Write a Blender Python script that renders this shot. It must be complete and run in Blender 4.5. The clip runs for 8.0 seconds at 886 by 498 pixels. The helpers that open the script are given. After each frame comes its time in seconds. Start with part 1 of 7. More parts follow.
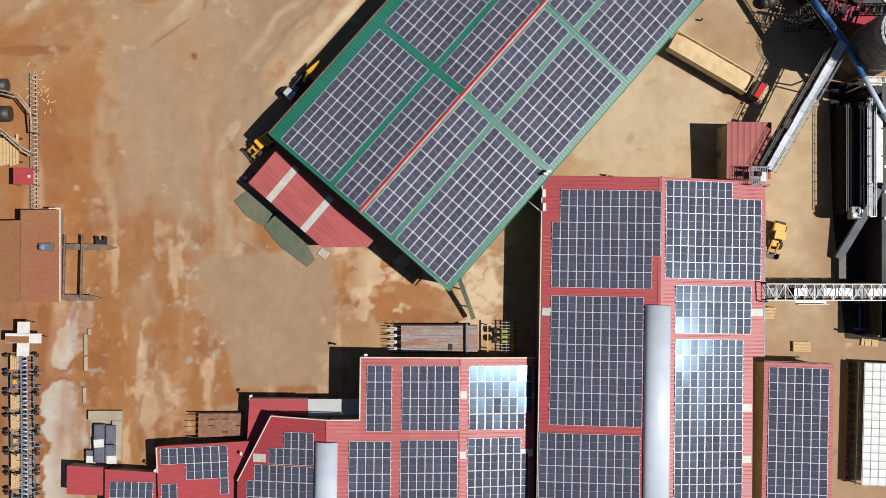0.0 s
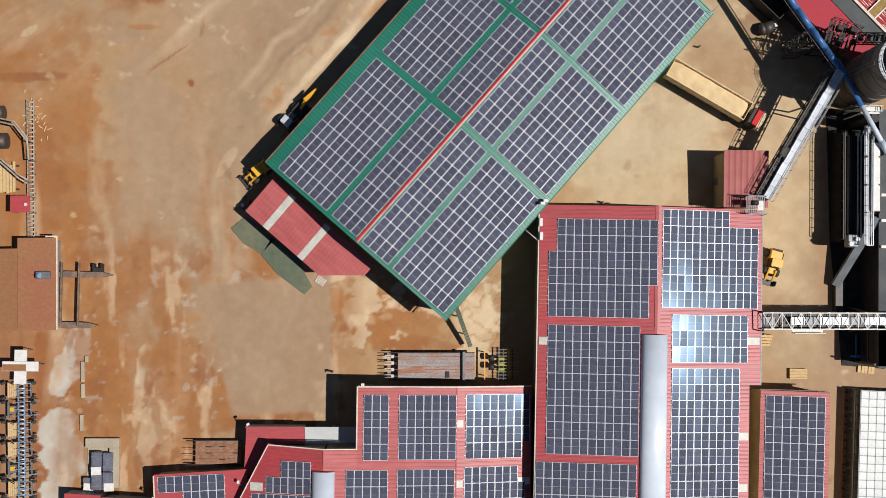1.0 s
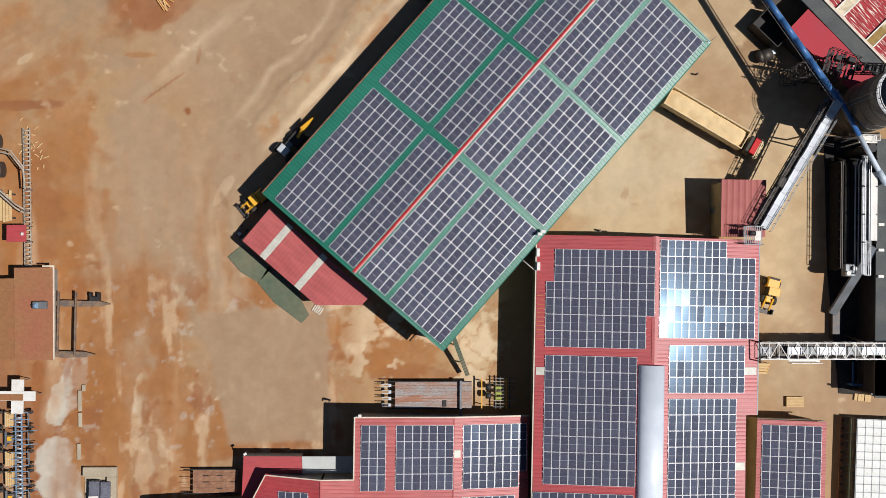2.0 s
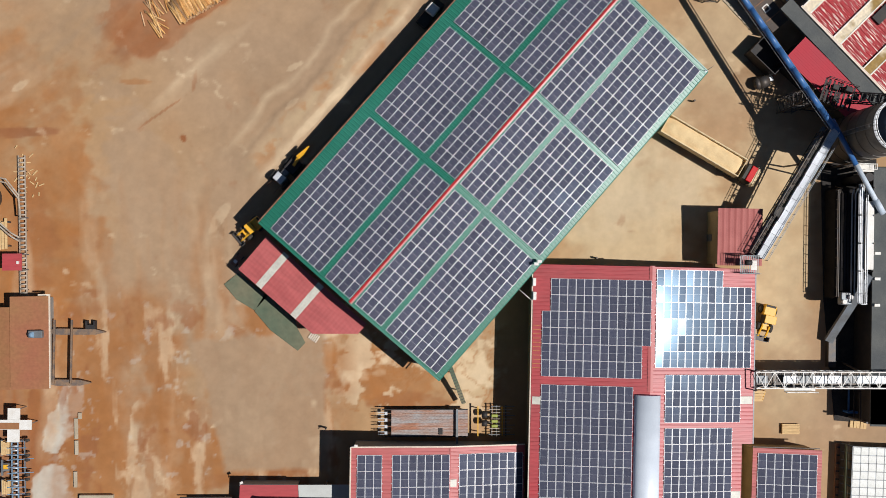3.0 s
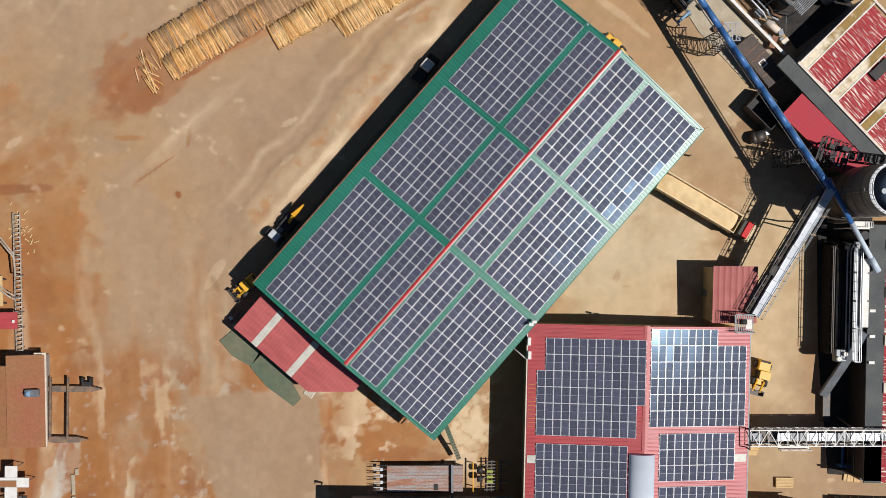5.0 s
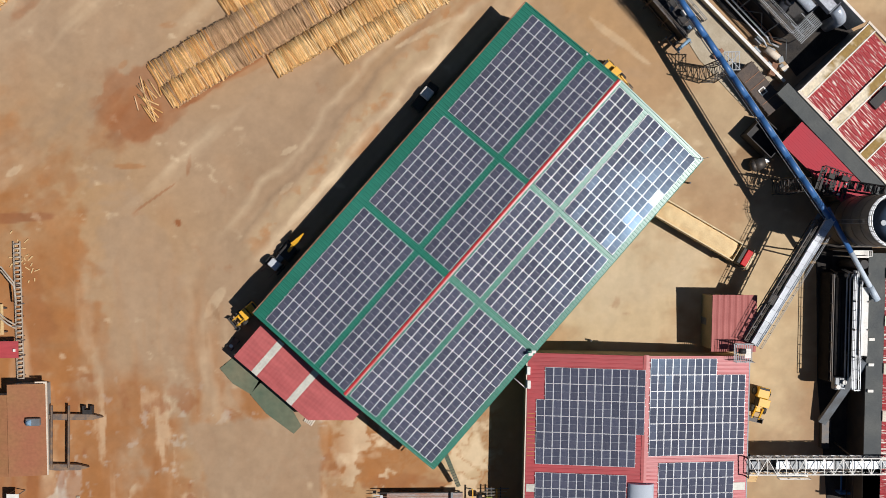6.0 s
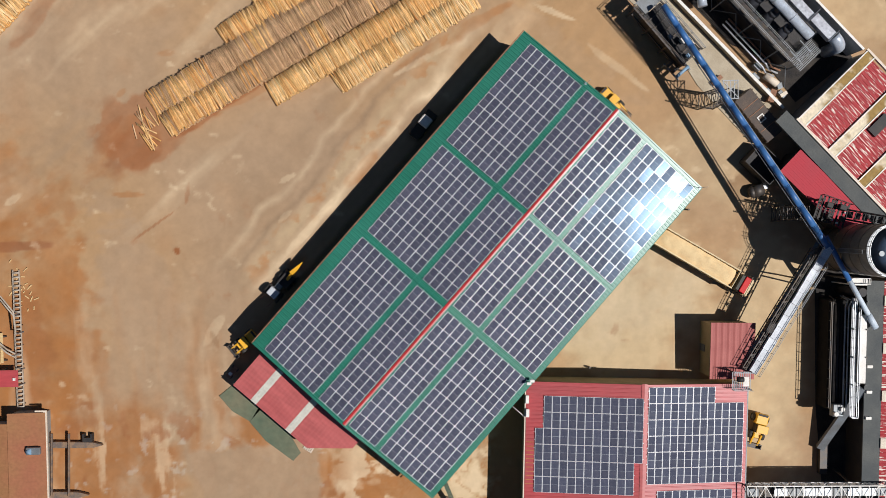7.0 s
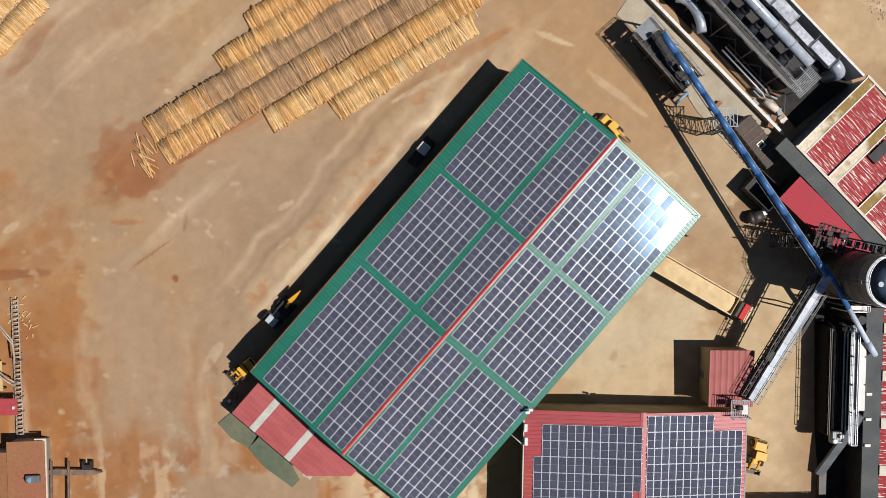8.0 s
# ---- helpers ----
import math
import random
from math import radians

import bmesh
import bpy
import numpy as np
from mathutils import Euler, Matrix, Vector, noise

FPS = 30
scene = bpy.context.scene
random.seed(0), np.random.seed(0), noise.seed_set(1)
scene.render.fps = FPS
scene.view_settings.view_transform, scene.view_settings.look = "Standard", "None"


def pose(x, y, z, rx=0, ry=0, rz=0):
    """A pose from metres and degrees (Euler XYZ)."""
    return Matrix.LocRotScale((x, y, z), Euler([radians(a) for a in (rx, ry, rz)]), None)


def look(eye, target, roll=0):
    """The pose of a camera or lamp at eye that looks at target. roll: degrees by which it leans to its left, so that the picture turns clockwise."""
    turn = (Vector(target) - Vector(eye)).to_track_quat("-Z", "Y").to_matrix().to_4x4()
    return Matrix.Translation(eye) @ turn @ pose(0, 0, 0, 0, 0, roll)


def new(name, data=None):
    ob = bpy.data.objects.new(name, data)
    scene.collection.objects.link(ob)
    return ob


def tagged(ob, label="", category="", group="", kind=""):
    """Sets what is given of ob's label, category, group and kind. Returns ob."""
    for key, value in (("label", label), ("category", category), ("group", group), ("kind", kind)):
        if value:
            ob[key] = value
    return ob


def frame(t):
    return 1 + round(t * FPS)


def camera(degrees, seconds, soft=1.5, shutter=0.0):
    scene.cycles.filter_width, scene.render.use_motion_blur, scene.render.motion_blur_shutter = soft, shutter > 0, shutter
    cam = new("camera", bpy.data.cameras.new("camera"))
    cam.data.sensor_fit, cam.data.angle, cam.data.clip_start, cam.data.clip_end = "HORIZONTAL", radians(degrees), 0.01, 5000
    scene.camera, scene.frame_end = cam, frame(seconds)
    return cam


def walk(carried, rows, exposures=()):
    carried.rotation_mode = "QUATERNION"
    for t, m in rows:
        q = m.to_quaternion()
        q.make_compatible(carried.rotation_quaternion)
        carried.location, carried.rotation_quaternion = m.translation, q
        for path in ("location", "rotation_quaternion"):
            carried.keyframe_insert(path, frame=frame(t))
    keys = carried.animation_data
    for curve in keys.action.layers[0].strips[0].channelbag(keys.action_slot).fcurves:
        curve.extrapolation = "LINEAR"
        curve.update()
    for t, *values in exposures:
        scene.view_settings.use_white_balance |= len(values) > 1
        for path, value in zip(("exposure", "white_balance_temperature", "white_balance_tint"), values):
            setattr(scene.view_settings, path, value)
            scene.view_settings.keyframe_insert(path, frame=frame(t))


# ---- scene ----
cam = camera(47.0, 8.0, soft=0.55)
PATH = [
    (0.0, pose(-0.290, 3.153, 130.802, 2.533, -1.990, -1.423)),
    (0.5, pose(-0.009, 5.352, 130.897, 2.337, -1.980, -1.395)),
    (1.0, pose(0.079, 7.593, 131.011, 2.113, -2.041, -1.368)),
    (1.5, pose(0.218, 10.078, 131.092, 1.829, -2.082, -1.367)),
    (3.0, pose(0.706, 17.484, 131.093, 0.928, -2.235, -1.318)),
    (3.5, pose(1.024, 20.045, 131.077, 0.579, -2.245, -1.325)),
    (4.0, pose(1.232, 22.552, 131.037, 0.249, -2.265, -1.324)),
    (4.5, pose(1.371, 25.110, 131.094, -0.072, -2.264, -1.342)),
    (6.0, pose(2.037, 32.516, 131.300, -0.957, -2.091, -1.371)),
    (6.5, pose(2.206, 34.910, 131.330, -1.224, -2.075, -1.430)),
    (7.0, pose(2.496, 37.363, 131.306, -1.535, -2.021, -1.475)),
    (7.5, pose(2.929, 39.798, 131.186, -1.846, -1.903, -1.493)),
    (8.0, pose(3.286, 42.270, 130.976, -2.180, -1.823, -1.555)),
]
walk(cam, PATH)

# ---- light ----
SUN_TO = Vector((0.592, -0.14, 1.0)).normalized()
world = bpy.data.worlds.new("sky")
scene.world = world
world.use_nodes = True
wn = world.node_tree.nodes
sky = wn.new("ShaderNodeTexSky")
sky.sky_type = "NISHITA"
sky.sun_disc = False
sky.sun_elevation = math.asin(SUN_TO.z)
sky.sun_rotation = math.atan2(SUN_TO.x, SUN_TO.y)
sky.altitude = 800
sky.dust_density = 0.4
sky.ozone_density = 4.0
world.node_tree.links.new(sky.outputs[0], wn["Background"].inputs[0])
wn["Background"].inputs[1].default_value = 0.037
sun = new("sun", bpy.data.lights.new("sun", "SUN"))
sun.data.energy = 4.38
sun.data.angle = radians(0.5)
sun.data.color = (1.0, 0.975, 0.945)
sun.matrix_basis = look(SUN_TO * 200, (0, 0, 0))
scene.view_settings.exposure = 0.0

# ---- materials ----
def mat(name, color, rough=0.7, metal=0.0, second=None, scale=0.6, mix=0.5, fine=0.12, fine_scale=9.0,
        bump=0.0, bump_scale=20.0, random=0.0, spec=0.5, coat=0.0, stretch=(1, 1, 1)):
    """A surface whose colour drifts at a large and a small scale, with a little relief."""
    m = bpy.data.materials.new(name)
    m.use_nodes = True
    n, l = m.node_tree.nodes, m.node_tree.links
    b = n["Principled BSDF"]
    b.inputs["Roughness"].default_value = rough
    b.inputs["Metallic"].default_value = metal
    b.inputs["Specular IOR Level"].default_value = spec
    b.inputs["Coat Weight"].default_value = coat
    tc = n.new("ShaderNodeTexCoord")
    mp = n.new("ShaderNodeMapping")
    mp.inputs["Scale"].default_value = stretch
    l.new(tc.outputs["Object"], mp.inputs[0])
    big, small = n.new("ShaderNodeTexNoise"), n.new("ShaderNodeTexNoise")
    for t, s, d in ((big, scale, 4), (small, fine_scale, 3)):
        t.inputs["Scale"].default_value = s
        t.inputs["Detail"].default_value = d
        l.new(mp.outputs[0], t.inputs["Vector"])
    ramp = n.new("ShaderNodeMapRange")
    ramp.inputs[1].default_value, ramp.inputs[2].default_value = 0.5 - mix * 0.35, 0.5 + mix * 0.35
    l.new(big.outputs[0], ramp.inputs[0])
    mx = n.new("ShaderNodeMix")
    mx.data_type = "RGBA"
    mx.inputs[6].default_value = (*color, 1)
    mx.inputs[7].default_value = (*(second or [c * 0.75 for c in color]), 1)
    l.new(ramp.outputs[0], mx.inputs[0])
    mr = n.new("ShaderNodeMapRange")
    mr.inputs[1].default_value, mr.inputs[2].default_value = 0.3, 0.7
    mr.inputs[3].default_value, mr.inputs[4].default_value = 1 - fine, 1 + fine
    l.new(small.outputs[0], mr.inputs[0])
    hsv = n.new("ShaderNodeHueSaturation")
    l.new(mx.outputs[2], hsv.inputs["Color"])
    if random:
        oi = n.new("ShaderNodeObjectInfo")
        rr = n.new("ShaderNodeMapRange")
        rr.inputs[3].default_value, rr.inputs[4].default_value = 1 - random, 1 + random
        l.new(oi.outputs["Random"], rr.inputs[0])
        mul = n.new("ShaderNodeMath")
        mul.operation = "MULTIPLY"
        l.new(mr.outputs[0], mul.inputs[0])
        l.new(rr.outputs[0], mul.inputs[1])
        l.new(mul.outputs[0], hsv.inputs["Value"])
    else:
        l.new(mr.outputs[0], hsv.inputs["Value"])
    l.new(hsv.outputs[0], b.inputs["Base Color"])
    if bump:
        bt = n.new("ShaderNodeTexNoise")
        bt.inputs["Scale"].default_value = bump_scale
        l.new(mp.outputs[0], bt.inputs["Vector"])
        bp = n.new("ShaderNodeBump")
        bp.inputs["Strength"].default_value = bump
        bp.inputs["Distance"].default_value = 0.05
        l.new(bt.outputs[0], bp.inputs["Height"])
        l.new(bp.outputs[0], b.inputs["Normal"])
    return m


RED_ROOF = mat("red_roof_paint", (0.44, 0.055, 0.062), 0.46, second=(0.36, 0.065, 0.068), scale=0.25, fine=0.10, fine_scale=3, stretch=(0.25, 1, 1))
RED_PALE = mat("sunbleached_red_roof_paint", (0.46, 0.110, 0.105), 0.5, second=(0.40, 0.085, 0.082), scale=0.3, fine=0.12, fine_scale=2, stretch=(0.25, 1, 1))
GREEN_ROOF = mat("green_roof_paint", (0.020, 0.150, 0.100), 0.33, spec=0.40, second=(0.03, 0.185, 0.13), scale=0.2, fine=0.08, fine_scale=2, stretch=(0.25, 1, 1))
# the red cap's sunward flange, with the sun's glare mixed into its colour
CAP_GLARE = mat("ridge_flange_glare", (0.46, 0.15, 0.14), 0.36, second=(0.52, 0.30, 0.27), scale=0.8, fine=0.2)
EAVE_ORANGE = mat("orange_eave_strip", (0.52, 0.24, 0.07), 0.7, second=(0.42, 0.16, 0.06), scale=2)
RED_CAP = mat("red_ridge_cap", (0.50, 0.03, 0.035), 0.40, scale=0.5)
WALL_TAN = mat("ochre_wall", (0.48, 0.36, 0.20), 0.85, scale=0.4, bump=0.2)
WALL_GREY = mat("grey_wall_sheet", (0.30, 0.30, 0.28), 0.7, scale=0.4)
WALL_GREEN = mat("dark_green_wall_sheet", (0.03, 0.11, 0.08), 0.6, scale=0.4)
WHITE_PAINT = mat("white_paint", (0.76, 0.74, 0.70), 0.55, second=(0.66, 0.62, 0.56), scale=1.2)
CREAM_TRIM = mat("cream_flashing", (0.72, 0.62, 0.50), 0.6, second=(0.60, 0.50, 0.40), scale=1.5)
TRANSLUCENT = mat("weathered_fibreglass", (0.60, 0.58, 0.50), 0.5, second=(0.48, 0.46, 0.40), scale=1.0, fine_scale=4)
ALU = mat("aluminium_frame", (0.84, 0.84, 0.85), 0.30, second=(0.74, 0.75, 0.77), scale=2, spec=0.45)
GALV = mat("galvanised_steel", (0.56, 0.61, 0.68), 0.30, metal=0.3, second=(0.42, 0.46, 0.52), scale=0.8, fine_scale=4)
VENT = mat("pale_galvanised_vent", (0.68, 0.73, 0.80), 0.42, metal=0.0, second=(0.60, 0.65, 0.72), scale=0.5, fine=0.04)
ZINC = mat("dull_zinc_sheet", (0.55, 0.57, 0.60), 0.5, metal=0.4, second=(0.46, 0.48, 0.50), scale=0.7)
STEEL_DARK = mat("dark_steel", (0.06, 0.06, 0.065), 0.55, metal=0.5, second=(0.10, 0.075, 0.055), scale=1.2)
STEEL_BLACK = mat("sooty_black_steel", (0.022, 0.021, 0.024), 0.6, spec=0.3, second=(0.040, 0.034, 0.030), scale=0.8, fine=0.3)
STEEL_GREY = mat("grey_painted_steel", (0.20, 0.22, 0.24), 0.5, metal=0.3, second=(0.15, 0.15, 0.15), scale=0.9)
BLUE = mat("blue_painted_steel", (0.03, 0.115, 0.32), 0.42, second=(0.05, 0.15, 0.34), scale=1.0)
PALE_BLUE = mat("pale_blue_machine_paint", (0.22, 0.36, 0.50), 0.5, second=(0.16, 0.24, 0.33), scale=1.5)
YELLOW = mat("yellow_machine_paint", (0.80, 0.42, 0.02), 0.45, second=(0.70, 0.36, 0.03), scale=2, fine_scale=12)
RUBBER = mat("black_rubber", (0.025, 0.024, 0.023), 0.85, second=(0.06, 0.05, 0.04), scale=3)
CONCRETE = mat("dusty_concrete", (0.46, 0.39, 0.29), 0.9, second=(0.38, 0.31, 0.22), scale=0.5, bump=0.2)
RUST = mat("rusty_iron", (0.22, 0.10, 0.055), 0.8, second=(0.33, 0.17, 0.10), scale=1.4, fine=0.25, fine_scale=7, bump=0.3)
WOOD_NEW = mat("sawn_pale_wood", (0.66, 0.46, 0.22), 0.75, second=(0.56, 0.36, 0.17), scale=1.2, stretch=(1, 6, 1))
DUST_GREEN = mat("dusty_green_tarpaulin", (0.058, 0.105, 0.068), 0.85, second=(0.17, 0.155, 0.095), scale=0.22, mix=0.7, fine=0.10, fine_scale=1.5)
GLASS_DARK = mat("dark_cab_glass", (0.02, 0.022, 0.025), 0.12, second=(0.03, 0.03, 0.03))
CREAM_LOAD = mat("wood_chip_load", (0.74, 0.55, 0.30), 0.9, second=(0.66, 0.47, 0.25), scale=1.0, fine=0.12, fine_scale=14, bump=0.6, bump_scale=8)


def cell_material():
    """Dusty glass over dark cells: a faint cell grid, each module a little different in tone and gloss."""
    m = bpy.data.materials.new("solar_cells")
    m.use_nodes = True
    n, l = m.node_tree.nodes, m.node_tree.links
    b = n["Principled BSDF"]
    tc = n.new("ShaderNodeTexCoord")
    br = n.new("ShaderNodeTexBrick")
    br.offset = 0.0
    br.inputs["Scale"].default_value = 1.0
    br.inputs["Brick Width"].default_value = 0.159
    br.inputs["Row Height"].default_value = 0.159
    br.inputs["Mortar Size"].default_value = 0.006
    br.inputs["Color1"].default_value = (0.062, 0.066, 0.100, 1)
    br.inputs["Color2"].default_value = (0.070, 0.074, 0.112, 1)
    br.inputs["Mortar"].default_value = (0.12, 0.125, 0.15, 1)
    l.new(tc.outputs["Object"], br.inputs["Vector"])
    oi = n.new("ShaderNodeObjectInfo")
    rr = n.new("ShaderNodeMapRange")
    rr.inputs[3].default_value, rr.inputs[4].default_value = 0.86, 1.14
    l.new(oi.outputs["Random"], rr.inputs[0])
    hsv = n.new("ShaderNodeHueSaturation")
    l.new(br.outputs["Color"], hsv.inputs["Color"])
    l.new(rr.outputs[0], hsv.inputs["Value"])
    dust = n.new("ShaderNodeTexNoise")
    dust.inputs["Scale"].default_value = 1.3
    l.new(tc.outputs["Object"], dust.inputs["Vector"])
    dm = n.new("ShaderNodeMapRange")
    dm.inputs[1].default_value, dm.inputs[2].default_value = 0.45, 0.8
    dm.inputs[4].default_value = 0.08
    l.new(dust.outputs[0], dm.inputs[0])
    mx = n.new("ShaderNodeMix")
    mx.data_type = "RGBA"
    mx.inputs[7].default_value = (0.30, 0.25, 0.20, 1)
    l.new(dm.outputs[0], mx.inputs[0])
    l.new(hsv.outputs[0], mx.inputs[6])
    l.new(mx.outputs[2], b.inputs["Base Color"])
    gr = n.new("ShaderNodeMapRange")
    gr.inputs[3].default_value, gr.inputs[4].default_value = 0.115, 0.165
    b.inputs["Specular IOR Level"].default_value = 0.056
    b.inputs["Specular Tint"].default_value = (0.46, 0.73, 1.0, 1)
    l.new(oi.outputs["Random"], gr.inputs[0])
    l.new(gr.outputs[0], b.inputs["Roughness"])
    return m


CELLS = cell_material()


# ---- building blocks ----
def box(bm, x0, x1, y0, y1, z0, z1, m=None):
    v = [bm.verts.new((m @ Vector(p)) if m else p) for p in
         ((x0, y0, z0), (x1, y0, z0), (x1, y1, z0), (x0, y1, z0), (x0, y0, z1), (x1, y0, z1), (x1, y1, z1), (x0, y1, z1))]
    for f in ((3, 2, 1, 0), (4, 5, 6, 7), (0, 1, 5, 4), (1, 2, 6, 5), (2, 3, 7, 6), (3, 0, 4, 7)):
        bm.faces.new([v[i] for i in f])
    return v


def prism(bm, pts, z0, z1):
    """An upright prism over a plan outline; z1 may be one height or one per corner."""
    zs = z1 if isinstance(z1, (list, tuple)) else [z1] * len(pts)
    lo = [bm.verts.new((x, y, z0)) for x, y in pts]
    hi = [bm.verts.new((x, y, z)) for (x, y), z in zip(pts, zs)]
    area = sum(a[0] * b[1] - b[0] * a[1] for a, b in zip(pts, list(pts[1:]) + [pts[0]]))
    if area < 0:
        lo, hi = lo[::-1], hi[::-1]
    bm.faces.new(lo[::-1])
    bm.faces.new(hi)
    for i in range(len(lo)):
        j = (i + 1) % len(lo)
        bm.faces.new((lo[i], lo[j], hi[j], hi[i]))


def beam(bm, a, b, w, h=None, up=(0, 0, 1)):
    """A bar of rectangular section from a to b."""
    a, b = Vector(a), Vector(b)
    d = b - a
    z = d.normalized()
    side = z.cross(Vector(up))
    if side.length < 1e-4:
        side = z.cross(Vector((1, 0, 0)))
    side.normalize()
    top = side.cross(z)
    h = h or w
    v = [bm.verts.new(p + side * (sx * w / 2) + top * (sz * h / 2)) for p in (a, b) for sx, sz in ((-1, -1), (1, -1), (1, 1), (-1, 1))]
    for f in ((0, 1, 2, 3), (7, 6, 5, 4), (1, 0, 4, 5), (2, 1, 5, 6), (3, 2, 6, 7), (0, 3, 7, 4)):
        bm.faces.new([v[i] for i in f])


def tube(bm, a, b, r, r2=None, seg=10, caps=True):
    """A round bar or cone from a to b."""
    a, b = Vector(a), Vector(b)
    r2 = r if r2 is None else r2
    z = (b - a).normalized()
    x = z.orthogonal().normalized()
    y = z.cross(x)
    ring = [[bm.verts.new(p + (x * math.cos(k * math.tau / seg) + y * math.sin(k * math.tau / seg)) * q) for k in range(seg)] for p, q in ((a, r), (b, r2))]
    for k in range(seg):
        j = (k + 1) % seg
        bm.faces.new((ring[0][k], ring[0][j], ring[1][j], ring[1][k])).smooth = True
    if caps:
        bm.faces.new(ring[0][::-1])
        bm.faces.new(ring[1])


def polytube(bm, pts, r, seg=8):
    """One bent tube through the points, with mitred bends and closed ends."""
    pts = [Vector(p) for p in pts]
    rings = []
    for i, p in enumerate(pts):
        d = (pts[min(i + 1, len(pts) - 1)] - pts[max(i - 1, 0)]).normalized()
        u = d.orthogonal().normalized() if abs(d.z) > 0.95 else d.cross(Vector((0, 0, 1))).normalized()
        if rings and u.dot(last) < 0:
            u = -u
        last = u
        v = d.cross(u)
        rings.append([bm.verts.new(p + u * (r * math.cos(k * math.tau / seg)) + v * (r * math.sin(k * math.tau / seg))) for k in range(seg)])
    for a, b in zip(rings, rings[1:]):
        for k in range(seg):
            bm.faces.new((a[k], a[(k + 1) % seg], b[(k + 1) % seg], b[k])).smooth = True
    bm.faces.new(rings[0][::-1])
    bm.faces.new(rings[-1])
    bmesh.ops.recalc_face_normals(bm, faces=bm.faces)


def part(name, bm, material, parent=None, label="", bevel=0.0):
    """One bmesh as one mesh object, under a thing or a part."""
    if bevel:
        bmesh.ops.bevel(bm, geom=list(bm.edges), offset=bevel, segments=1, affect="EDGES", clamp_overlap=True)
    me = bpy.data.meshes.new(name)
    bm.normal_update()
    bm.to_mesh(me)
    bm.free()
    for k in (material if isinstance(material, (list, tuple)) else [material]):
        me.materials.append(k)
    ob = new(name, me)
    ob.parent = parent
    return tagged(ob, label)


def thing(name, label, category, m=None, group="", kind=""):
    ob = new(name)
    ob.empty_display_size = 0.3
    ob.matrix_basis = m or Matrix()
    return tagged(ob, label, category, group, kind)


def lerp_profile(prof, x):
    for (xa, za), (xb, zb) in zip(prof, prof[1:]):
        if x <= xb or (xb, zb) == prof[-1]:
            return za + (zb - za) * (x - xa) / (xb - xa), (zb - za) / (xb - xa)


def ribbed(prof, y0, y1, pitch=0.5, amp=0.035, thick=0.05, clip=None):
    """Ribbed roofing: the section prof in x and z, laid from y0 to y1, with ribs that run down the slope.
    clip(x) may give the y at which the sheets end on the low-y and high-y sides."""
    bm = bmesh.new()
    n = max(1, round((y1 - y0) / pitch))
    steps = []
    for i in range(n):
        a = y0 + (y1 - y0) * i / n
        p = (y1 - y0) / n
        steps += [(a, 0), (a + p * 0.62, 0), (a + p * 0.70, amp), (a + p * 0.92, amp)]
    steps.append((y1, 0))
    grid = []
    for x, z in prof:
        lo, hi = clip(x) if clip else (y0, y1)
        top = [bm.verts.new((x, lo + (y - y0) * (hi - lo) / (y1 - y0), z + dz)) for y, dz in steps]
        grid.append((top, [bm.verts.new((x, lo, z - thick)), bm.verts.new((x, hi, z - thick))]))
    for (ta, ba), (tb, bb) in zip(grid, grid[1:]):
        for j in range(len(steps) - 1):
            bm.faces.new((ta[j], tb[j], tb[j + 1], ta[j + 1]))
        bm.faces.new((ba[1], bb[1], bb[0], ba[0]))
        bm.faces.new((ba[0], bb[0], tb[0], ta[0]))
        bm.faces.new((bb[1], ba[1], ta[-1], tb[-1]))
    for (t, b), flip in ((grid[0], 1), (grid[-1], -1)):
        bm.faces.new((list(t) + [b[1], b[0]])[::flip])
    return bm


def walls(parent, outline, top, material, thick=0.25, name="wall"):
    """Upright walls along a plan outline; top(x, y) gives their height."""
    n = len(outline)
    for i in range(n):
        a, b = Vector(outline[i]), Vector(outline[(i + 1) % n])
        d = (b - a).normalized()
        s = Vector((-d.y, d.x)) * thick
        e = d * thick
        bm = bmesh.new()
        cuts = max(1, round((b - a).length / 3))
        last = None
        for k in range(cuts + 1):
            p = a.lerp(b, k / cuts) + (e if k == 0 else Vector((0, 0)))
            q = p + s
            sec = [bm.verts.new((p.x, p.y, -0.1)), bm.verts.new((q.x, q.y, -0.1)), bm.verts.new((q.x, q.y, top(q.x, q.y))), bm.verts.new((p.x, p.y, top(p.x, p.y)))]
            if last:
                for j in range(4):
                    bm.faces.new((last[j], last[(j + 1) % 4], sec[(j + 1) % 4], sec[j]))
            else:
                bm.faces.new(sec[::-1])
            last = sec
        bm.faces.new(last)
        bmesh.ops.recalc_face_normals(bm, faces=bm.faces)
        part(name, bm, material, parent)


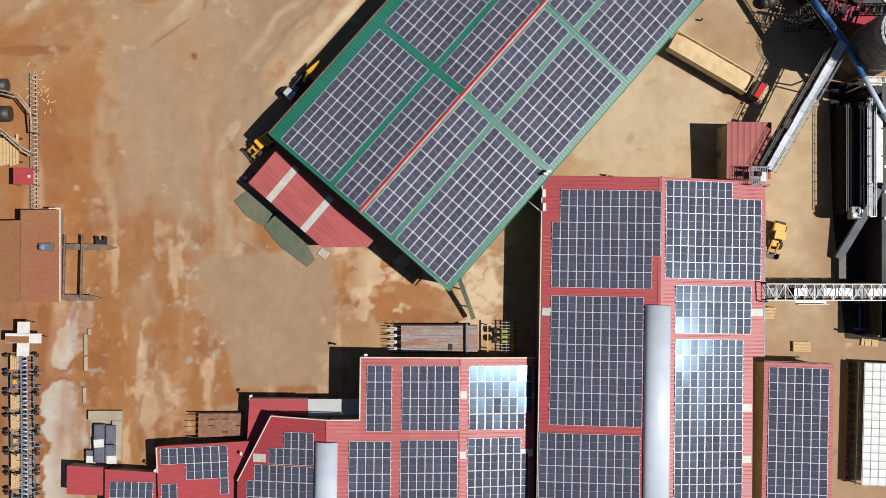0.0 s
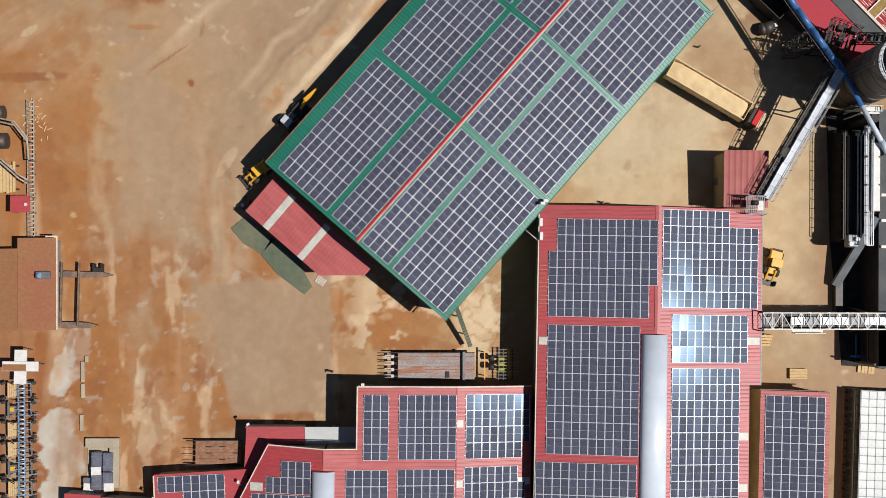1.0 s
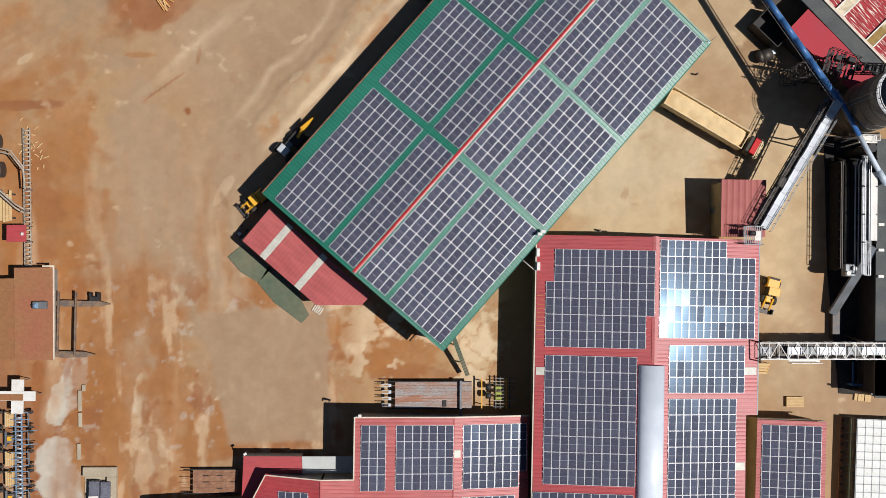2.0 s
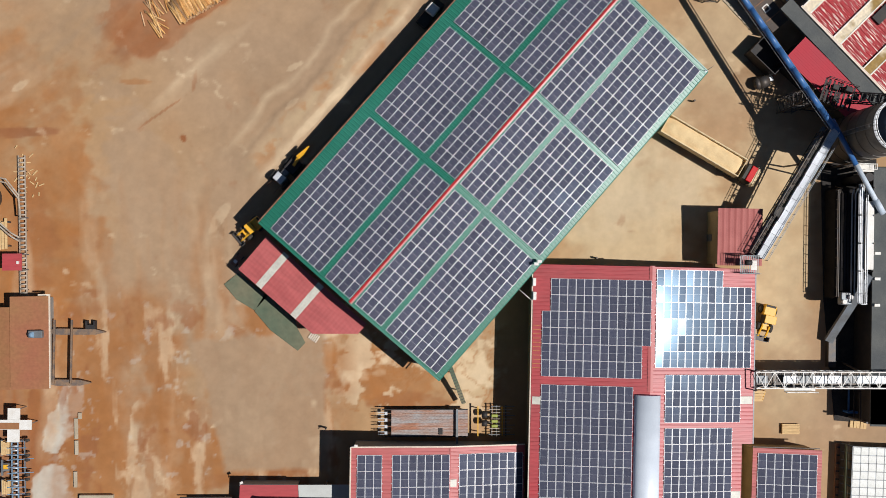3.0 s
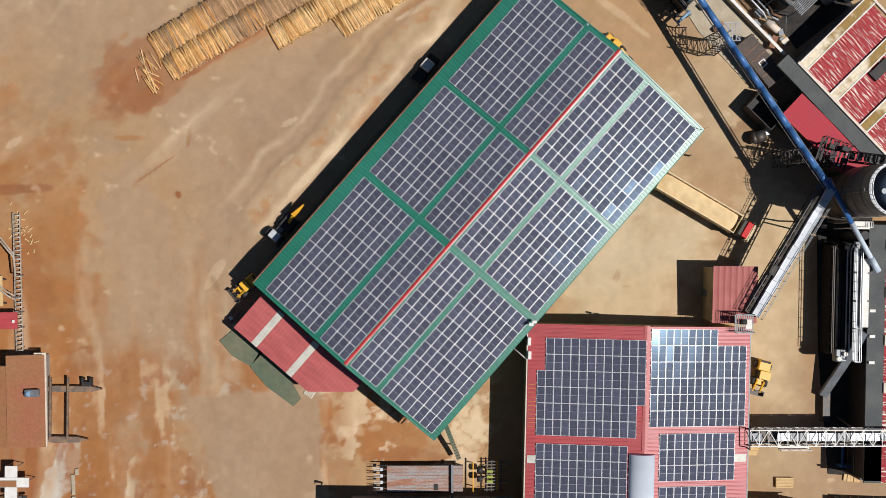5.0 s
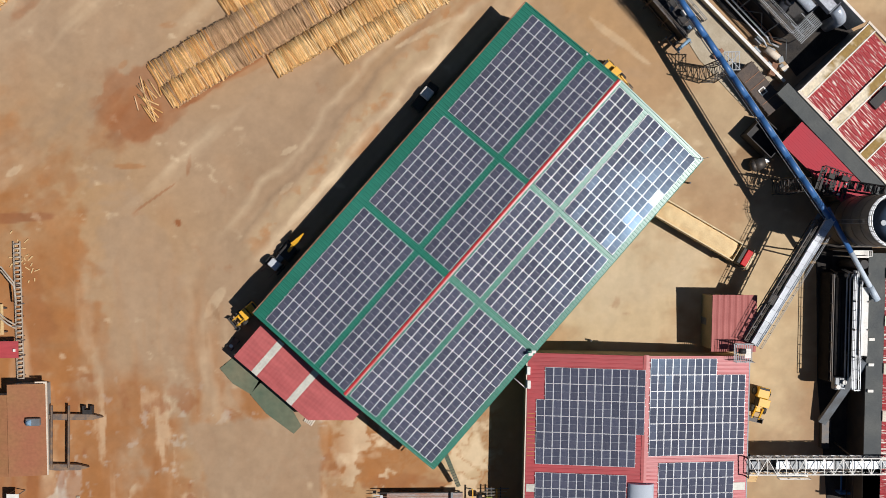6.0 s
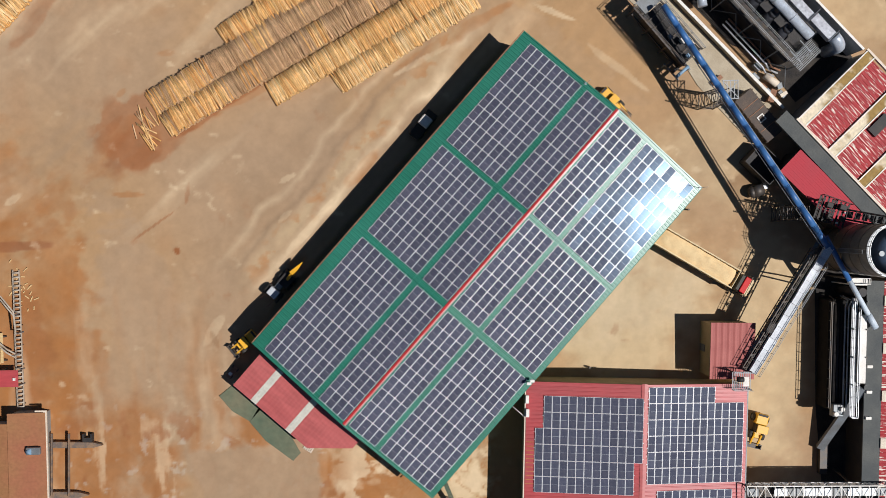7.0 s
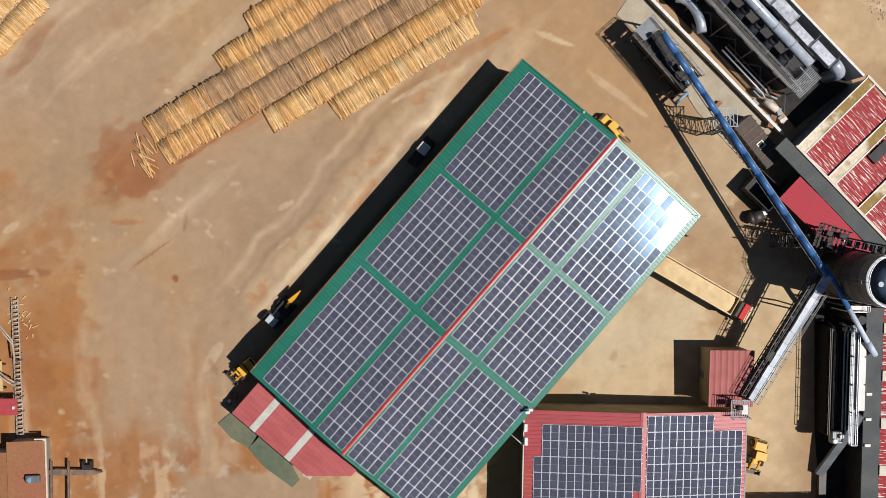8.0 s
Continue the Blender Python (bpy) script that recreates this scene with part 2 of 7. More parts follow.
# ---- solar modules ----
def module_mesh():
    bm = bmesh.new()
    w, l, f, t, g = 0.496, 0.978, 0.037, 0.04, 0.006
    outer = [(-w, -l), (w, -l), (w, l), (-w, l)]
    e = 0.026
    inner = [(-w + f, -l + e), (w - f, -l + e), (w - f, l - e), (-w + f, l - e)]
    base = [bm.verts.new((x, y, 0)) for x, y in outer]
    top = [bm.verts.new((x, y, t)) for x, y in outer]
    rim = [bm.verts.new((x, y, t)) for x, y in inner]
    for i in range(4):
        j = (i + 1) % 4
        bm.faces.new((base[i], base[j], top[j], top[i]))
        bm.faces.new((top[i], top[j], rim[j], rim[i]))
    bm.faces.new(base[::-1])
    xa, xb = -w + f, w - f
    cut = [-l + e, -0.016, 0.016, l - e]
    rows = [[bm.verts.new((xa, y, t - g)), bm.verts.new((xb, y, t - g))] for y in cut]
    for k, (a, b) in enumerate(zip(rows, rows[1:])):
        bm.faces.new((a[0], a[1], b[1], b[0])).material_index = 2 if k == 1 else 1
    low = [rows[0][0], rows[0][1], rows[3][1], rows[3][0]]
    bm.faces.new((rim[0], rim[1], low[1], low[0]))
    bm.faces.new((rim[2], rim[3], low[3], low[2]))
    me = bpy.data.meshes.new("solar_module")
    bm.normal_update()
    bm.to_mesh(me)
    bm.free()
    for k in (ALU, CELLS, MIDLINE):
        me.materials.append(k)
    return me


MIDLINE = mat("busbar_gap", (0.36, 0.37, 0.40), 0.42, spec=0.5)
MODULE = module_mesh()
dice = random.Random(7)


def solar_array(m, prof, x0, y1, cols, rows, px=1.012, py=1.976, skip=(), label="", lift=0.10, pitch=0.0, loose=0.34):
    """Rows of modules on rails, laid on the roof section prof, from the corner at x0 and y1 to +x and -y."""
    top = thing("solar_array", label or "dark blue-grey solar modules in white aluminium frames on a sheet roof", "solar panels", m, "solar arrays on the roofs")
    bm = bmesh.new()
    for r in range(rows):
        live = [c for c in range(cols) if (c, r) not in skip]
        if not live:
            continue
        for off in (0.45, 1.5):
            y = y1 - r * py - off
            xa, xb = x0 + live[0] * px - 0.12, x0 + (live[-1] + 1) * px + 0.10
            knots = [xa] + [p[0] for p in prof if xa < p[0] < xb] + [xb]
            for a, b in zip(knots, knots[1:]):
                za, zb = lerp_profile(prof, a)[0], lerp_profile(prof, b)[0]
                beam(bm, (a, y, za + 0.055), (b, y, zb + 0.055), 0.05, 0.07)
    tagged(part("mounting_rail", bm, ALU, top, "bare aluminium mounting rails"), kind="stuff")
    for r in range(rows):
        for c in range(cols):
            if (c, r) in skip:
                continue
            x = x0 + (c + 0.5) * px
            z, slope = lerp_profile(prof, x)
            ob = new("solar_module", MODULE)
            ob.parent = top
            ob.matrix_basis = pose(x, y1 - (r + 0.5) * py, z + lift, pitch + dice.gauss(0, loose), -math.degrees(math.atan(slope)) + dice.gauss(0, loose), 0) \
                @ Matrix.Diagonal(((px - 0.02) / 0.992, (py - 0.02) / 1.956, 1, 1))
    return top


# ---- ground ----
rng = np.random.RandomState(5)
LATTICE = rng.rand(256, 256)


def drift(x, y, size, seed=0):
    """Smooth random values from 0 to 1 over the plan, with features of about that size in metres."""
    u, v = x / size + seed * 17.3, y / size + seed * 9.1
    i, j = np.floor(u).astype(int), np.floor(v).astype(int)
    fu, fv = u - i, v - j
    fu, fv = fu * fu * (3 - 2 * fu), fv * fv * (3 - 2 * fv)
    a, b = LATTICE[i % 256, j % 256], LATTICE[(i + 1) % 256, j % 256]
    c, d = LATTICE[i % 256, (j + 1) % 256], LATTICE[(i + 1) % 256, (j + 1) % 256]
    return (a * (1 - fu) + b * fu) * (1 - fv) + (c * (1 - fu) + d * fu) * fv


def cloud(x, y, size, seed=0):
    return sum(drift(x, y, size / 2 ** k, seed + k) * 0.5 ** (k + 1) for k in range(4)) / 0.9375


TAN = np.array((0.405, 0.246, 0.125))
GREYTAN = np.array((0.362, 0.243, 0.150))
YELLOWTAN = np.array((0.53, 0.395, 0.238))
ORANGE = np.array((0.345, 0.145, 0.050))
RUSTY = np.array((0.28, 0.11, 0.045))
PALE = np.array((0.68, 0.52, 0.34))
CHALK = np.array((0.50, 0.445, 0.37))
MUD = np.array((0.22, 0.12, 0.06))

# soft patches of soil: centre x, y, radii along and across, turn in degrees, strength
ORANGE_SOIL = [(-54, 10, 11, 50, 0, 0.85), (-42.5, 27, 4.6, 17, 0, 0.75), (-38, 9, 8, 9, 0, 0.6), (-34, -3, 11, 9.5, 0, 0.65), (-22, -8.0, 10, 2.2, 5, 0.8), (-25.5, -3, 3.0, 6, 20, 0.6),
               (-3, 3.4, 9, 4.5, -25, 0.8), (-8, 6, 6, 2.2, -30, 0.6), (-18, 10.5, 5, 1.4, -40, 0.65), (-49, 42, 5, 7, 0, 0.4), (-10.5, -2, 1.6, 5, 15, 0.7), (-36, -7, 8, 11, 0, 0.55), (-44.5, 8, 3.0, 24, 0, 0.5)]
ORANGE_TRACES = [(-33.0, 48.5, 5.5, 3.6, 35, 0.6), (-12, 57.0, 14, 0.9, 30, 0.5), (-8.5, 41, 9.5, 0.45, 62, 0.22), (-2.8, 44.5, 4.0, 0.9, 47, 0.65), (-12.5, 31.5, 3.0, 0.8, 47, 0.5), (-34, 9.5, 0.7, 1.0, 0, 0.6), (-38.5, 15, 1.5, 0.8, 0, 0.5),
                 (10, 61.5, 9, 0.8, 28, 0.5), (-32.7, 41.9, 1.9, 0.35, -3, 0.55), (-27.6, 59.5, 1.4, 0.5, 0, 0.4), (-18, 58, 7, 0.35, 30, 0.4), (-33.5, 54.5, 1.0, 0.5, 40, 0.5)]
RUST_TRACES = [(-30.5, 47.0, 2.6, 1.6, 35, 0.6), (-34.5, 50.5, 1.8, 0.7, 50, 0.5), (-49.5, -8, 5.5, 15, 0, 0.9), (-46, 22, 2.6, 9, 0, 0.45), (-46.3, -9, 1.1, 16, 0, 1.2), (-41.2, -4.8, 2.4, 1.1, 0, 1.0), (-40.4, -7.5, 1.0, 3.0, 10, 0.9), (-50.6, -8, 0.9, 16, 0, 0.9)]
RUST_SOIL = [(-47, 35.5, 5.0, 0.75, 0, 0.9), (-44.9, -7, 2.4, 14, 0, 0.75), (-32.3, 48.0, 3.3, 2.7, 30, 0.75), (-27.1, 34.1, 0.5, 0.65, 15, 0.95),
             (-30.4, 3.2, 0.9, 1.2, 0, 0.65), (-38.8, 15.0, 1.5, 0.7, 0, 0.5), (-9.2, -5.5, 1.1, 3.0, 10, 0.75), (-22, -9.2, 6, 1.0, 8, 0.5),
             (-29.1, 38.1, 4.1, 0.22, 37, 0.7), (-25.4, 41.8, 0.3, 1.7, -10, 0.5), (2, -0.2, 7, 1.4, 0, 0.55), (-20, 9, 3.2, 0.8, -40, 0.55), (-21, 52.3, 8.5, 0.6, 30, 0.8), (-44, 64, 1.2, 5, -40, 0.6)]
PALE_SOIL = [(-33.6, -2.8, 0.85, 4.6, -8, 0.8), (-33.2, -12.0, 1.1, 4.2, 0, 0.85), (3.4, 6.6, 3.6, 0.8, -20, 0.6), (10, 4.5, 2.2, 3.2, 0, 0.45), (-10, 37, 4.5, 0.55, 48, 0.5),
             (-12.6, 43.3, 1.0, 0.3, 30, 0.4), (-13.1, 38.6, 1.1, 0.35, 40, 0.4), (-10, 9.0, 2.2, 1.0, 10, 0.65), (-36.2, 1, 0.4, 3.6, 4, 0.5), (-23.5, -2.0, 0.9, 0.35, 30, 0.5)]
PALE_TRACES = [(30, 57, 5, 0.5, -40, 0.35), (22, 64, 3, 0.4, -20, 0.45), (8, 0.4, 1.2, 0.5, 0, 0.5), (-1, 5.4, 2.5, 0.8, -25, 0.6), (-25.2, -4.6, 1.0, 0.3, 20, 0.5),
               (-26.5, -6.5, 0.8, 0.35, 40, 0.55), (-47.5, 41.5, 1.5, 0.5, 30, 0.4), (-31, -8.2, 0.4, 1.6, 0, 0.5), (-22.5, 24, 2.0, 0.6, 60, 0.3), (5, 58, 3.5, 0.35, 28, 0.35)]
CHALK_SOIL = [(-41.6, 0.9, 1.5, 2.6, -12, 1.5), (-43.2, -2.6, 1.6, 2.8, -28, 1.5), (-44.3, -4.2, 1.2, 1.0, 0, 1.3), (-43.9, -9.0, 2.2, 2.4, 0, 1.4), (-43.3, -13.0, 2.7, 3.6, 0, 1.5), (-43.9, -19.5, 2.4, 5.0, 0, 1.5), (30, 30, 12, 9, 0, 0.15)]
GREY_SOIL = [(-17.5, -0.1, 7.6, 6.9, 0, 1.0), (-17.2, 0.4, 6.4, 5.6, 0, 0.9), (-31, 24, 4.5, 20, 14, 0.7), (-34, 57, 9, 13, 0, 0.55), (-22, 15, 5, 9, 35, 0.55), (18, 61, 18, 4, -30, 0.4),
             (52, 0, 7, 16, 0, 0.6), (49, 10, 4, 10, 0, 0.45), (-14, 49, 13, 2.6, 32, 0.45), (40, 58, 6, 16, 40, 0.5)]
MUD_SOIL = [(-30.6, 48.9, 1.5, 0.9, 40, 0.7), (-23.6, 18.6, 0.35, 1.8, 0, 0.4), (-22.3, 22.5, 0.35, 1.2, 30, 0.45), (47, 41, 2.6, 2.0, 0, 0.6)]
YELLOW_SOIL = [(30, 27, 17, 13, -40, 1.1), (49, 20, 6, 22, 0, 0.8), (44, 46, 9, 10, -40, 0.5), (-31, -13, 2.2, 4, 0, 0.5), (10, 3.5, 3.2, 4.6, 0, 0.7), (64, 66, 10, 10, 0, 0.6), (49, -1, 6, 6, 0, 0.3)]


def soil_colour(x, y):
    """The soil's own colour: tan, with orange, rusty, pale and chalky patches of ragged outline."""
    wx = x + (cloud(x, y, 11, 1) - 0.5) * 9 + (cloud(x, y, 2.6, 6) - 0.5) * 2.0
    wy = y + (cloud(x, y, 11, 2) - 0.5) * 9 + (cloud(x, y, 2.6, 7) - 0.5) * 2.0
    ragged = cloud(x, y, 2.4, 51) * 0.6 + cloud(x * 0.5, y, 1.0, 57) * 0.4
    c = TAN + (GREYTAN - TAN) * np.clip(cloud(x, y, 24, 3) * 2.4 - 0.7, 0, 1)[..., None]
    for patches, tone in ((GREY_SOIL, GREYTAN), (YELLOW_SOIL, YELLOWTAN), (ORANGE_SOIL, ORANGE), (ORANGE_TRACES, ORANGE), (RUST_TRACES, RUSTY), (RUST_SOIL, RUSTY), (PALE_SOIL, PALE), (PALE_TRACES, PALE), (CHALK_SOIL, CHALK), (MUD_SOIL, MUD)):
        for cx, cy, rx, ry, turn, strength in patches:
            free = min(1.0, max(0.10, min(rx, ry) / 9))
            px_, py_ = x + (wx - x) * free, y + (wy - y) * free
            a = radians(turn)
            u = ((px_ - cx) * math.cos(a) + (py_ - cy) * math.sin(a)) / rx
            v = (-(px_ - cx) * math.sin(a) + (py_ - cy) * math.cos(a)) / ry
            d = np.sqrt(u * u + v * v)
            d = d + (ragged - 0.5) * (1.25 if min(rx, ry) < 5 else 0.75)
            k = np.clip((1.08 - d) / (0.60 if min(rx, ry) > 5 else 0.22 if tone is CHALK or tone is PALE else 0.36), 0, 1)
            k = k * k * (3 - 2 * k) * strength * (0.45 + 1.1 * cloud(x, y, 2.6, 11 + int(abs(cx))))
            c = c + (tone - c) * np.clip(k, 0, 1)[..., None]
    # long wheel-worn drifts: north to south in the west, slanting along the hall further on
    c = c * (0.90 + 0.20 * cloud(x * 0.9 + y * 0.35, y * 0.25 - x * 0.1, 5, 21))[..., None]
    south = np.clip((-6 - x) / 8, 0, 1) * np.clip((34 - y) / 14, 0, 1)
    north = np.clip((y - 30) / 12, 0, 1) * np.clip((34 - x) / 10, 0, 1)
    bend = 4 * cloud(x, y, 12, 71)
    for run, across, room, tone, low, gain in (
            (y * 0.16, x + bend, south, ORANGE, 0.53, 4.2), (y * 0.20, x + bend + 40, south, PALE, 0.60, 3.2), (y * 0.13, x - bend, south, GREYTAN, 0.52, 4.0),
            ((x * 0.74 + y * 0.67) * 0.12, y * 0.74 - x * 0.67 + bend, north, GREYTAN * 0.86, 0.50, 3.6),
            ((x * 0.74 + y * 0.67) * 0.15, y * 0.74 - x * 0.67 + bend + 30, north, PALE, 0.57, 2.4)):
        k = np.clip((cloud(across, run, 3.2, int(low * 100)) - low) * gain, 0, 1) * (0.35 + 0.9 * cloud(x, y, 1.6, 83))
        c = c + (tone - c) * np.clip(k * room * 0.75, 0, 1)[..., None]
    # the strip along the hall's west side: washed pale below the eaves, then clods and a worn track
    off = (x + 16.66) * 0.737 - (y - 22.97) * 0.676 + (cloud(x, y, 5, 91) - 0.5) * 2.4
    length = (x + 16.66) * 0.676 + (y - 22.97) * 0.737
    beside = np.clip((length - 2) / 5, 0, 1) * np.clip((50 - length) / 5, 0, 1)
    for mid, wide, tone, amount in ((-4.7, 1.1, PALE, 0.62), (-6.6, 1.5, YELLOWTAN * 0.92, 0.5), (-8.4, 0.55, GREYTAN * 0.72, 0.55), (-10.2, 0.7, PALE, 0.30)):
        k = np.clip(1 - np.abs(off - mid) / wide, 0, 1) * beside * amount * (0.3 + 1.4 * cloud(x, y, 3.0, int(-mid * 10)))
        c = c + (tone - c) * np.clip(k, 0, 1)[..., None]
    clods = np.clip((cloud(x, y, 1.3, 97) - 0.56) * 7, 0, 1) * np.clip(1 - np.abs(off + 6.4) / 1.9, 0, 1) * beside
    c = c + (ORANGE * 1.1 - c) * (clods * 0.6)[..., None]
    # scuffs and crumbs scattered over the whole yard
    crumbs = np.clip((cloud(x * 0.8 + y * 0.3, y, 1.5, 103) - 0.72) * 9, 0, 1) * np.clip(cloud(x, y, 9, 109) * 3 - 1.2, 0, 1)
    c = c + (PALE - c) * (crumbs * 0.45)[..., None]
    crumbs = np.clip((cloud(x, y, 1.8, 113) - 0.71) * 9, 0, 1) * np.clip(cloud(x, y, 10, 117) * 3 - 1.2, 0, 1)
    c = c + (RUSTY - c) * (crumbs * 0.45)[..., None]
    west = np.clip((-8 - x) / 20, 0, 1) * np.clip((30 - y) / 20, 0.25, 1)
    spots = np.clip((cloud(x, y, 4.5, 31) - 0.60) * 5, 0, 1) * west
    c = c + (ORANGE - c) * (spots * 0.55)[..., None]
    # the south-western corner: wet orange blotches, pale dried streaks and dark rusty scabs with sharp rims
    corner = np.clip((-5 - x) / 5, 0, 1) * np.clip((17 - y) / 7, 0, 1) * np.clip((x + 46) / 4, 0, 1)
    wob = (cloud(x, y, 3.0, 145) - 0.5) * 2.2 + (cloud(x, y, 0.8, 147) - 0.5) * 0.5
    sheet = np.clip(np.minimum(np.minimum(x + 25.2 + 0.25 * (y - 2) + wob, -9.35 - x + wob * 0.5), np.minimum(y + 8.4 + wob * 0.6, 9.6 + 0.12 * (x + 17) - y + wob)) / 0.7, 0, 1)
    fray = (cloud(x, y, 0.9, 141) - 0.5) * 0.22
    for field, low, gain, tone, amount in ((cloud(x + 3 * fray, y * 0.55, 4.2, 131), 0.45, 6, ORANGE * 0.92, 0.72), (cloud(x, y * 0.30, 2.0, 133), 0.645, 10, PALE, 0.42),
                                           (cloud(x * 0.8, y * 0.5, 2.6, 137), 0.63, 14, RUSTY, 0.75), (cloud(x, y, 1.2, 139), 0.70, 12, CHALK, 0.35)):
        k = np.clip((field + fray - low) * gain, 0, 1) * corner * amount
        c = c + (tone - c) * k[..., None]
    c = c + (GREYTAN * (0.97 + 0.10 * (cloud(x, y, 6, 149) - 0.5))[..., None] - c) * (sheet * 0.88)[..., None]
    # round the hall's south corner the wash lies in pale tongues with orange rims, slanting with the drain
    apron_ = np.clip((11.5 - np.abs(x - 3.2)) / 3, 0, 1) * (1 - sheet) * np.clip((7.5 - np.abs(y - 3.5)) / 3, 0, 1)
    flow = cloud(x * 0.75 + y * 0.45, y * 0.8 - x * 0.35, 3.4, 151) + fray
    for lo, hi, tone, amount in ((0.44, 0.50, ORANGE, 0.8), (0.50, 0.53, RUSTY, 0.6), (0.53, 0.80, PALE * 0.95, 0.65)):
        k = np.clip((flow - lo) * 30, 0, 1) * np.clip((hi - flow) * 30, 0, 1) * apron_ * amount
        c = c + (tone - c) * k[..., None]
    # bark and clay trodden out round the ends of the log rows
    bark = np.clip(1.3 - np.sqrt(((x + 31.5) / 5.2) ** 2 + ((y - 49.8) / 4.6) ** 2), 0, 1)
    k = np.clip((cloud(x, y, 1.8, 161) + bark * 0.85 - 0.58) * 6, 0, 1) * np.clip(bark * 3, 0, 1)
    c = c + (RUSTY * 1.05 - c) * (k * 0.62)[..., None]
    # fine crumbs over everything
    c = c * (1 + (cloud(x, y, 0.8, 171) - 0.5) * 0.16)[..., None]
    spots = np.clip((cloud(x, y, 3.0, 37) - 0.66) * 6, 0, 1) * np.clip((12 - np.abs(y - 2)) / 8, 0, 1) * np.clip((16 - np.abs(x + 2)) / 6, 0, 1)
    return c + (PALE - c) * (spots * 0.55)[..., None]


def ground_material():
    m = bpy.data.materials.new("compacted_laterite_soil")
    m.use_nodes = True
    n, l = m.node_tree.nodes, m.node_tree.links
    b = n["Principled BSDF"]
    b.inputs["Roughness"].default_value = 0.95
    b.inputs["Specular IOR Level"].default_value = 0.15
    at = n.new("ShaderNodeAttribute")
    at.attribute_name = "soil"
    tc = n.new("ShaderNodeTexCoord")
    hsv = n.new("ShaderNodeHueSaturation")
    l.new(at.outputs["Color"], hsv.inputs["Color"])
    grain = []
    for s, d, amp in ((0.5, 6, 0.05), (2.2, 4, 0.02)):
        t = n.new("ShaderNodeTexNoise")
        t.inputs["Scale"].default_value, t.inputs["Detail"].default_value = s, d
        l.new(tc.outputs["Object"], t.inputs["Vector"])
        r = n.new("ShaderNodeMapRange")
        r.inputs[1].default_value, r.inputs[2].default_value = 0.3, 0.7
        r.inputs[3].default_value, r.inputs[4].default_value = 1 - amp, 1 + amp
        l.new(t.outputs[0], r.inputs[0])
        grain.append((t, r))
    mul = n.new("ShaderNodeMath")
    mul.operation = "MULTIPLY"
    l.new(grain[0][1].outputs[0], mul.inputs[0])
    l.new(grain[1][1].outputs[0], mul.inputs[1])
    l.new(mul.outputs[0], hsv.inputs["Value"])
    l.new(hsv.outputs[0], b.inputs["Base Color"])
    bp = n.new("ShaderNodeBump")
    bp.inputs["Strength"].default_value, bp.inputs["Distance"].default_value = 0.22, 0.12
    l.new(grain[0][0].outputs[0], bp.inputs["Height"])
    l.new(bp.outputs[0], b.inputs["Normal"])
    return m


def build_ground():
    def axis(lo, hi, step):
        far = [3000, 1200, 500, 220, 100, 50, 25, 12, 5]
        return np.array([lo - d for d in far] + list(np.arange(lo, hi, step)) + [hi + d for d in far[::-1]])
    xs, ys = axis(-60, 76, 0.22), axis(-32, 82, 0.22)
    gx, gy = np.meshgrid(xs, ys)
    inside = np.clip((75 - np.maximum(np.abs(gx - 8), np.abs(gy - 25))) / 20, 0, 1)
    gz = ((cloud(gx, gy, 14, 41) - 0.5) * 0.10 - 0.06) * inside
    # a low bank added along the hall's west side to narrow the hall's shadow
    off = (gx + 16.66) * 0.737 - (gy - 22.97) * 0.676
    length = (gx + 16.66) * 0.676 + (gy - 22.97) * 0.737
    bank = np.clip(-off / 1.5, 0, 1) * np.clip((off + 15) / 8, 0, 1) * np.clip((length - 1.5) / 4, 0, 1) * np.clip((56 - length) / 5, 0, 1)
    gz = gz + 0.65 * bank * bank * (3 - 2 * bank)
    nx, ny = len(xs), len(ys)
    idx = np.arange(nx * ny).reshape(ny, nx)
    faces = np.stack((idx[:-1, :-1], idx[:-1, 1:], idx[1:, 1:], idx[1:, :-1]), -1).reshape(-1, 4)
    me = bpy.data.meshes.new("ground")
    me.from_pydata(np.stack((gx, gy, gz), -1).reshape(-1, 3).tolist(), [], faces.tolist())
    col = me.color_attributes.new("soil", "FLOAT_COLOR", "POINT")
    c = np.clip(soil_colour(gx, gy).reshape(-1, 3), 0.02, 0.9)
    col.data.foreach_set("color", np.concatenate((c, np.ones((len(c), 1))), 1).astype(np.float32).ravel())
    me.polygons.foreach_set("use_smooth", [True] * len(faces))
    me.materials.append(ground_material())
    return tagged(new("ground", me), "tan and orange compacted soil yard with rusty stains", "ground", kind="structure")


build_ground()


# ---- the green hall ----
HALL = pose(-16.66, 22.97, 0, 0, 0, -42.53)          # x across the span, y along the ridge
HALL_PROF = [(-0.1, 6.75), (14.72, 9.15), (28.95, 7.17)]


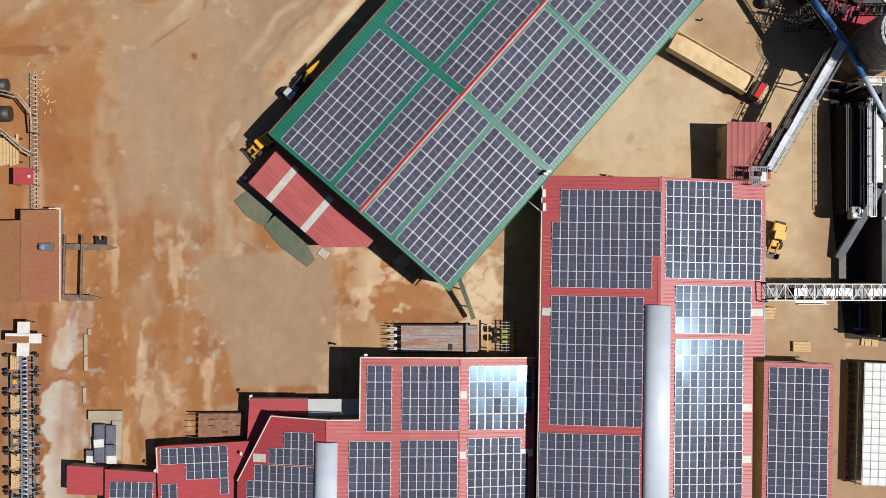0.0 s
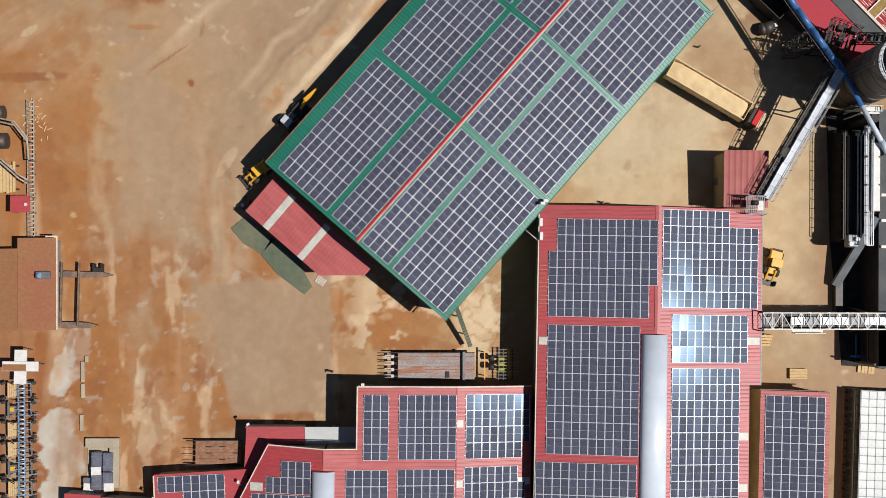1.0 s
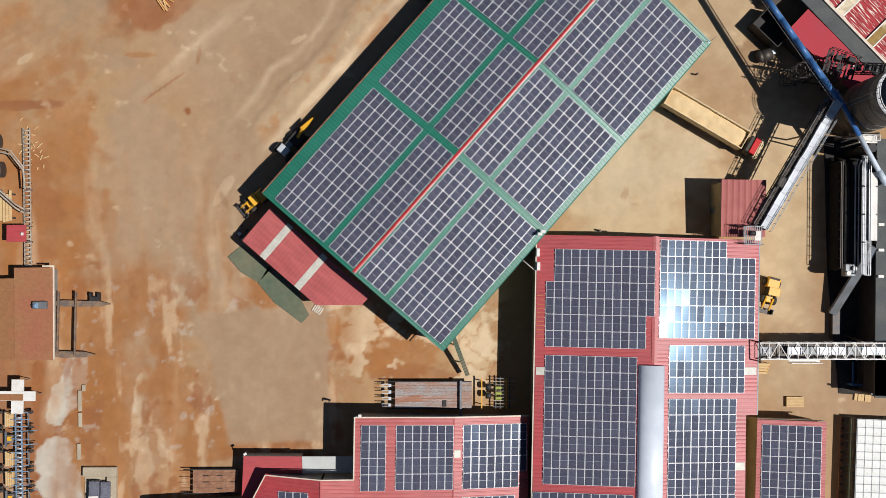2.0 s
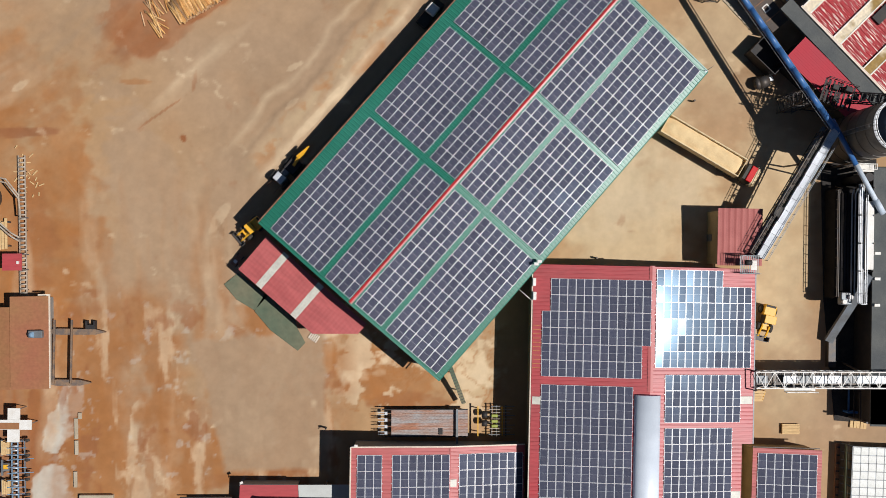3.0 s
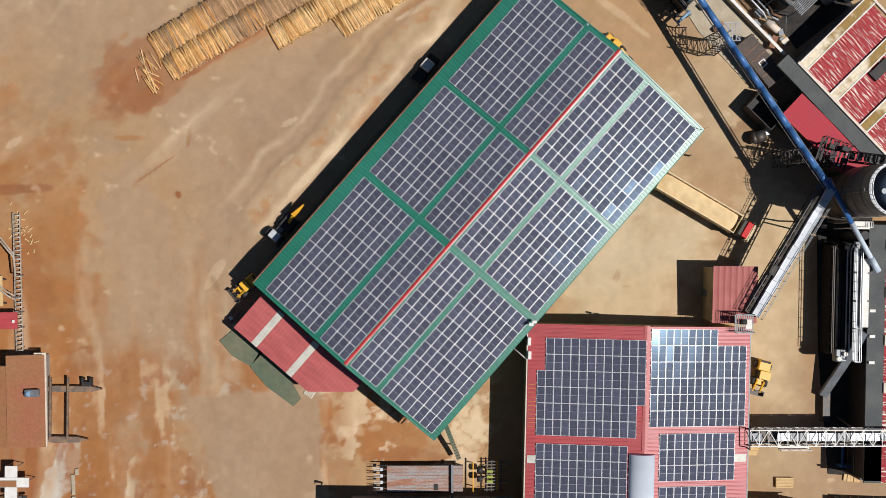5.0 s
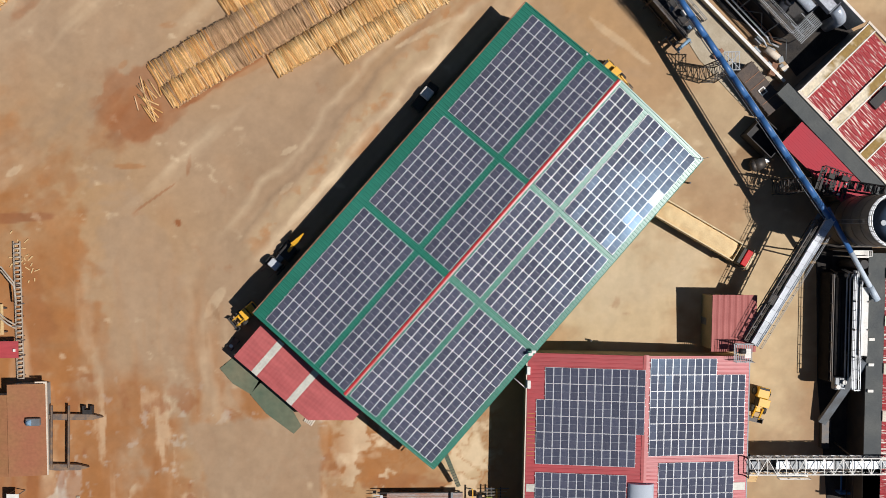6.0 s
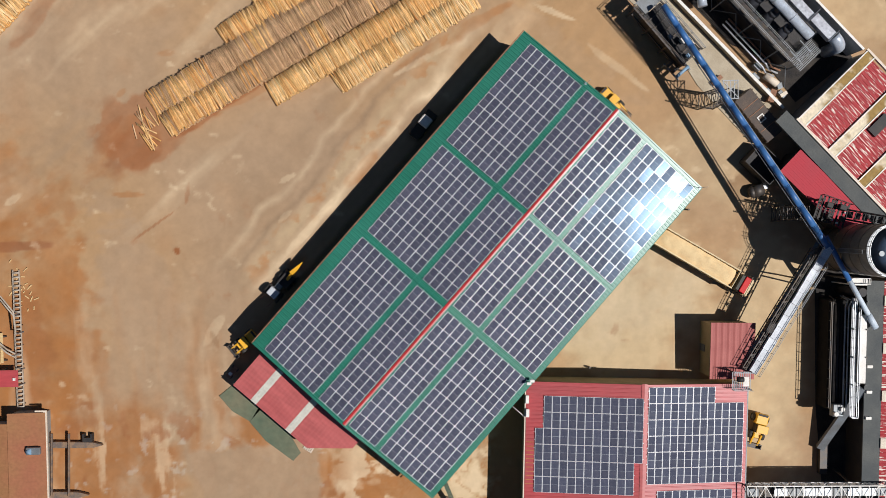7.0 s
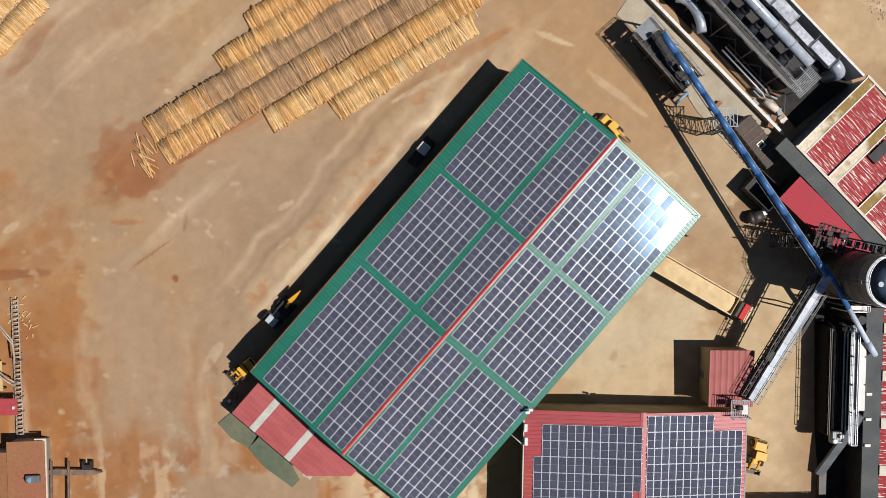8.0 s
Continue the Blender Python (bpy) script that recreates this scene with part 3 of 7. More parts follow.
def green_hall():
    top = thing("green_hall", "large hall with green ribbed gable roof and red ridge cap", "industrial hall", HALL)
    part("roof", ribbed(HALL_PROF, 0, 50.5, 0.45), GREEN_ROOF, top, "green painted ribbed sheet roof")
    for s, k, w in ((-1, RED_CAP, 0.28), (1, CAP_GLARE, 0.20)):
        bm = bmesh.new()
        beam(bm, (14.72 + s * w / 2, 0, 9.19), (14.72 + s * w / 2, 50.5, 9.19), w, 0.04, up=(s * 0.16, 0, 1))
        part("ridge_cap", bm, k, top, "red folded ridge cap")
    for y in (0.06, 50.44):
        bm = bmesh.new()
        for (xa, za), (xb, zb) in zip(HALL_PROF, HALL_PROF[1:]):
            beam(bm, (xa, y, za + 0.02), (xb, y, zb + 0.02), 0.16, 0.14)
        part("barge_board", bm, GREEN_ROOF, top)
    for x in (-0.2, 29.05):
        bm = bmesh.new()
        beam(bm, (x, 0, 6.7), (x, 50.5, 6.7), 0.12, 0.14)
        part("gutter", bm, RUST if x < 0 else GREEN_ROOF, top)

    def under(x, y):
        return lerp_profile(HALL_PROF, min(max(x, 0), 28.9))[0] - 0.08
    walls(top, [(0.5, 0.6), (28.3, 0.6), (28.3, 49.9), (0.5, 49.9)], under, WALL_GREEN)
    bm = bmesh.new()
    for y in (1.2, 17.0, 33.5, 49.0):
        beam(bm, (29.2, y, 5.0), (29.2, y, 0), 0.09)
    part("downpipe", bm, WHITE_PAINT, top)


green_hall()
for u1, rows in ((18.6, 9), (33.4, 7), (49.8, 8)):
    py = {9: 2.012, 7: 1.976, 8: 1.955}[rows]
    for x0, cols, px in ((1.5, 8, 1.002), (10.33, 4, 1.005), (15.15, 4, 1.04), (20.0, 8, 1.026)):
        solar_array(HALL, HALL_PROF, x0, u1, cols, rows, px=px, py=py,
                    label="block of dark solar modules on the green hall roof", pitch=-2.6)


# ---- the red-roofed lean-to at the hall's end ----
def lean_to():
    m = pose(-16.3, 21.6, 0, 0, 0, -42.53)
    top = thing("lean_to", "low red lean-to with two pale translucent roof strips", "lean-to", m)
    pieces = ((0.2, 3.05, RED_PALE), (3.05, 3.95, TRANSLUCENT), (3.95, 8.75, RED_PALE), (8.75, 9.65, TRANSLUCENT), (9.65, 16.7, RED_PALE))
    for a, b, k in pieces:
        bm = bmesh.new()
        n = max(2, round((b - a) / 0.25))
        row = []
        for i in range(n + 1):
            x = a + (b - a) * i / n
            lo = -5.4 if x < 12.4 else -5.4 + (x - 12.4) * 0.88
            dz = 0.010 * (i % 2)
            row.append([bm.verts.new((x, 0, 4.10 + dz)), bm.verts.new((x, lo, 4.10 + lo * 0.12 + dz)),
                        bm.verts.new((x, lo, 4.03 + lo * 0.12)), bm.verts.new((x, 0, 4.03))])
        for p, q in zip(row, row[1:]):
            for j in range(4):
                bm.faces.new((p[j], p[(j + 1) % 4], q[(j + 1) % 4], q[j]))
        bm.faces.new(row[0][::-1])
        bm.faces.new(row[-1])
        part("roof_sheet", bm, k, top, "pale translucent roof strip" if k == TRANSLUCENT else "faded red roof sheets")
    for x in (0.3, 5.5, 11.0):
        bm = bmesh.new()
        beam(bm, (x, -5.1, 0), (x, -5.1, 3.42), 0.14)
        part("post", bm, STEEL_DARK, top)
    bm = bmesh.new()
    beam(bm, (0, -5.2, 3.32), (11.6, -5.2, 3.32), 0.1, 0.16)
    part("purlin", bm, STEEL_DARK, top)


lean_to()


# ---- the red hall ----
RED = pose(31.05, 16.55, 0, 0, 0, -2.6)               # origin under the ridge at the north gable
RED_PROF = [(-14.35, 6.45), (0.0, 7.95), (13.45, 5.85)]
RED_SHORT = [(-14.35, 6.45), (0.0, 7.95), (12.05, 6.07)]      # the southern stretch is narrower on the east


def red_hall():
    top = thing("red_hall", "long red-roofed hall with solar arrays and a domed ridge vent", "industrial hall", RED)
    part("roof", ribbed(RED_PROF, -21.6, 0.1, 0.5), RED_ROOF, top, "red painted ribbed sheet roof")
    part("roof", ribbed(RED_SHORT, -42, -21.61, 0.5), RED_ROOF, top, "red painted ribbed sheet roof")
    bm = bmesh.new()
    for y0, y1 in ((-42, -15.5), (-15.2, 0.2)):
        for s in (-1, 1):
            beam(bm, (s * 0.16, y0, 7.99), (s * 0.16, y1, 7.99), 0.36, 0.04, up=(s * 0.13, 0, 1))
    part("ridge_cap", bm, RED_PALE, top)

    def under(x, y):
        return lerp_profile(RED_PROF, x)[0] - 0.07
    walls(top, [(-14.0, -41.7), (11.8, -41.7), (11.8, -21.4), (13.2, -21.4), (13.2, -0.25), (-14.0, -0.25)], under, WALL_TAN)
    for x, w, y in ((-14.45, 0.14, -42), (13.55, 0.14, -21.6)):
        bm = bmesh.new()
        beam(bm, (x, y, lerp_profile(RED_PROF, x)[0] - 0.1), (x, 0.1, lerp_profile(RED_PROF, x)[0] - 0.1), w, 0.16)
        part("gutter", bm, CREAM_TRIM if x < 0 else STEEL_GREY, top)
    # a row of short orange strips across the west eave
    for i in range(11):
        bm = bmesh.new()
        y = -7.4 - i * 0.52
        beam(bm, (-14.25, y, lerp_profile(RED_PROF, -14.25)[0] + 0.05), (-13.35 + 0.15 * (i % 3), y, lerp_profile(RED_PROF, -13.35)[0] + 0.05), 0.07, 0.03)
        part("sheet_lap", bm, EAVE_ORANGE, top, "short thin orange strip at the eave")
    # half-round ridge vent
    bm = bmesh.new()
    seg, xa, r = 20, -0.82, 1.60
    rings = []
    for y in (-15.55, -41.5):
        ring = []
        for k in range(seg + 1):
            a = math.pi * k / seg
            ring.append(bm.verts.new((xa + 0.55 - r * math.cos(a), y, 7.8 + 0.95 * math.sin(a))))
        rings.append(ring)
    for k in range(seg):
        bm.faces.new((rings[0][k], rings[1][k], rings[1][k + 1], rings[0][k + 1])).smooth = True
    bm.faces.new(rings[0])
    bm.faces.new(rings[1][::-1])
    part("ridge_vent", bm, VENT, top, "half-round bare metal ridge vent")
    # translucent patches near the eaves
    for x0, x1, y in ((-14.2, -13.0, -16.6), (-14.2, -12.9, -32.1), (11.2, 13.3, -16.2), (10.3, 11.9, -34.2), (10.6, 11.95, -27.9)):
        bm = bmesh.new()
        za, zb = lerp_profile(RED_PROF, x0)[0] + 0.05, lerp_profile(RED_PROF, x1)[0] + 0.05
        beam(bm, (x0, y, za), (x1, y, zb), 0.95, 0.02)
        part("skylight", bm, TRANSLUCENT, top, "pale translucent roof patch")


red_hall()


def on(m, x, y):
    """A place of the plan in the frame m."""
    p = m.inverted() @ Vector((x, y, 0))
    return p.x, p.y


def array_at(m, prof, x, y, cols, rows, px, py, skip=(), label="", pitch=1.7):
    a, b = on(m, x, y)
    return solar_array(m, prof, a, b, cols, rows, px, py, set(skip), label, pitch=pitch, loose=0.26)


ON_RED = "block of dark solar modules on the red hall roof"
array_at(RED, RED_PROF, 17.80, 15.55, 13, 6, 1.010, 2.0, [(0, 0), (0, 1), (12, 4), (12, 5)], ON_RED)
array_at(RED, RED_PROF, 17.25, 2.56, 11, 8, 1.008, 1.965, (), ON_RED)
array_at(RED, RED_PROF, 15.30, -14.05, 12, 8, 1.008, 1.965, (), ON_RED)
array_at(RED, RED_PROF, 31.60, 16.30, 13, 6, 0.955, 1.998, [(c, 0) for c in range(9, 13)], ON_RED)
array_at(RED, RED_PROF, 32.35, 3.43, 10, 3, 0.982, 1.95, (), ON_RED)
array_at(RED, RED_PROF, 32.08, -3.10, 9, 13, 0.975, 1.95, (), ON_RED)


# ---- the south-west hall: a long slope that steepens to the east ----
SW = pose(-6.1, -4.43, 0, 0, 0, -2.1)
SW_PROF = [(0.0, 6.95), (6.0, 6.7), (11.9, 6.2), (21.45, 4.1)]
SW_BACK = [(-3.95, 7.35), (0.0, 6.95), (6.0, 6.7), (11.9, 6.2), (21.45, 4.1)]


def south_west_hall():
    top = thing("south_west_hall", "red-roofed hall with stepped outline, solar arrays and a domed ridge vent", "industrial hall", SW)
    part("roof", ribbed(SW_PROF, -7.55, 0, 0.5), RED_PALE, top, "faded red ribbed sheet roof")
    part("roof", ribbed(SW_BACK, -34, -7.55, 0.5), RED_PALE, top, "faded red ribbed sheet roof")

    def cut(x):
        k = (x + 14.9) / 10.95
        return (-34, -15.1 + 8.1 * min(1, k * 2.7) - 0.5 * max(0, k - 0.37) if k < 0.37 else -7.1 - 0.45 * k)
    prof = [(-14.9, 4.6), (-13.5, 4.95), (-12.2, 5.28), (-10.85, 5.62), (-8, 6.33), (-3.95, 7.35)]
    part("roof", ribbed(prof, -34, -7.5, 0.5, clip=cut), RED_ROOF, top, "red ribbed sheet roof, cut off at a slant")

    def under(x, y):
        return lerp_profile([(-14.9, 4.6), (-3.95, 7.35)] + SW_BACK[1:], min(max(x, -14.9), 21.4))[0] - 0.07
    walls(top, [(21.1, -33.8), (21.1, -0.3), (0.3, -0.3), (0.3, -7.8), (-3.9, -7.8), (-10.6, -7.5), (-14.5, -15.1), (-14.5, -33.8)][::1], under, WALL_GREY)
    bm = bmesh.new()
    beam(bm, (0, 0.06, 7.0), (11.9, 0.06, 6.25), 0.16, 0.1)
    beam(bm, (11.9, 0.06, 6.25), (21.45, 0.06, 4.15), 0.16, 0.1)
    part("flashing", bm, CREAM_TRIM, top)
    bm = bmesh.new()
    beam(bm, (-0.04, -7.5, 7.0), (-0.04, 0.1, 7.0), 0.16, 0.1)
    beam(bm, (-3.95, -7.45, 7.41), (0, -7.45, 7.01), 0.14, 0.1)
    beam(bm, (-10.85, -7.2, 5.67), (-3.95, -7.45, 7.41), 0.14, 0.1)
    beam(bm, (-14.9, -15.2, 4.65), (-10.85, -7.2, 5.67), 0.14, 0.1)
    part("flashing", bm, CREAM_TRIM, top)
    bm = bmesh.new()
    beam(bm, (12.05, -34, 6.23), (12.05, 0, 6.23), 0.16, 0.05)
    beam(bm, (-3.95, -10, 7.40), (-3.95, -7.5, 7.40), 0.2, 0.05)
    part("ridge_cap", bm, RED_PALE, top)
    bm = bmesh.new()
    seg, rings = 20, []
    for y in (-10.1, -33.8):
        rings.append([bm.verts.new((-3.95 - 1.36 * math.cos(math.pi * k / seg), y, 7.2 + 0.85 * math.sin(math.pi * k / seg))) for k in range(seg + 1)])
    for k in range(seg):
        bm.faces.new((rings[0][k], rings[1][k], rings[1][k + 1], rings[0][k + 1])).smooth = True
    bm.faces.new(rings[0])
    bm.faces.new(rings[1][::-1])
    part("ridge_vent", bm, VENT, top, "half-round bare metal ridge vent")
    for x0, x1, y in ((12.1, 12.9, -4.4), (12.0, 12.9, -11.7), (20.6, 21.3, -4.6), (19.8, 21.3, -11.6), (11.2, 11.8, -11.5)):
        bm = bmesh.new()
        za, zb = under(x0, 0) + 0.13, under(x1, 0) + 0.13
        beam(bm, (x0, y, za), (x1, y, zb), 0.9, 0.02)
        part("skylight", bm, TRANSLUCENT if x0 < 19 else WHITE_PAINT, top, "pale translucent roof patch")
    bm = bmesh.new()
    beam(bm, (-13.0, -12.3, 5.15), (-11.4, -12.3, 5.55), 1.0, 0.02)
    part("skylight", bm, TRANSLUCENT, top)


south_west_hall()
ON_SW = "block of solar modules on the south-west hall roof"
SW_ALL = [(-14.9, 4.6), (-3.95, 7.35)] + SW_BACK[1:]
array_at(SW, SW_ALL, -5.38, -5.34, 3, 4, 1.010, 1.98, (), ON_SW)
array_at(SW, SW_ALL, -1.12, -5.49, 7, 4, 1.000, 1.96, (), ON_SW)
array_at(SW, SW_ALL, 7.05, -5.78, 8, 4, 1.005, 1.96, [(7, 3)], ON_SW)
array_at(SW, SW_ALL, -7.73, -14.33, 5, 8, 1.010, 1.97, (), ON_SW)
array_at(SW, SW_ALL, -1.53, -14.47, 7, 8, 0.990, 1.97, (), ON_SW)
array_at(SW, SW_ALL, 6.61, -14.58, 8, 8, 0.955, 1.97, [(7, 0)], ON_SW)
array_at(SW, SW_ALL, -17.45, -13.05, 6, 2, 0.925, 1.97, [(0, 0), (1, 0)], ON_SW)
array_at(SW, SW_ALL, -20.28, -17.0, 9, 8, 0.930, 1.96, [(0, 0)], ON_SW)


# ---- lower roofs west of it ----
def flat_roofed(name, label, outline, tops, material, wall, parts=()):
    top = thing(name, label, "outbuilding")
    bm = bmesh.new()
    prism(bm, outline, min(tops) - 0.12, tops)
    lo = min(tops) - 0.12
    part("roof", bm, material, top)
    c = Vector((sum(p[0] for p in outline) / len(outline), sum(p[1] for p in outline) / len(outline)))
    ins = [tuple(c + (Vector(p) - c) * 0.97) for p in outline]
    area = sum(a[0] * b[1] - b[0] * a[1] for a, b in zip(ins, ins[1:] + ins[:1]))
    if area < 0:
        ins = ins[::-1]
    walls(top, ins, lambda x, y: lo - 0.01, wall, 0.2)
    return top


PALE_SHEET = mat("pale_grey_sheet", (0.52, 0.54, 0.52), 0.6, second=(0.46, 0.47, 0.45), scale=0.6, fine=0.05)
low = flat_roofed("store_shed", "low red-roofed store with a pale grey roof sheet", [(-20.2, -9.3), (-20.6, -15.4), (-16.9, -15.2), (-15.1, -11.6), (-12.95, -11.65), (-13.0, -9.55)],
                  [3.0] * 6, RED_ROOF, WALL_GREY)
bm = bmesh.new()
prism(bm, [(-12.98, -9.55), (-5.9, -9.75), (-6.0, -11.75), (-12.93, -11.65)], 2.95, 3.06)
part("grey_sheet", bm, PALE_SHEET, low, "flat pale grey roof sheet")
for x, y in ((-9.6, -9.8), (-6.1, -9.9)):
    bm = bmesh.new()
    beam(bm, (x, y, 0), (x, y, 2.95), 0.14)
    part("stanchion", bm, STEEL_GREY, low)
bm = bmesh.new()
beam(bm, (-20.2, -9.24, 3.03), (-13.0, -9.49, 3.03), 0.12, 0.1)
part("flashing", bm, STEEL_DARK, low)
r3 = flat_roofed("office_block", "small building with a plain red sheet roof", [(-31.5, -14.8), (-20.1, -14.45), (-20.6, -34), (-31.3, -34)], [3.6, 3.6, 3.6, 3.6], RED_ROOF, WALL_TAN)
bm = bmesh.new()
beam(bm, (-31.45, -18.0, 3.66), (-31.55, -14.9, 3.66), 0.14, 0.1)
part("flashing", bm, CREAM_TRIM, r3)
r2 = flat_roofed("annex", "small low annex with a red sheet roof", [(-38.0, -17.45), (-31.7, -18.05), (-31.5, -34), (-38.3, -34)], [3.0, 3.0, 3.0, 3.0], RED_ROOF, WALL_GREY)
r1 = flat_roofed("tool_shed", "small red metal tool shed", [(-42.7, -16.9), (-38.3, -17.3), (-38.35, -20.7), (-42.8, -20.4)], [2.7, 2.7, 2.7, 2.7], RED_ROOF, WALL_GREY)
FLAT3, FLAT2 = [(-60, 3.62), (60, 3.62)], [(-60, 3.02), (60, 3.02)]
solar_array(pose(-31.05, -15.05, 0, 0, 0, 1.2), FLAT3, 0, 0, 8, 3, 1.02, 1.97, {(0, 1), (1, 1), (2, 1)} | {(c, 2) for c in range(7)}, "solar modules on a small red roof")
solar_array(pose(-37.36, -18.95, 0, 0, 0, -2.5), FLAT2, 0, 0, 6, 4, 0.88, 1.97, (), "solar modules on the annex roof")
solar_array(pose(-31.0, -19.35, 0, 0, 0, 0), FLAT3, 0, 0, 2, 4, 0.97, 1.97, (), "solar modules on a small red roof")


# ---- the narrow building to the east ----
EAST = pose(44.1, -6.15, 0, 0, 0, -3.4)
EAST_PROF = [(0.0, 4.35), (8.6, 4.9)]


def east_building():
    top = thing("east_building", "narrow red-roofed building covered in solar modules", "outbuilding", EAST)
    part("roof", ribbed(EAST_PROF, -26, -0.25, 0.4), RED_PALE, top, "faded red ribbed sheet roof")
    walls(top, [(0.2, -25.8), (8.4, -25.8), (8.4, -0.5), (0.2, -0.5)], lambda x, y: lerp_profile(EAST_PROF, x)[0] - 0.07, WALL_TAN)
    bm = bmesh.new()
    box(bm, 0.0, 8.6, -0.24, -0.12, 4.0, 4.2)
    part("flashing", bm, STEEL_DARK, top)


east_building()
solar_array(EAST, EAST_PROF, 0.62, -0.85, 7, 12, 1.055, 1.955, (), "solar modules on a narrow red roof")


# a thin near-black sheet on the soil that paints in the plant's shade
def shade_sheet(label, pts, z=0.05):
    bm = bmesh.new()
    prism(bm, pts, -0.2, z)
    tagged(part("pavement", bm, SHADE_DARK), label, "pavement", kind="structure")


# shade of dryer and boiler put into a ground colour; the soil there is tan
SHADE_DARK = mat("painted_ground_shade", (0.028, 0.027, 0.028), 0.9, spec=0.15, second=(0.060, 0.050, 0.042), scale=0.5, fine=0.3)
shade_sheet("dark sheet painted as shade on the ground under the dryer plant", [(35.6, 69.2), (45.0, 59.3), (48.8, 57.6), (51.2, 54.6), (53.4, 51.6), (61.0, 57.3), (46.0, 72.6)])
shade_sheet("dark sheet painted as shade on the ground round the boiler", [(56.4, -4.0), (62.0, -4.6), (63.0, 30.0), (55.6, 29.5), (55.4, 12.0)])


# ---- east yard: shed, conveyors, silo ----
def rail_run(bm, pts, h=1.0, every=1.2, r=0.035):
    """Handrail with posts and a knee rail along a line of points."""
    for a, b in zip(pts, pts[1:]):
        a, b = Vector(a), Vector(b)
        for k in (h, h * 0.5):
            beam(bm, a + Vector((0, 0, k)), b + Vector((0, 0, k)), r)
        n = max(1, round((b - a).length / every))
        for i in range(n + 1):
            p = a.lerp(b, i / n)
            beam(bm, p, p + Vector((0, 0, h)), r)


def lattice(bm, a, b, w, h, bays, r=0.05, up=Vector((0, 0, 1))):
    """A box truss of that width and depth from a to b (top chords through a and b)."""
    a, b = Vector(a), Vector(b)
    d = (b - a).normalized()
    s = d.cross(up).normalized() * (w / 2)
    dn = -up * h
    for off in (s, -s, s + dn, -s + dn):
        beam(bm, a + off, b + off, r * 1.6)
    for i in range(bays):
        p, q = a.lerp(b, i / bays), a.lerp(b, (i + 1) / bays)
        f = 1 if i % 2 else -1
        beam(bm, p + s * f, q - s * f, r)
        for g in (s, -s):
            beam(bm, p + g + (dn if i % 2 else dn * 0), q + g + (dn * 0 if i % 2 else dn), r)
            beam(bm, p + g, p + g + dn, r)
        beam(bm, p + s, p - s, r)
    for g in (s, -s):
        beam(bm, b + g, b + g + dn, r)
    beam(bm, b + s, b - s, r)


SHED_RED = mat("faded_brick_red_paint", (0.40, 0.125, 0.11), 0.6, second=(0.34, 0.095, 0.085), scale=0.4, fine=0.12, spec=0.25)


def switch_shed():
    top = thing("switch_shed", "small red ribbed-roof shed with ochre walls", "shed", pose(40.2, 23.7, 0, 0, 0, -2))
    bm = bmesh.new()
    n, rows = 22, []
    for i in range(n + 1):
        x = 5.65 * i / n
        lo = -7.1
        dz = 0.05 if i % 3 == 0 else 0.0
        rows.append([bm.verts.new((x, 0.05, 5.3 + dz)), bm.verts.new((x, lo, 5.0 + dz)), bm.verts.new((x, lo, 4.92)), bm.verts.new((x, 0.05, 5.22))])
    for p, q in zip(rows, rows[1:]):
        for j in range(4):
            bm.faces.new((p[j], p[(j + 1) % 4], q[(j + 1) % 4], q[j]))
    bm.faces.new(rows[0][::-1])
    bm.faces.new(rows[-1])
    bmesh.ops.recalc_face_normals(bm, faces=bm.faces)
    part("roof", bm, SHED_RED, top, "faded red ribbed sheet roof")
    walls(top, [(0.2, -6.9), (5.5, -6.9), (5.5, -0.2), (0.2, -0.2)], lambda x, y: 5.2 + y * 0.04, WALL_TAN, 0.18)
    bm = bmesh.new()
    box(bm, 0.14, 0.19, -4.0, -3.1, 0.05, 2.1)
    part("door", bm, STEEL_GREY, top)


switch_shed()


def head_platform():
    top = thing("head_platform", "steel platform with conveyor drive on tall legs", "platform", pose(43.3, 16.6, 0, 0, 0, -2))
    bm = bmesh.new()
    for i in range(9):
        beam(bm, (-1.1 + i * 0.275, -1.1, 7.1), (-1.1 + i * 0.275, 1.1, 7.1), 0.10, 0.04)
    for y in (-1.1, 0, 1.1):
        beam(bm, (-1.15, y, 7.03), (1.2, y, 7.03), 0.1)
    part("grating", bm, STEEL_GREY, top)
    for x, y in ((-1.1, 1.1), (1.25, 1.1), (1.25, -1.1)):
        bm = bmesh.new()
        beam(bm, (x, y, 0), (x, y, 7.1), 0.16)
        part("leg", bm, STEEL_DARK, top)
    bm = bmesh.new()
    rail_run(bm, [(1.2, 1.1, 7.1), (-1.1, 1.1, 7.1), (-1.1, -1.1, 7.1), (1.2, -1.1, 7.1)])
    part("guard_rail", bm, STEEL_GREY, top)
    bm = bmesh.new()
    tube(bm, (-0.6, 0.25, 7.55), (0.15, 0.25, 7.55), 0.32, seg=14)
    part("motor", bm, STEEL_BLACK, top)
    bm = bmesh.new()
    box(bm, 0.15, 0.95, -0.65, 0.55, 7.15, 7.25)
    part("gearbox", bm, WHITE_PAINT, top, "white-painted gearbox", bevel=0.06)


head_platform()


COVER = mat("dull_zinc_cover", (0.58, 0.61, 0.65), 0.45, second=(0.46, 0.48, 0.52), scale=1.2, fine=0.2, random=0.15)


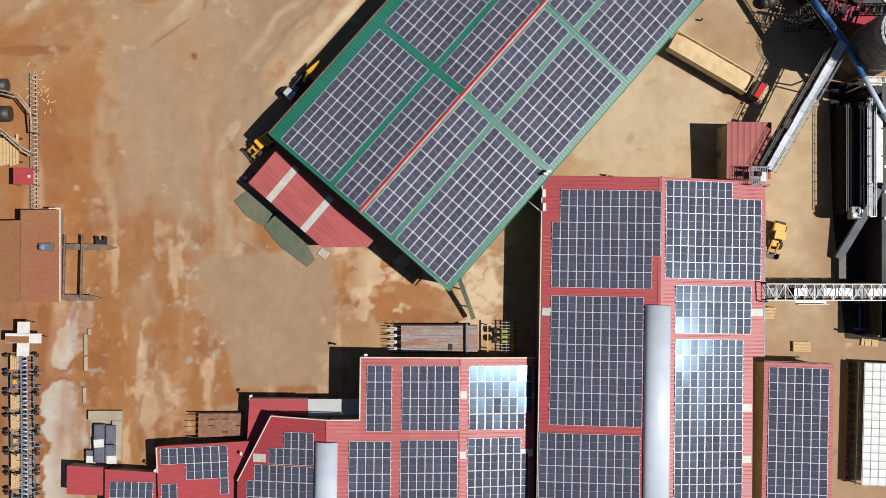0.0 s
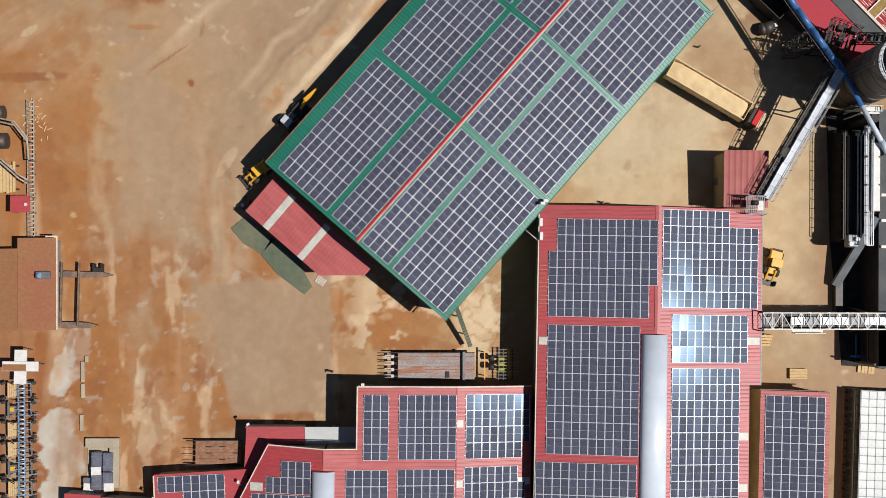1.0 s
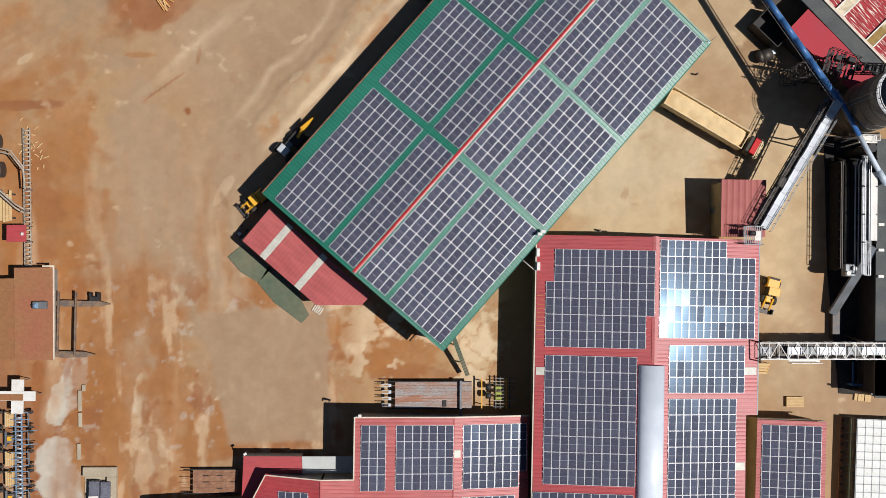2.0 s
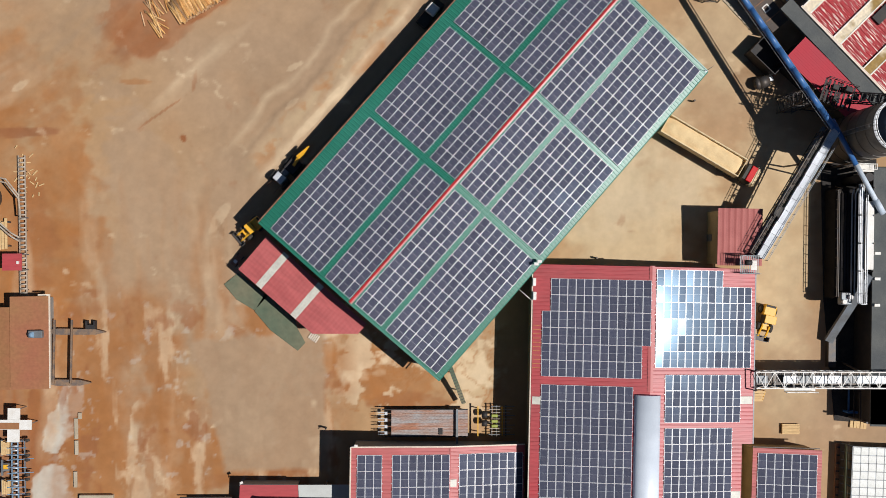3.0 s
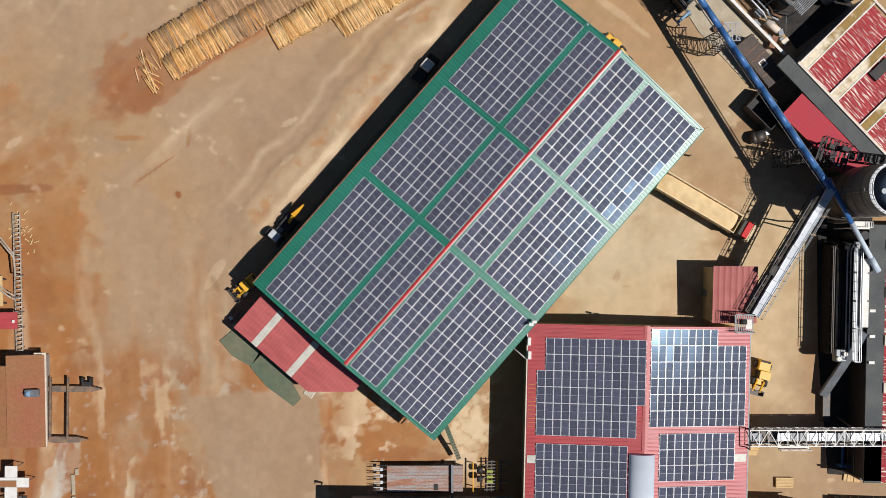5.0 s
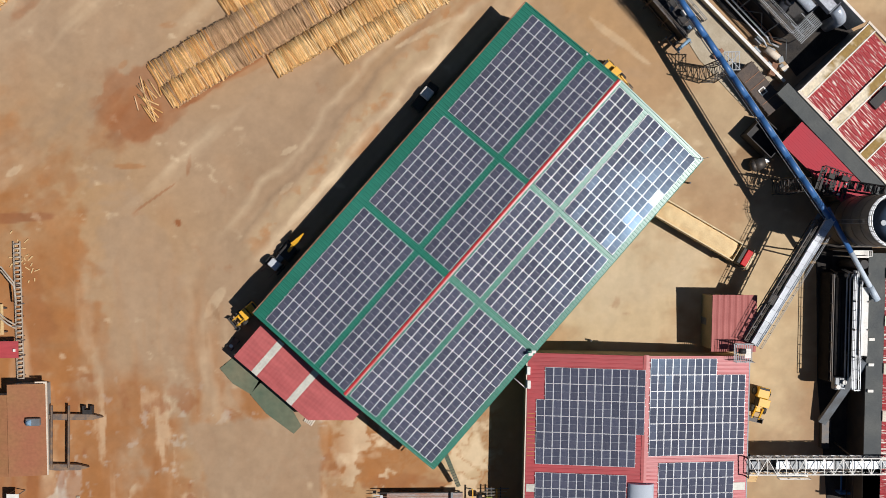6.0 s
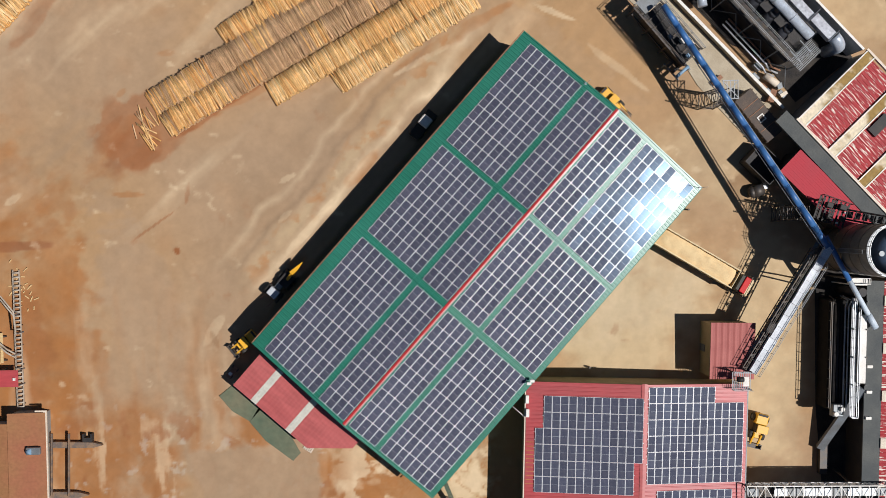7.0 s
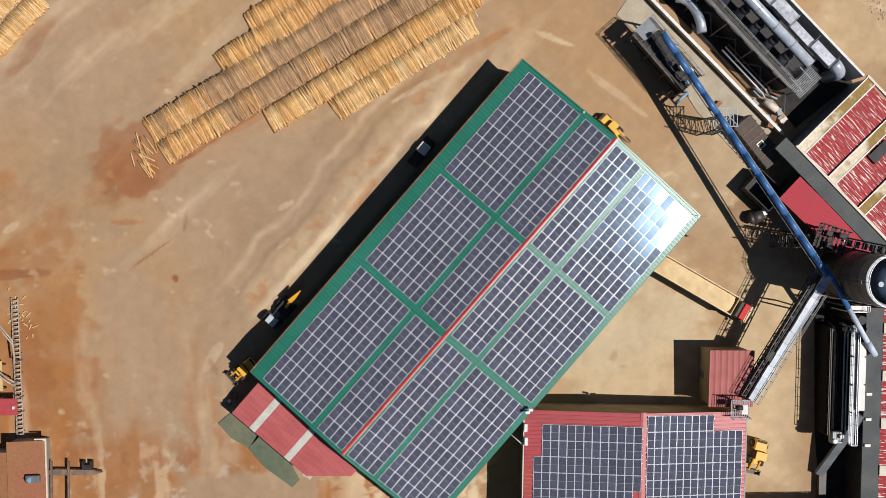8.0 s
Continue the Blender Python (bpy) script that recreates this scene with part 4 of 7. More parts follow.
def cover_conveyor():
    a, b = Vector((44.85, 17.5, 6.3)), Vector((54.2, 33.0, 7.9))
    top = thing("inclined_conveyor", "inclined conveyor with zinc covers and a railed walkway", "conveyor")
    d = (b - a)
    s = d.cross(Vector((0, 0, 1))).normalized()
    for i in range(11):
        p, q = a.lerp(b, i / 11 + 0.001), a.lerp(b, (i + 1) / 11 - 0.001)
        bm = bmesh.new()
        w = 0.47 + 0.03 * ((i * 7) % 3)
        beam(bm, p + s * 0.1 + Vector((0, 0, 0.1)), q + s * 0.1 + Vector((0, 0, 0.1)), w * 2, 0.10)
        for e in (-1, 1):
            beam(bm, p + s * (0.1 + e * w), q + s * (0.1 + e * w), 0.06, 0.5)
        part("cover", bm, COVER, top, "dull zinc cover plate")
    bm = bmesh.new()
    lattice(bm, a - s * 0.40 + Vector((0, 0, -0.2)), a.lerp(b, 0.95) - s * 0.40 + Vector((0, 0, -0.2)), 1.55, 1.7, 18, 0.07)
    part("truss", bm, STEEL_DARK, top)
    bm = bmesh.new()
    beam(bm, a - s * 0.8 - Vector((0, 0, 1.3)), b - s * 0.8 - Vector((0, 0, 1.3)), 0.8, 0.05)
    part("walkway", bm, STEEL_GREY, top)
    bm = bmesh.new()
    beam(bm, a - s * 0.1 - Vector((0, 0, 1.0)), b - s * 0.1 - Vector((0, 0, 1.0)), 1.2, 0.5)
    part("return_belt_trough", bm, STEEL_DARK, top)
    for k in (-1.15, 0.85):
        bm = bmesh.new()
        rail_run(bm, [a + s * k, a.lerp(b, 0.9) + s * k], 1.0, 1.1, 0.05)
        part("guard_rail", bm, STEEL_DARK if k < 0 else STEEL_GREY, top)
    for k in (0.72,):
        bm = bmesh.new()
        p = a.lerp(b, k)
        for e in (-0.7, 0.7):
            beam(bm, p + s * e - Vector((0, 0, 1.2)), Vector(((p + s * e * 1.6).x, (p + s * e * 1.6).y, 0)), 0.16)
        part("trestle", bm, STEEL_DARK, top)
    bm = bmesh.new()
    box(bm, -0.45, 0.45, -0.7, 0.7, -0.2, 0.5, Matrix.Translation(a.lerp(b, 0.33) - s * 1.05) @ Matrix.Rotation(math.atan2(d.y, d.x) - math.pi / 2, 4, "Z"))
    part("drive_unit", bm, STEEL_BLACK, top, bevel=0.05)


cover_conveyor()


RING_GREY = mat("weathered_grey_grating", (0.42, 0.43, 0.44), 0.6, second=(0.30, 0.31, 0.32), scale=1.5, fine=0.25)
ROOF_NAVY = mat("navy_steel_roof", (0.05, 0.075, 0.12), 0.32, second=(0.03, 0.04, 0.06), scale=0.7)


SILO_DARK = mat("sooty_brown_silo_steel", (0.085, 0.078, 0.072), 0.55, metal=0.2, second=(0.14, 0.115, 0.085), scale=0.35, fine=0.2, stretch=(1, 1, 0.3))


def silo():
    r, h = 3.15, 14.8
    top = thing("silo", "tall dark steel silo with a railed flat top", "silo", pose(58.9, 32.5, 0))
    bm = bmesh.new()
    tube(bm, (0, 0, 0), (0, 0, h), r, seg=48)
    for z in (2.5, 5, 7.5, 10, 12.5):
        tube(bm, (0, 0, z), (0, 0, z + 0.08), r + 0.05, seg=48)
    part("shell", bm, SILO_DARK, top, "dark brownish steel shell with stiffening rings")
    bm = bmesh.new()
    tube(bm, (0, 0, h), (0, 0, h + 0.35), r - 0.35, 0.9, seg=32)
    part("top_cone", bm, ROOF_NAVY, top)
    bm = bmesh.new()
    pts = [(math.cos(k * math.tau / 32) * (r + 0.05), math.sin(k * math.tau / 32) * (r + 0.05), h) for k in range(33)]
    inner = [(p[0] * 0.90, p[1] * 0.90, h + 0.02) for p in pts]
    for k in range(32):
        v = [bm.verts.new(q) for q in (pts[k], pts[k + 1], inner[k + 1], inner[k])]
        w = [bm.verts.new((c.co.x, c.co.y, c.co.z + 0.05)) for c in v]
        bm.faces.new(w)
        for j in range(4):
            bm.faces.new((v[j], v[(j + 1) % 4], w[(j + 1) % 4], w[j]))
    bmesh.ops.remove_doubles(bm, verts=bm.verts, dist=0.001)
    part("ring_walkway", bm, RING_GREY, top, "pale ring walkway")
    bm = bmesh.new()
    rail_run(bm, [(p[0], p[1], h + 0.05) for p in pts], 1.0, 0.7, 0.05)
    part("guard_rail", bm, ZINC, top)
    for a in (0.4, 1.9, 3.3, 4.9):
        bm = bmesh.new()
        tube(bm, (1.6 * math.cos(a), 1.6 * math.sin(a), h + 0.1), (1.6 * math.cos(a), 1.6 * math.sin(a), h + 0.5), 0.32, seg=14)
        part("hatch", bm, BLUE if a < 2 else STEEL_GREY, top)
    bm = bmesh.new()
    for e in (-0.25, 0.25):
        beam(bm, (-r - 0.35, e, 0), (-r - 0.35, e, h + 1), 0.06)
    for i in range(48):
        beam(bm, (-r - 0.35, -0.25, 0.3 + i * 0.3), (-r - 0.35, 0.25, 0.3 + i * 0.3), 0.035)
    part("ladder", bm, STEEL_GREY, top)


silo()


SPOUT_PALE = mat("chalky_blue_spout", (0.62, 0.68, 0.74), 0.45, second=(0.46, 0.54, 0.62), scale=1.0)


def blue_conveyor():
    top = thing("tube_conveyor", "long blue tube conveyor on a lattice support", "conveyor")
    a, b = Vector((34.5, 63.0, 7.0)), Vector((53.5, 33.0, 9.3))
    n = 12
    bm = bmesh.new()
    for i in range(n):
        p, q = a.lerp(b, i / n), a.lerp(b, (i + 1) / n)
        tube(bm, p, q, 0.38, seg=18)
        tube(bm, q - (q - p) * 0.012, q + (q - p) * 0.012, 0.44, seg=18)
    part("tube", bm, BLUE, top, "blue painted tube with flanged joints")
    bm = bmesh.new()
    d = (b - a).normalized()
    s = d.cross(Vector((0, 0, 1))).normalized()
    beam(bm, a + s * 0.5 - Vector((0, 0, 0.3)), b + s * 0.5 - Vector((0, 0, 0.3)), 0.10)
    beam(bm, a - s * 0.5 - Vector((0, 0, 0.3)), b - s * 0.5 - Vector((0, 0, 0.3)), 0.10)
    part("cable_tray", bm, STEEL_GREY, top)
    for k in (0.37, 0.86):
        p = a.lerp(b, k)
        bm = bmesh.new()
        w = 0.75
        for sx in (-1, 1):
            for sy in (-1, 1):
                beam(bm, (p.x + sx * w * 1.3, p.y + sy * w * 1.3, 0), (p.x + sx * w, p.y + sy * w, p.z - 0.4), 0.11)
        for z in np.arange(0.3, p.z - 1.2, 1.3):
            f = w * (1.3 - 0.3 * z / p.z)
            for ca, cb in (((-1, -1), (1, -1)), ((1, -1), (1, 1)), ((1, 1), (-1, 1)), ((-1, 1), (-1, -1))):
                beam(bm, (p.x + ca[0] * f, p.y + ca[1] * f, z), (p.x + cb[0] * f, p.y + cb[1] * f, z + 1.2), 0.06)
                beam(bm, (p.x + ca[0] * f, p.y + ca[1] * f, z), (p.x + cb[0] * f, p.y + cb[1] * f, z), 0.06)
        part("lattice_tower", bm, STEEL_DARK, top)
    p = a.lerp(b, 0.37) + Vector((0.95, 0.6, -0.3))
    bm = bmesh.new()
    for k in range(5):
        beam(bm, p + Vector((-0.9 + k * 0.45, -1.1, 0)), p + Vector((-0.9 + k * 0.45, 1.1, 0)), 0.09, 0.06)
    for e in (-1.1, 1.1):
        beam(bm, p + Vector((-1.0, e, 0)), p + Vector((1.0, e, 0)), 0.12)
        beam(bm, p + Vector((-1.0, -e, 0)), p + Vector((1.0, e, 0.02)), 0.09)
    part("service_grating", bm, RING_GREY, top, "pale open service grating")
    low = thing("discharge_tube", "short blue discharge tube with a pale lit end", "conveyor")
    bm = bmesh.new()
    c, e = Vector((53.8, 34.2, 8.0)), Vector((57.0, 28.7, 7.2))
    tube(bm, c, e, 0.32, seg=14)
    part("tube", bm, BLUE, low)
    bm = bmesh.new()
    f = Vector((60.7, 22.6, 6.2))
    tube(bm, e, f, 0.32, seg=14)
    tube(bm, f - (f - e) * 0.28, f, 0.40, seg=14)
    part("spout", bm, SPOUT_PALE, low, "pale blue spout")
    for p in (c.lerp(f, 0.45), c.lerp(f, 0.8)):
        bm = bmesh.new()
        beam(bm, p - Vector((0, 0, 0.3)), (p.x, p.y, 0), 0.2)
        part("post", bm, STEEL_DARK, low)


blue_conveyor()


# ---- boiler house and kiln line ----
SOOT = mat("matt_soot", (0.010, 0.010, 0.012), 0.85, spec=0.1, second=(0.020, 0.018, 0.017), scale=0.8, fine=0.3)
BOILER = pose(57.05, 20.0, 0, 0, 0, -2.5)


def boiler():
    top = thing("boiler", "long soot-black boiler with a pale duct on top", "boiler", BOILER)
    bm = bmesh.new()
    box(bm, -1.3, 1.2, -8.0, 6.0, 0, 3.5)
    part("body", bm, SOOT, top, bevel=0.15)
    bm = bmesh.new()
    rail_run(bm, [(-1.25, -7.8, 3.5), (-1.25, 5.8, 3.5)], 1.0, 1.25, 0.07)
    part("guard_rail", bm, STEEL_DARK, top)
    for i in range(5):
        bm = bmesh.new()
        tube(bm, (-0.95 + i * 0.42, -7.6, 3.6), (-0.95 + i * 0.42, 5.4, 3.6), 0.17, seg=10)
        part("boiler_pipe", bm, STEEL_BLACK, top, "sooty pipe on the boiler")
    for x, z in ((0.45, 4.3), (0.80, 4.5), (-1.0, 3.8)):
        bm = bmesh.new()
        polytube(bm, [(x, -8.0, 2.0), (x, -7.6, z), (x, 5.2, z), (x + 0.3, 6.0, z), (x + 0.3, 6.4, 2.0)], 0.09, 10)
        part("steam_pipe", bm, ZINC if x > 0 else STEEL_DARK, top)
    bm = bmesh.new()
    box(bm, 1.65, 2.55, -4.3, 4.3, 5.2, 6.0)
    part("duct", bm, WHITE_PAINT, top, "white painted flat duct", bevel=0.08)
    for y in (-4.5, -1.0, 2.5, 6.0):
        bm = bmesh.new()
        beam(bm, (0.95, y, 0), (0.95, y, 6.2), 0.16)
        beam(bm, (2.5, y, 0), (2.5, y, 6.2), 0.16)
        beam(bm, (0.95, y, 5.1), (2.5, y, 5.1), 0.14)
        part("frame", bm, STEEL_DARK, top)
    bm = bmesh.new()
    beam(bm, (1.15, -8.6, 5.4), (1.15, 6.4, 5.4), 0.75, 0.05)
    part("walkway", bm, RING_GREY, top)
    bm = bmesh.new()
    rail_run(bm, [(0.78, 6.4, 5.4), (0.78, -8.6, 5.4), (1.52, -8.6, 5.4), (1.52, 6.4, 5.4)], 1.0, 1.25, 0.06)
    part("guard_rail", bm, ZINC, top)
    bm = bmesh.new()
    box(bm, -0.9, 0.5, -8.8, -7.2, 3.4, 4.6)
    part("burner_housing", bm, STEEL_GREY, top, bevel=0.1)
    for x, y in ((-0.6, -8.4), (0.2, -7.8)):
        bm = bmesh.new()
        tube(bm, (x, y, 4.5), (x, y, 5.0), 0.28, seg=14)
        part("vent", bm, WHITE_PAINT, top)
    bm = bmesh.new()
    box(bm, 0.3, 2.6, 8.0, 8.9, 5.2, 5.6)
    rail_run(bm, [(0.3, 8.2, 5.6), (2.6, 8.2, 5.6), (2.6, 8.9, 5.6), (0.3, 8.9, 5.6)], 0.9, 0.7, 0.06)
    for x in (0.4, 2.5):
        for y in (8.1, 8.8):
            beam(bm, (x, y, 0), (x, y, 5.2), 0.14)
    part("service_platform", bm, WHITE_PAINT, top, "white railed service platform")
    bm = bmesh.new()
    tube(bm, (1.4, 7.2, 0), (1.4, 7.2, 7.0), 0.55, seg=16)
    part("chimney", bm, STEEL_BLACK, top)
    bm = bmesh.new()
    a, b = Vector((2.5, -5.0, 5.2)), Vector((-0.9, -13.6, 0.8))
    beam(bm, a, b, 1.0, 0.6)
    part("ash_chute", bm, STEEL_GREY, top, "sloping grey ash chute")
    bm = bmesh.new()
    box(bm, -0.9, 0.1, -17.0, -13.2, 0, 1.0)
    part("ash_box", bm, STEEL_DARK, top)


boiler()


def ground_ladder(x, y0, y1, w):
    top = thing("rack", "dark steel rack with rungs standing in the yard", "rack")
    for e in (0, w):
        bm = bmesh.new()
        beam(bm, (x + e, y0, 0.9), (x + e, y1, 0.9), 0.08)
        part("rail", bm, STEEL_DARK, top)
    n = round((y1 - y0) / 1.25)
    for i in range(n + 1):
        bm = bmesh.new()
        y = y0 + (y1 - y0) * i / n
        beam(bm, (x, y, 0.9), (x + w, y, 0.9), 0.07)
        beam(bm, (x, y, 0), (x, y, 0.9), 0.07)
        beam(bm, (x + w, y, 0), (x + w, y, 0.9), 0.07)
        part("rung", bm, STEEL_DARK, top)


ground_ladder(56.2, 4.0, 7.2, 0.5)


SLATE = mat("dark_slate_felt", (0.062, 0.068, 0.070), 0.8, second=(0.095, 0.098, 0.092), scale=0.4, fine=0.2)


def kiln_hall():
    """The grey and cream roofs east of the boiler."""
    top = thing("kiln_hall", "long kiln hall with grey edge strip and peeling red roof", "industrial hall", pose(59.6, 30.0, 0, 0, 0, -2.5))
    bm = bmesh.new()
    box(bm, 0.55, 2.75, -34, -1.5, 5.2, 5.4)
    part("edge_strip", bm, SLATE, top, "dark grey flat roof edge")
    part("roof", ribbed([(2.76, 5.4), (14, 6.6)], -34, -1.5, 0.45), PEELING, top, "peeling red and white ribbed roof")
    walls(top, [(0.7, -33.8), (13.8, -33.8), (13.8, -1.7), (0.7, -1.7)], lambda x, y: 5.18, STEEL_BLACK)
    for y in (-4, -10, -16, -22, -28):
        bm = bmesh.new()
        beam(bm, (2.76, y, 5.55), (14, y, 6.75), 1.3, 0.1)
        part("parapet", bm, CREAM_TRIM, top, "stained cream parapet strip")
    for y in (-12.5, -15.7, -19):
        bm = bmesh.new()
        box(bm, 0.75, 1.45, y, y + 0.35, 5.4, 5.7)
        part("roof_box", bm, WHITE_PAINT, top)


def peeling_material():
    """Red roof paint flaking off in streaks down to a chalky undercoat."""
    m = mat("peeling_red_paint", (0.36, 0.018, 0.024), 0.6, spec=0.3, second=(0.30, 0.02, 0.025), scale=0.5)
    n, l = m.node_tree.nodes, m.node_tree.links
    b = n["Principled BSDF"]
    src = b.inputs["Base Color"].links[0].from_socket
    tc = n.new("ShaderNodeTexCoord")
    mp = n.new("ShaderNodeMapping")
    mp.inputs["Scale"].default_value = (0.6, 7.0, 1)
    l.new(tc.outputs["Object"], mp.inputs[0])
    t = n.new("ShaderNodeTexNoise")
    t.inputs["Scale"].default_value, t.inputs["Detail"].default_value = 1.0, 5
    l.new(mp.outputs[0], t.inputs["Vector"])
    r = n.new("ShaderNodeMapRange")
    r.inputs[1].default_value, r.inputs[2].default_value = 0.575, 0.605
    l.new(t.outputs[0], r.inputs[0])
    mx = n.new("ShaderNodeMix")
    mx.data_type = "RGBA"
    mx.inputs[7].default_value = (0.74, 0.66, 0.58, 1)
    l.new(r.outputs[0], mx.inputs[0])
    l.new(src, mx.inputs[6])
    l.new(mx.outputs[2], b.inputs["Base Color"])
    return m


PEELING = peeling_material()
MOSSY = mat("stained_cream_concrete", (0.70, 0.60, 0.44), 0.9, second=(0.30, 0.19, 0.06), scale=0.30, mix=0.16, fine=0.18, fine_scale=3)
kiln_hall()


# ---- the saw-tooth roofs and the thermal plant to the north-east ----
SAW = pose(51.6, 48.9, 0, 0, 0, -47.0)              # x runs down the long west edge, y away to the north-east


def sawtooth_hall():
    top = thing("sawtooth_hall", "hall with peeling red and white roof bays between cream parapets", "industrial hall", SAW)
    bays = 4
    for i in range(bays):
        x = i * 5.45
        bm = ribbed([(x + 1.45, 5.0), (x + 5.45, 4.85)], 0.24, 12.0, 0.5)
        part("roof_bay", bm, PEELING, top, "peeling red and white ribbed roof bay")
        bm = bmesh.new()
        box(bm, x, x + 1.45, 0.23, 12.3, 4.8, 5.12)
        part("parapet", bm, MOSSY, top, "stained cream parapet with moss")
        if i == 1:
            bm = bmesh.new()
            box(bm, x + 1.7, x + 3.0, 5.5, 8.4, 5.0, 5.35)
            part("roof_hatch", bm, STEEL_BLACK, top)
    bm = bmesh.new()
    box(bm, -0.1, 23.2, -0.1, 0.22, 4.8, 5.2)
    part("edge_wall", bm, CREAM_TRIM, top)
    bm = bmesh.new()
    box(bm, -0.1, 23.2, 12.31, 12.6, 4.8, 5.25)
    part("edge_wall", bm, CREAM_TRIM, top)
    for i in range(bays):
        for x in (i * 5.45, i * 5.45 + 1.25):
            bm = bmesh.new()
            box(bm, x, x + 0.14, 0.23, 12.3, 5.125, 5.2)
            part("coping", bm, WHITE_PAINT, top)
    bm = bmesh.new()
    box(bm, -1.7, 23.2, -2.05, -0.12, 4.5, 4.95)
    part("slate_gutter_roof", bm, SLATE, top, "dark slate-grey strip roof along the hall")
    walls(top, [(0.1, 0.1), (23, 0.1), (23, 12.1), (0.1, 12.1)], lambda x, y: 4.75, STEEL_GREY)


sawtooth_hall()


STORE_RED = mat("crimson_roof_paint", (0.42, 0.040, 0.055), 0.7, spec=0.25, second=(0.38, 0.045, 0.06), scale=0.3, fine=0.06)


def red_store():
    m = pose(49.4, 42.5, 0, 0, 0, -45)
    top = thing("red_store", "red-roofed store beside the peeling hall", "shed", m)
    bm = ribbed([(0, 4.9), (13.6, 4.75)], 0, 3.75, 0.3, amp=0.012)
    part("roof", bm, STORE_RED, top, "clean red ribbed roof")
    walls(top, [(0.2, 0.2), (13.4, 0.2), (13.4, 3.6), (0.2, 3.6)], lambda x, y: 4.65, STEEL_DARK)


red_store()


def low_wall():
    top = thing("yard_wall", "long low pale concrete wall between yard and plant", "wall")
    a, b = Vector((33.0, 70.1)), Vector((51.4, 50.75))
    d = (b - a).normalized()
    bm = bmesh.new()
    beam(bm, (a.x, a.y, 0.5), (b.x, b.y, 0.5), 0.36, 1.1)
    part("wall", bm, CONCRETE, top)
    bm = bmesh.new()
    beam(bm, (a.x, a.y, 1.1), (b.x, b.y, 1.1), 0.38, 0.12)
    part("coping", bm, WHITE_PAINT, top)
    slab = thing("loading_slab", "pale concrete loading slab beside the wall", "slab")
    bm = bmesh.new()
    prism(bm, [(32.8, 69.9), (50.6, 51.2), (46.6, 47.4), (40.6, 54.0), (36.6, 60.6), (30.4, 66.6)], -0.2, 0.06)
    part("concrete", bm, CONCRETE, slab)


low_wall()


PLENUM = mat("weathered_zinc_plenum", (0.40, 0.42, 0.46), 0.36, metal=0.25, second=(0.22, 0.22, 0.25), scale=0.9, fine=0.25, fine_scale=3)
SOOTY_ZINC = mat("sooty_zinc_hood", (0.10, 0.10, 0.11), 0.28, metal=0.5, second=(0.045, 0.045, 0.05), scale=0.7, mix=0.3, fine=0.2)


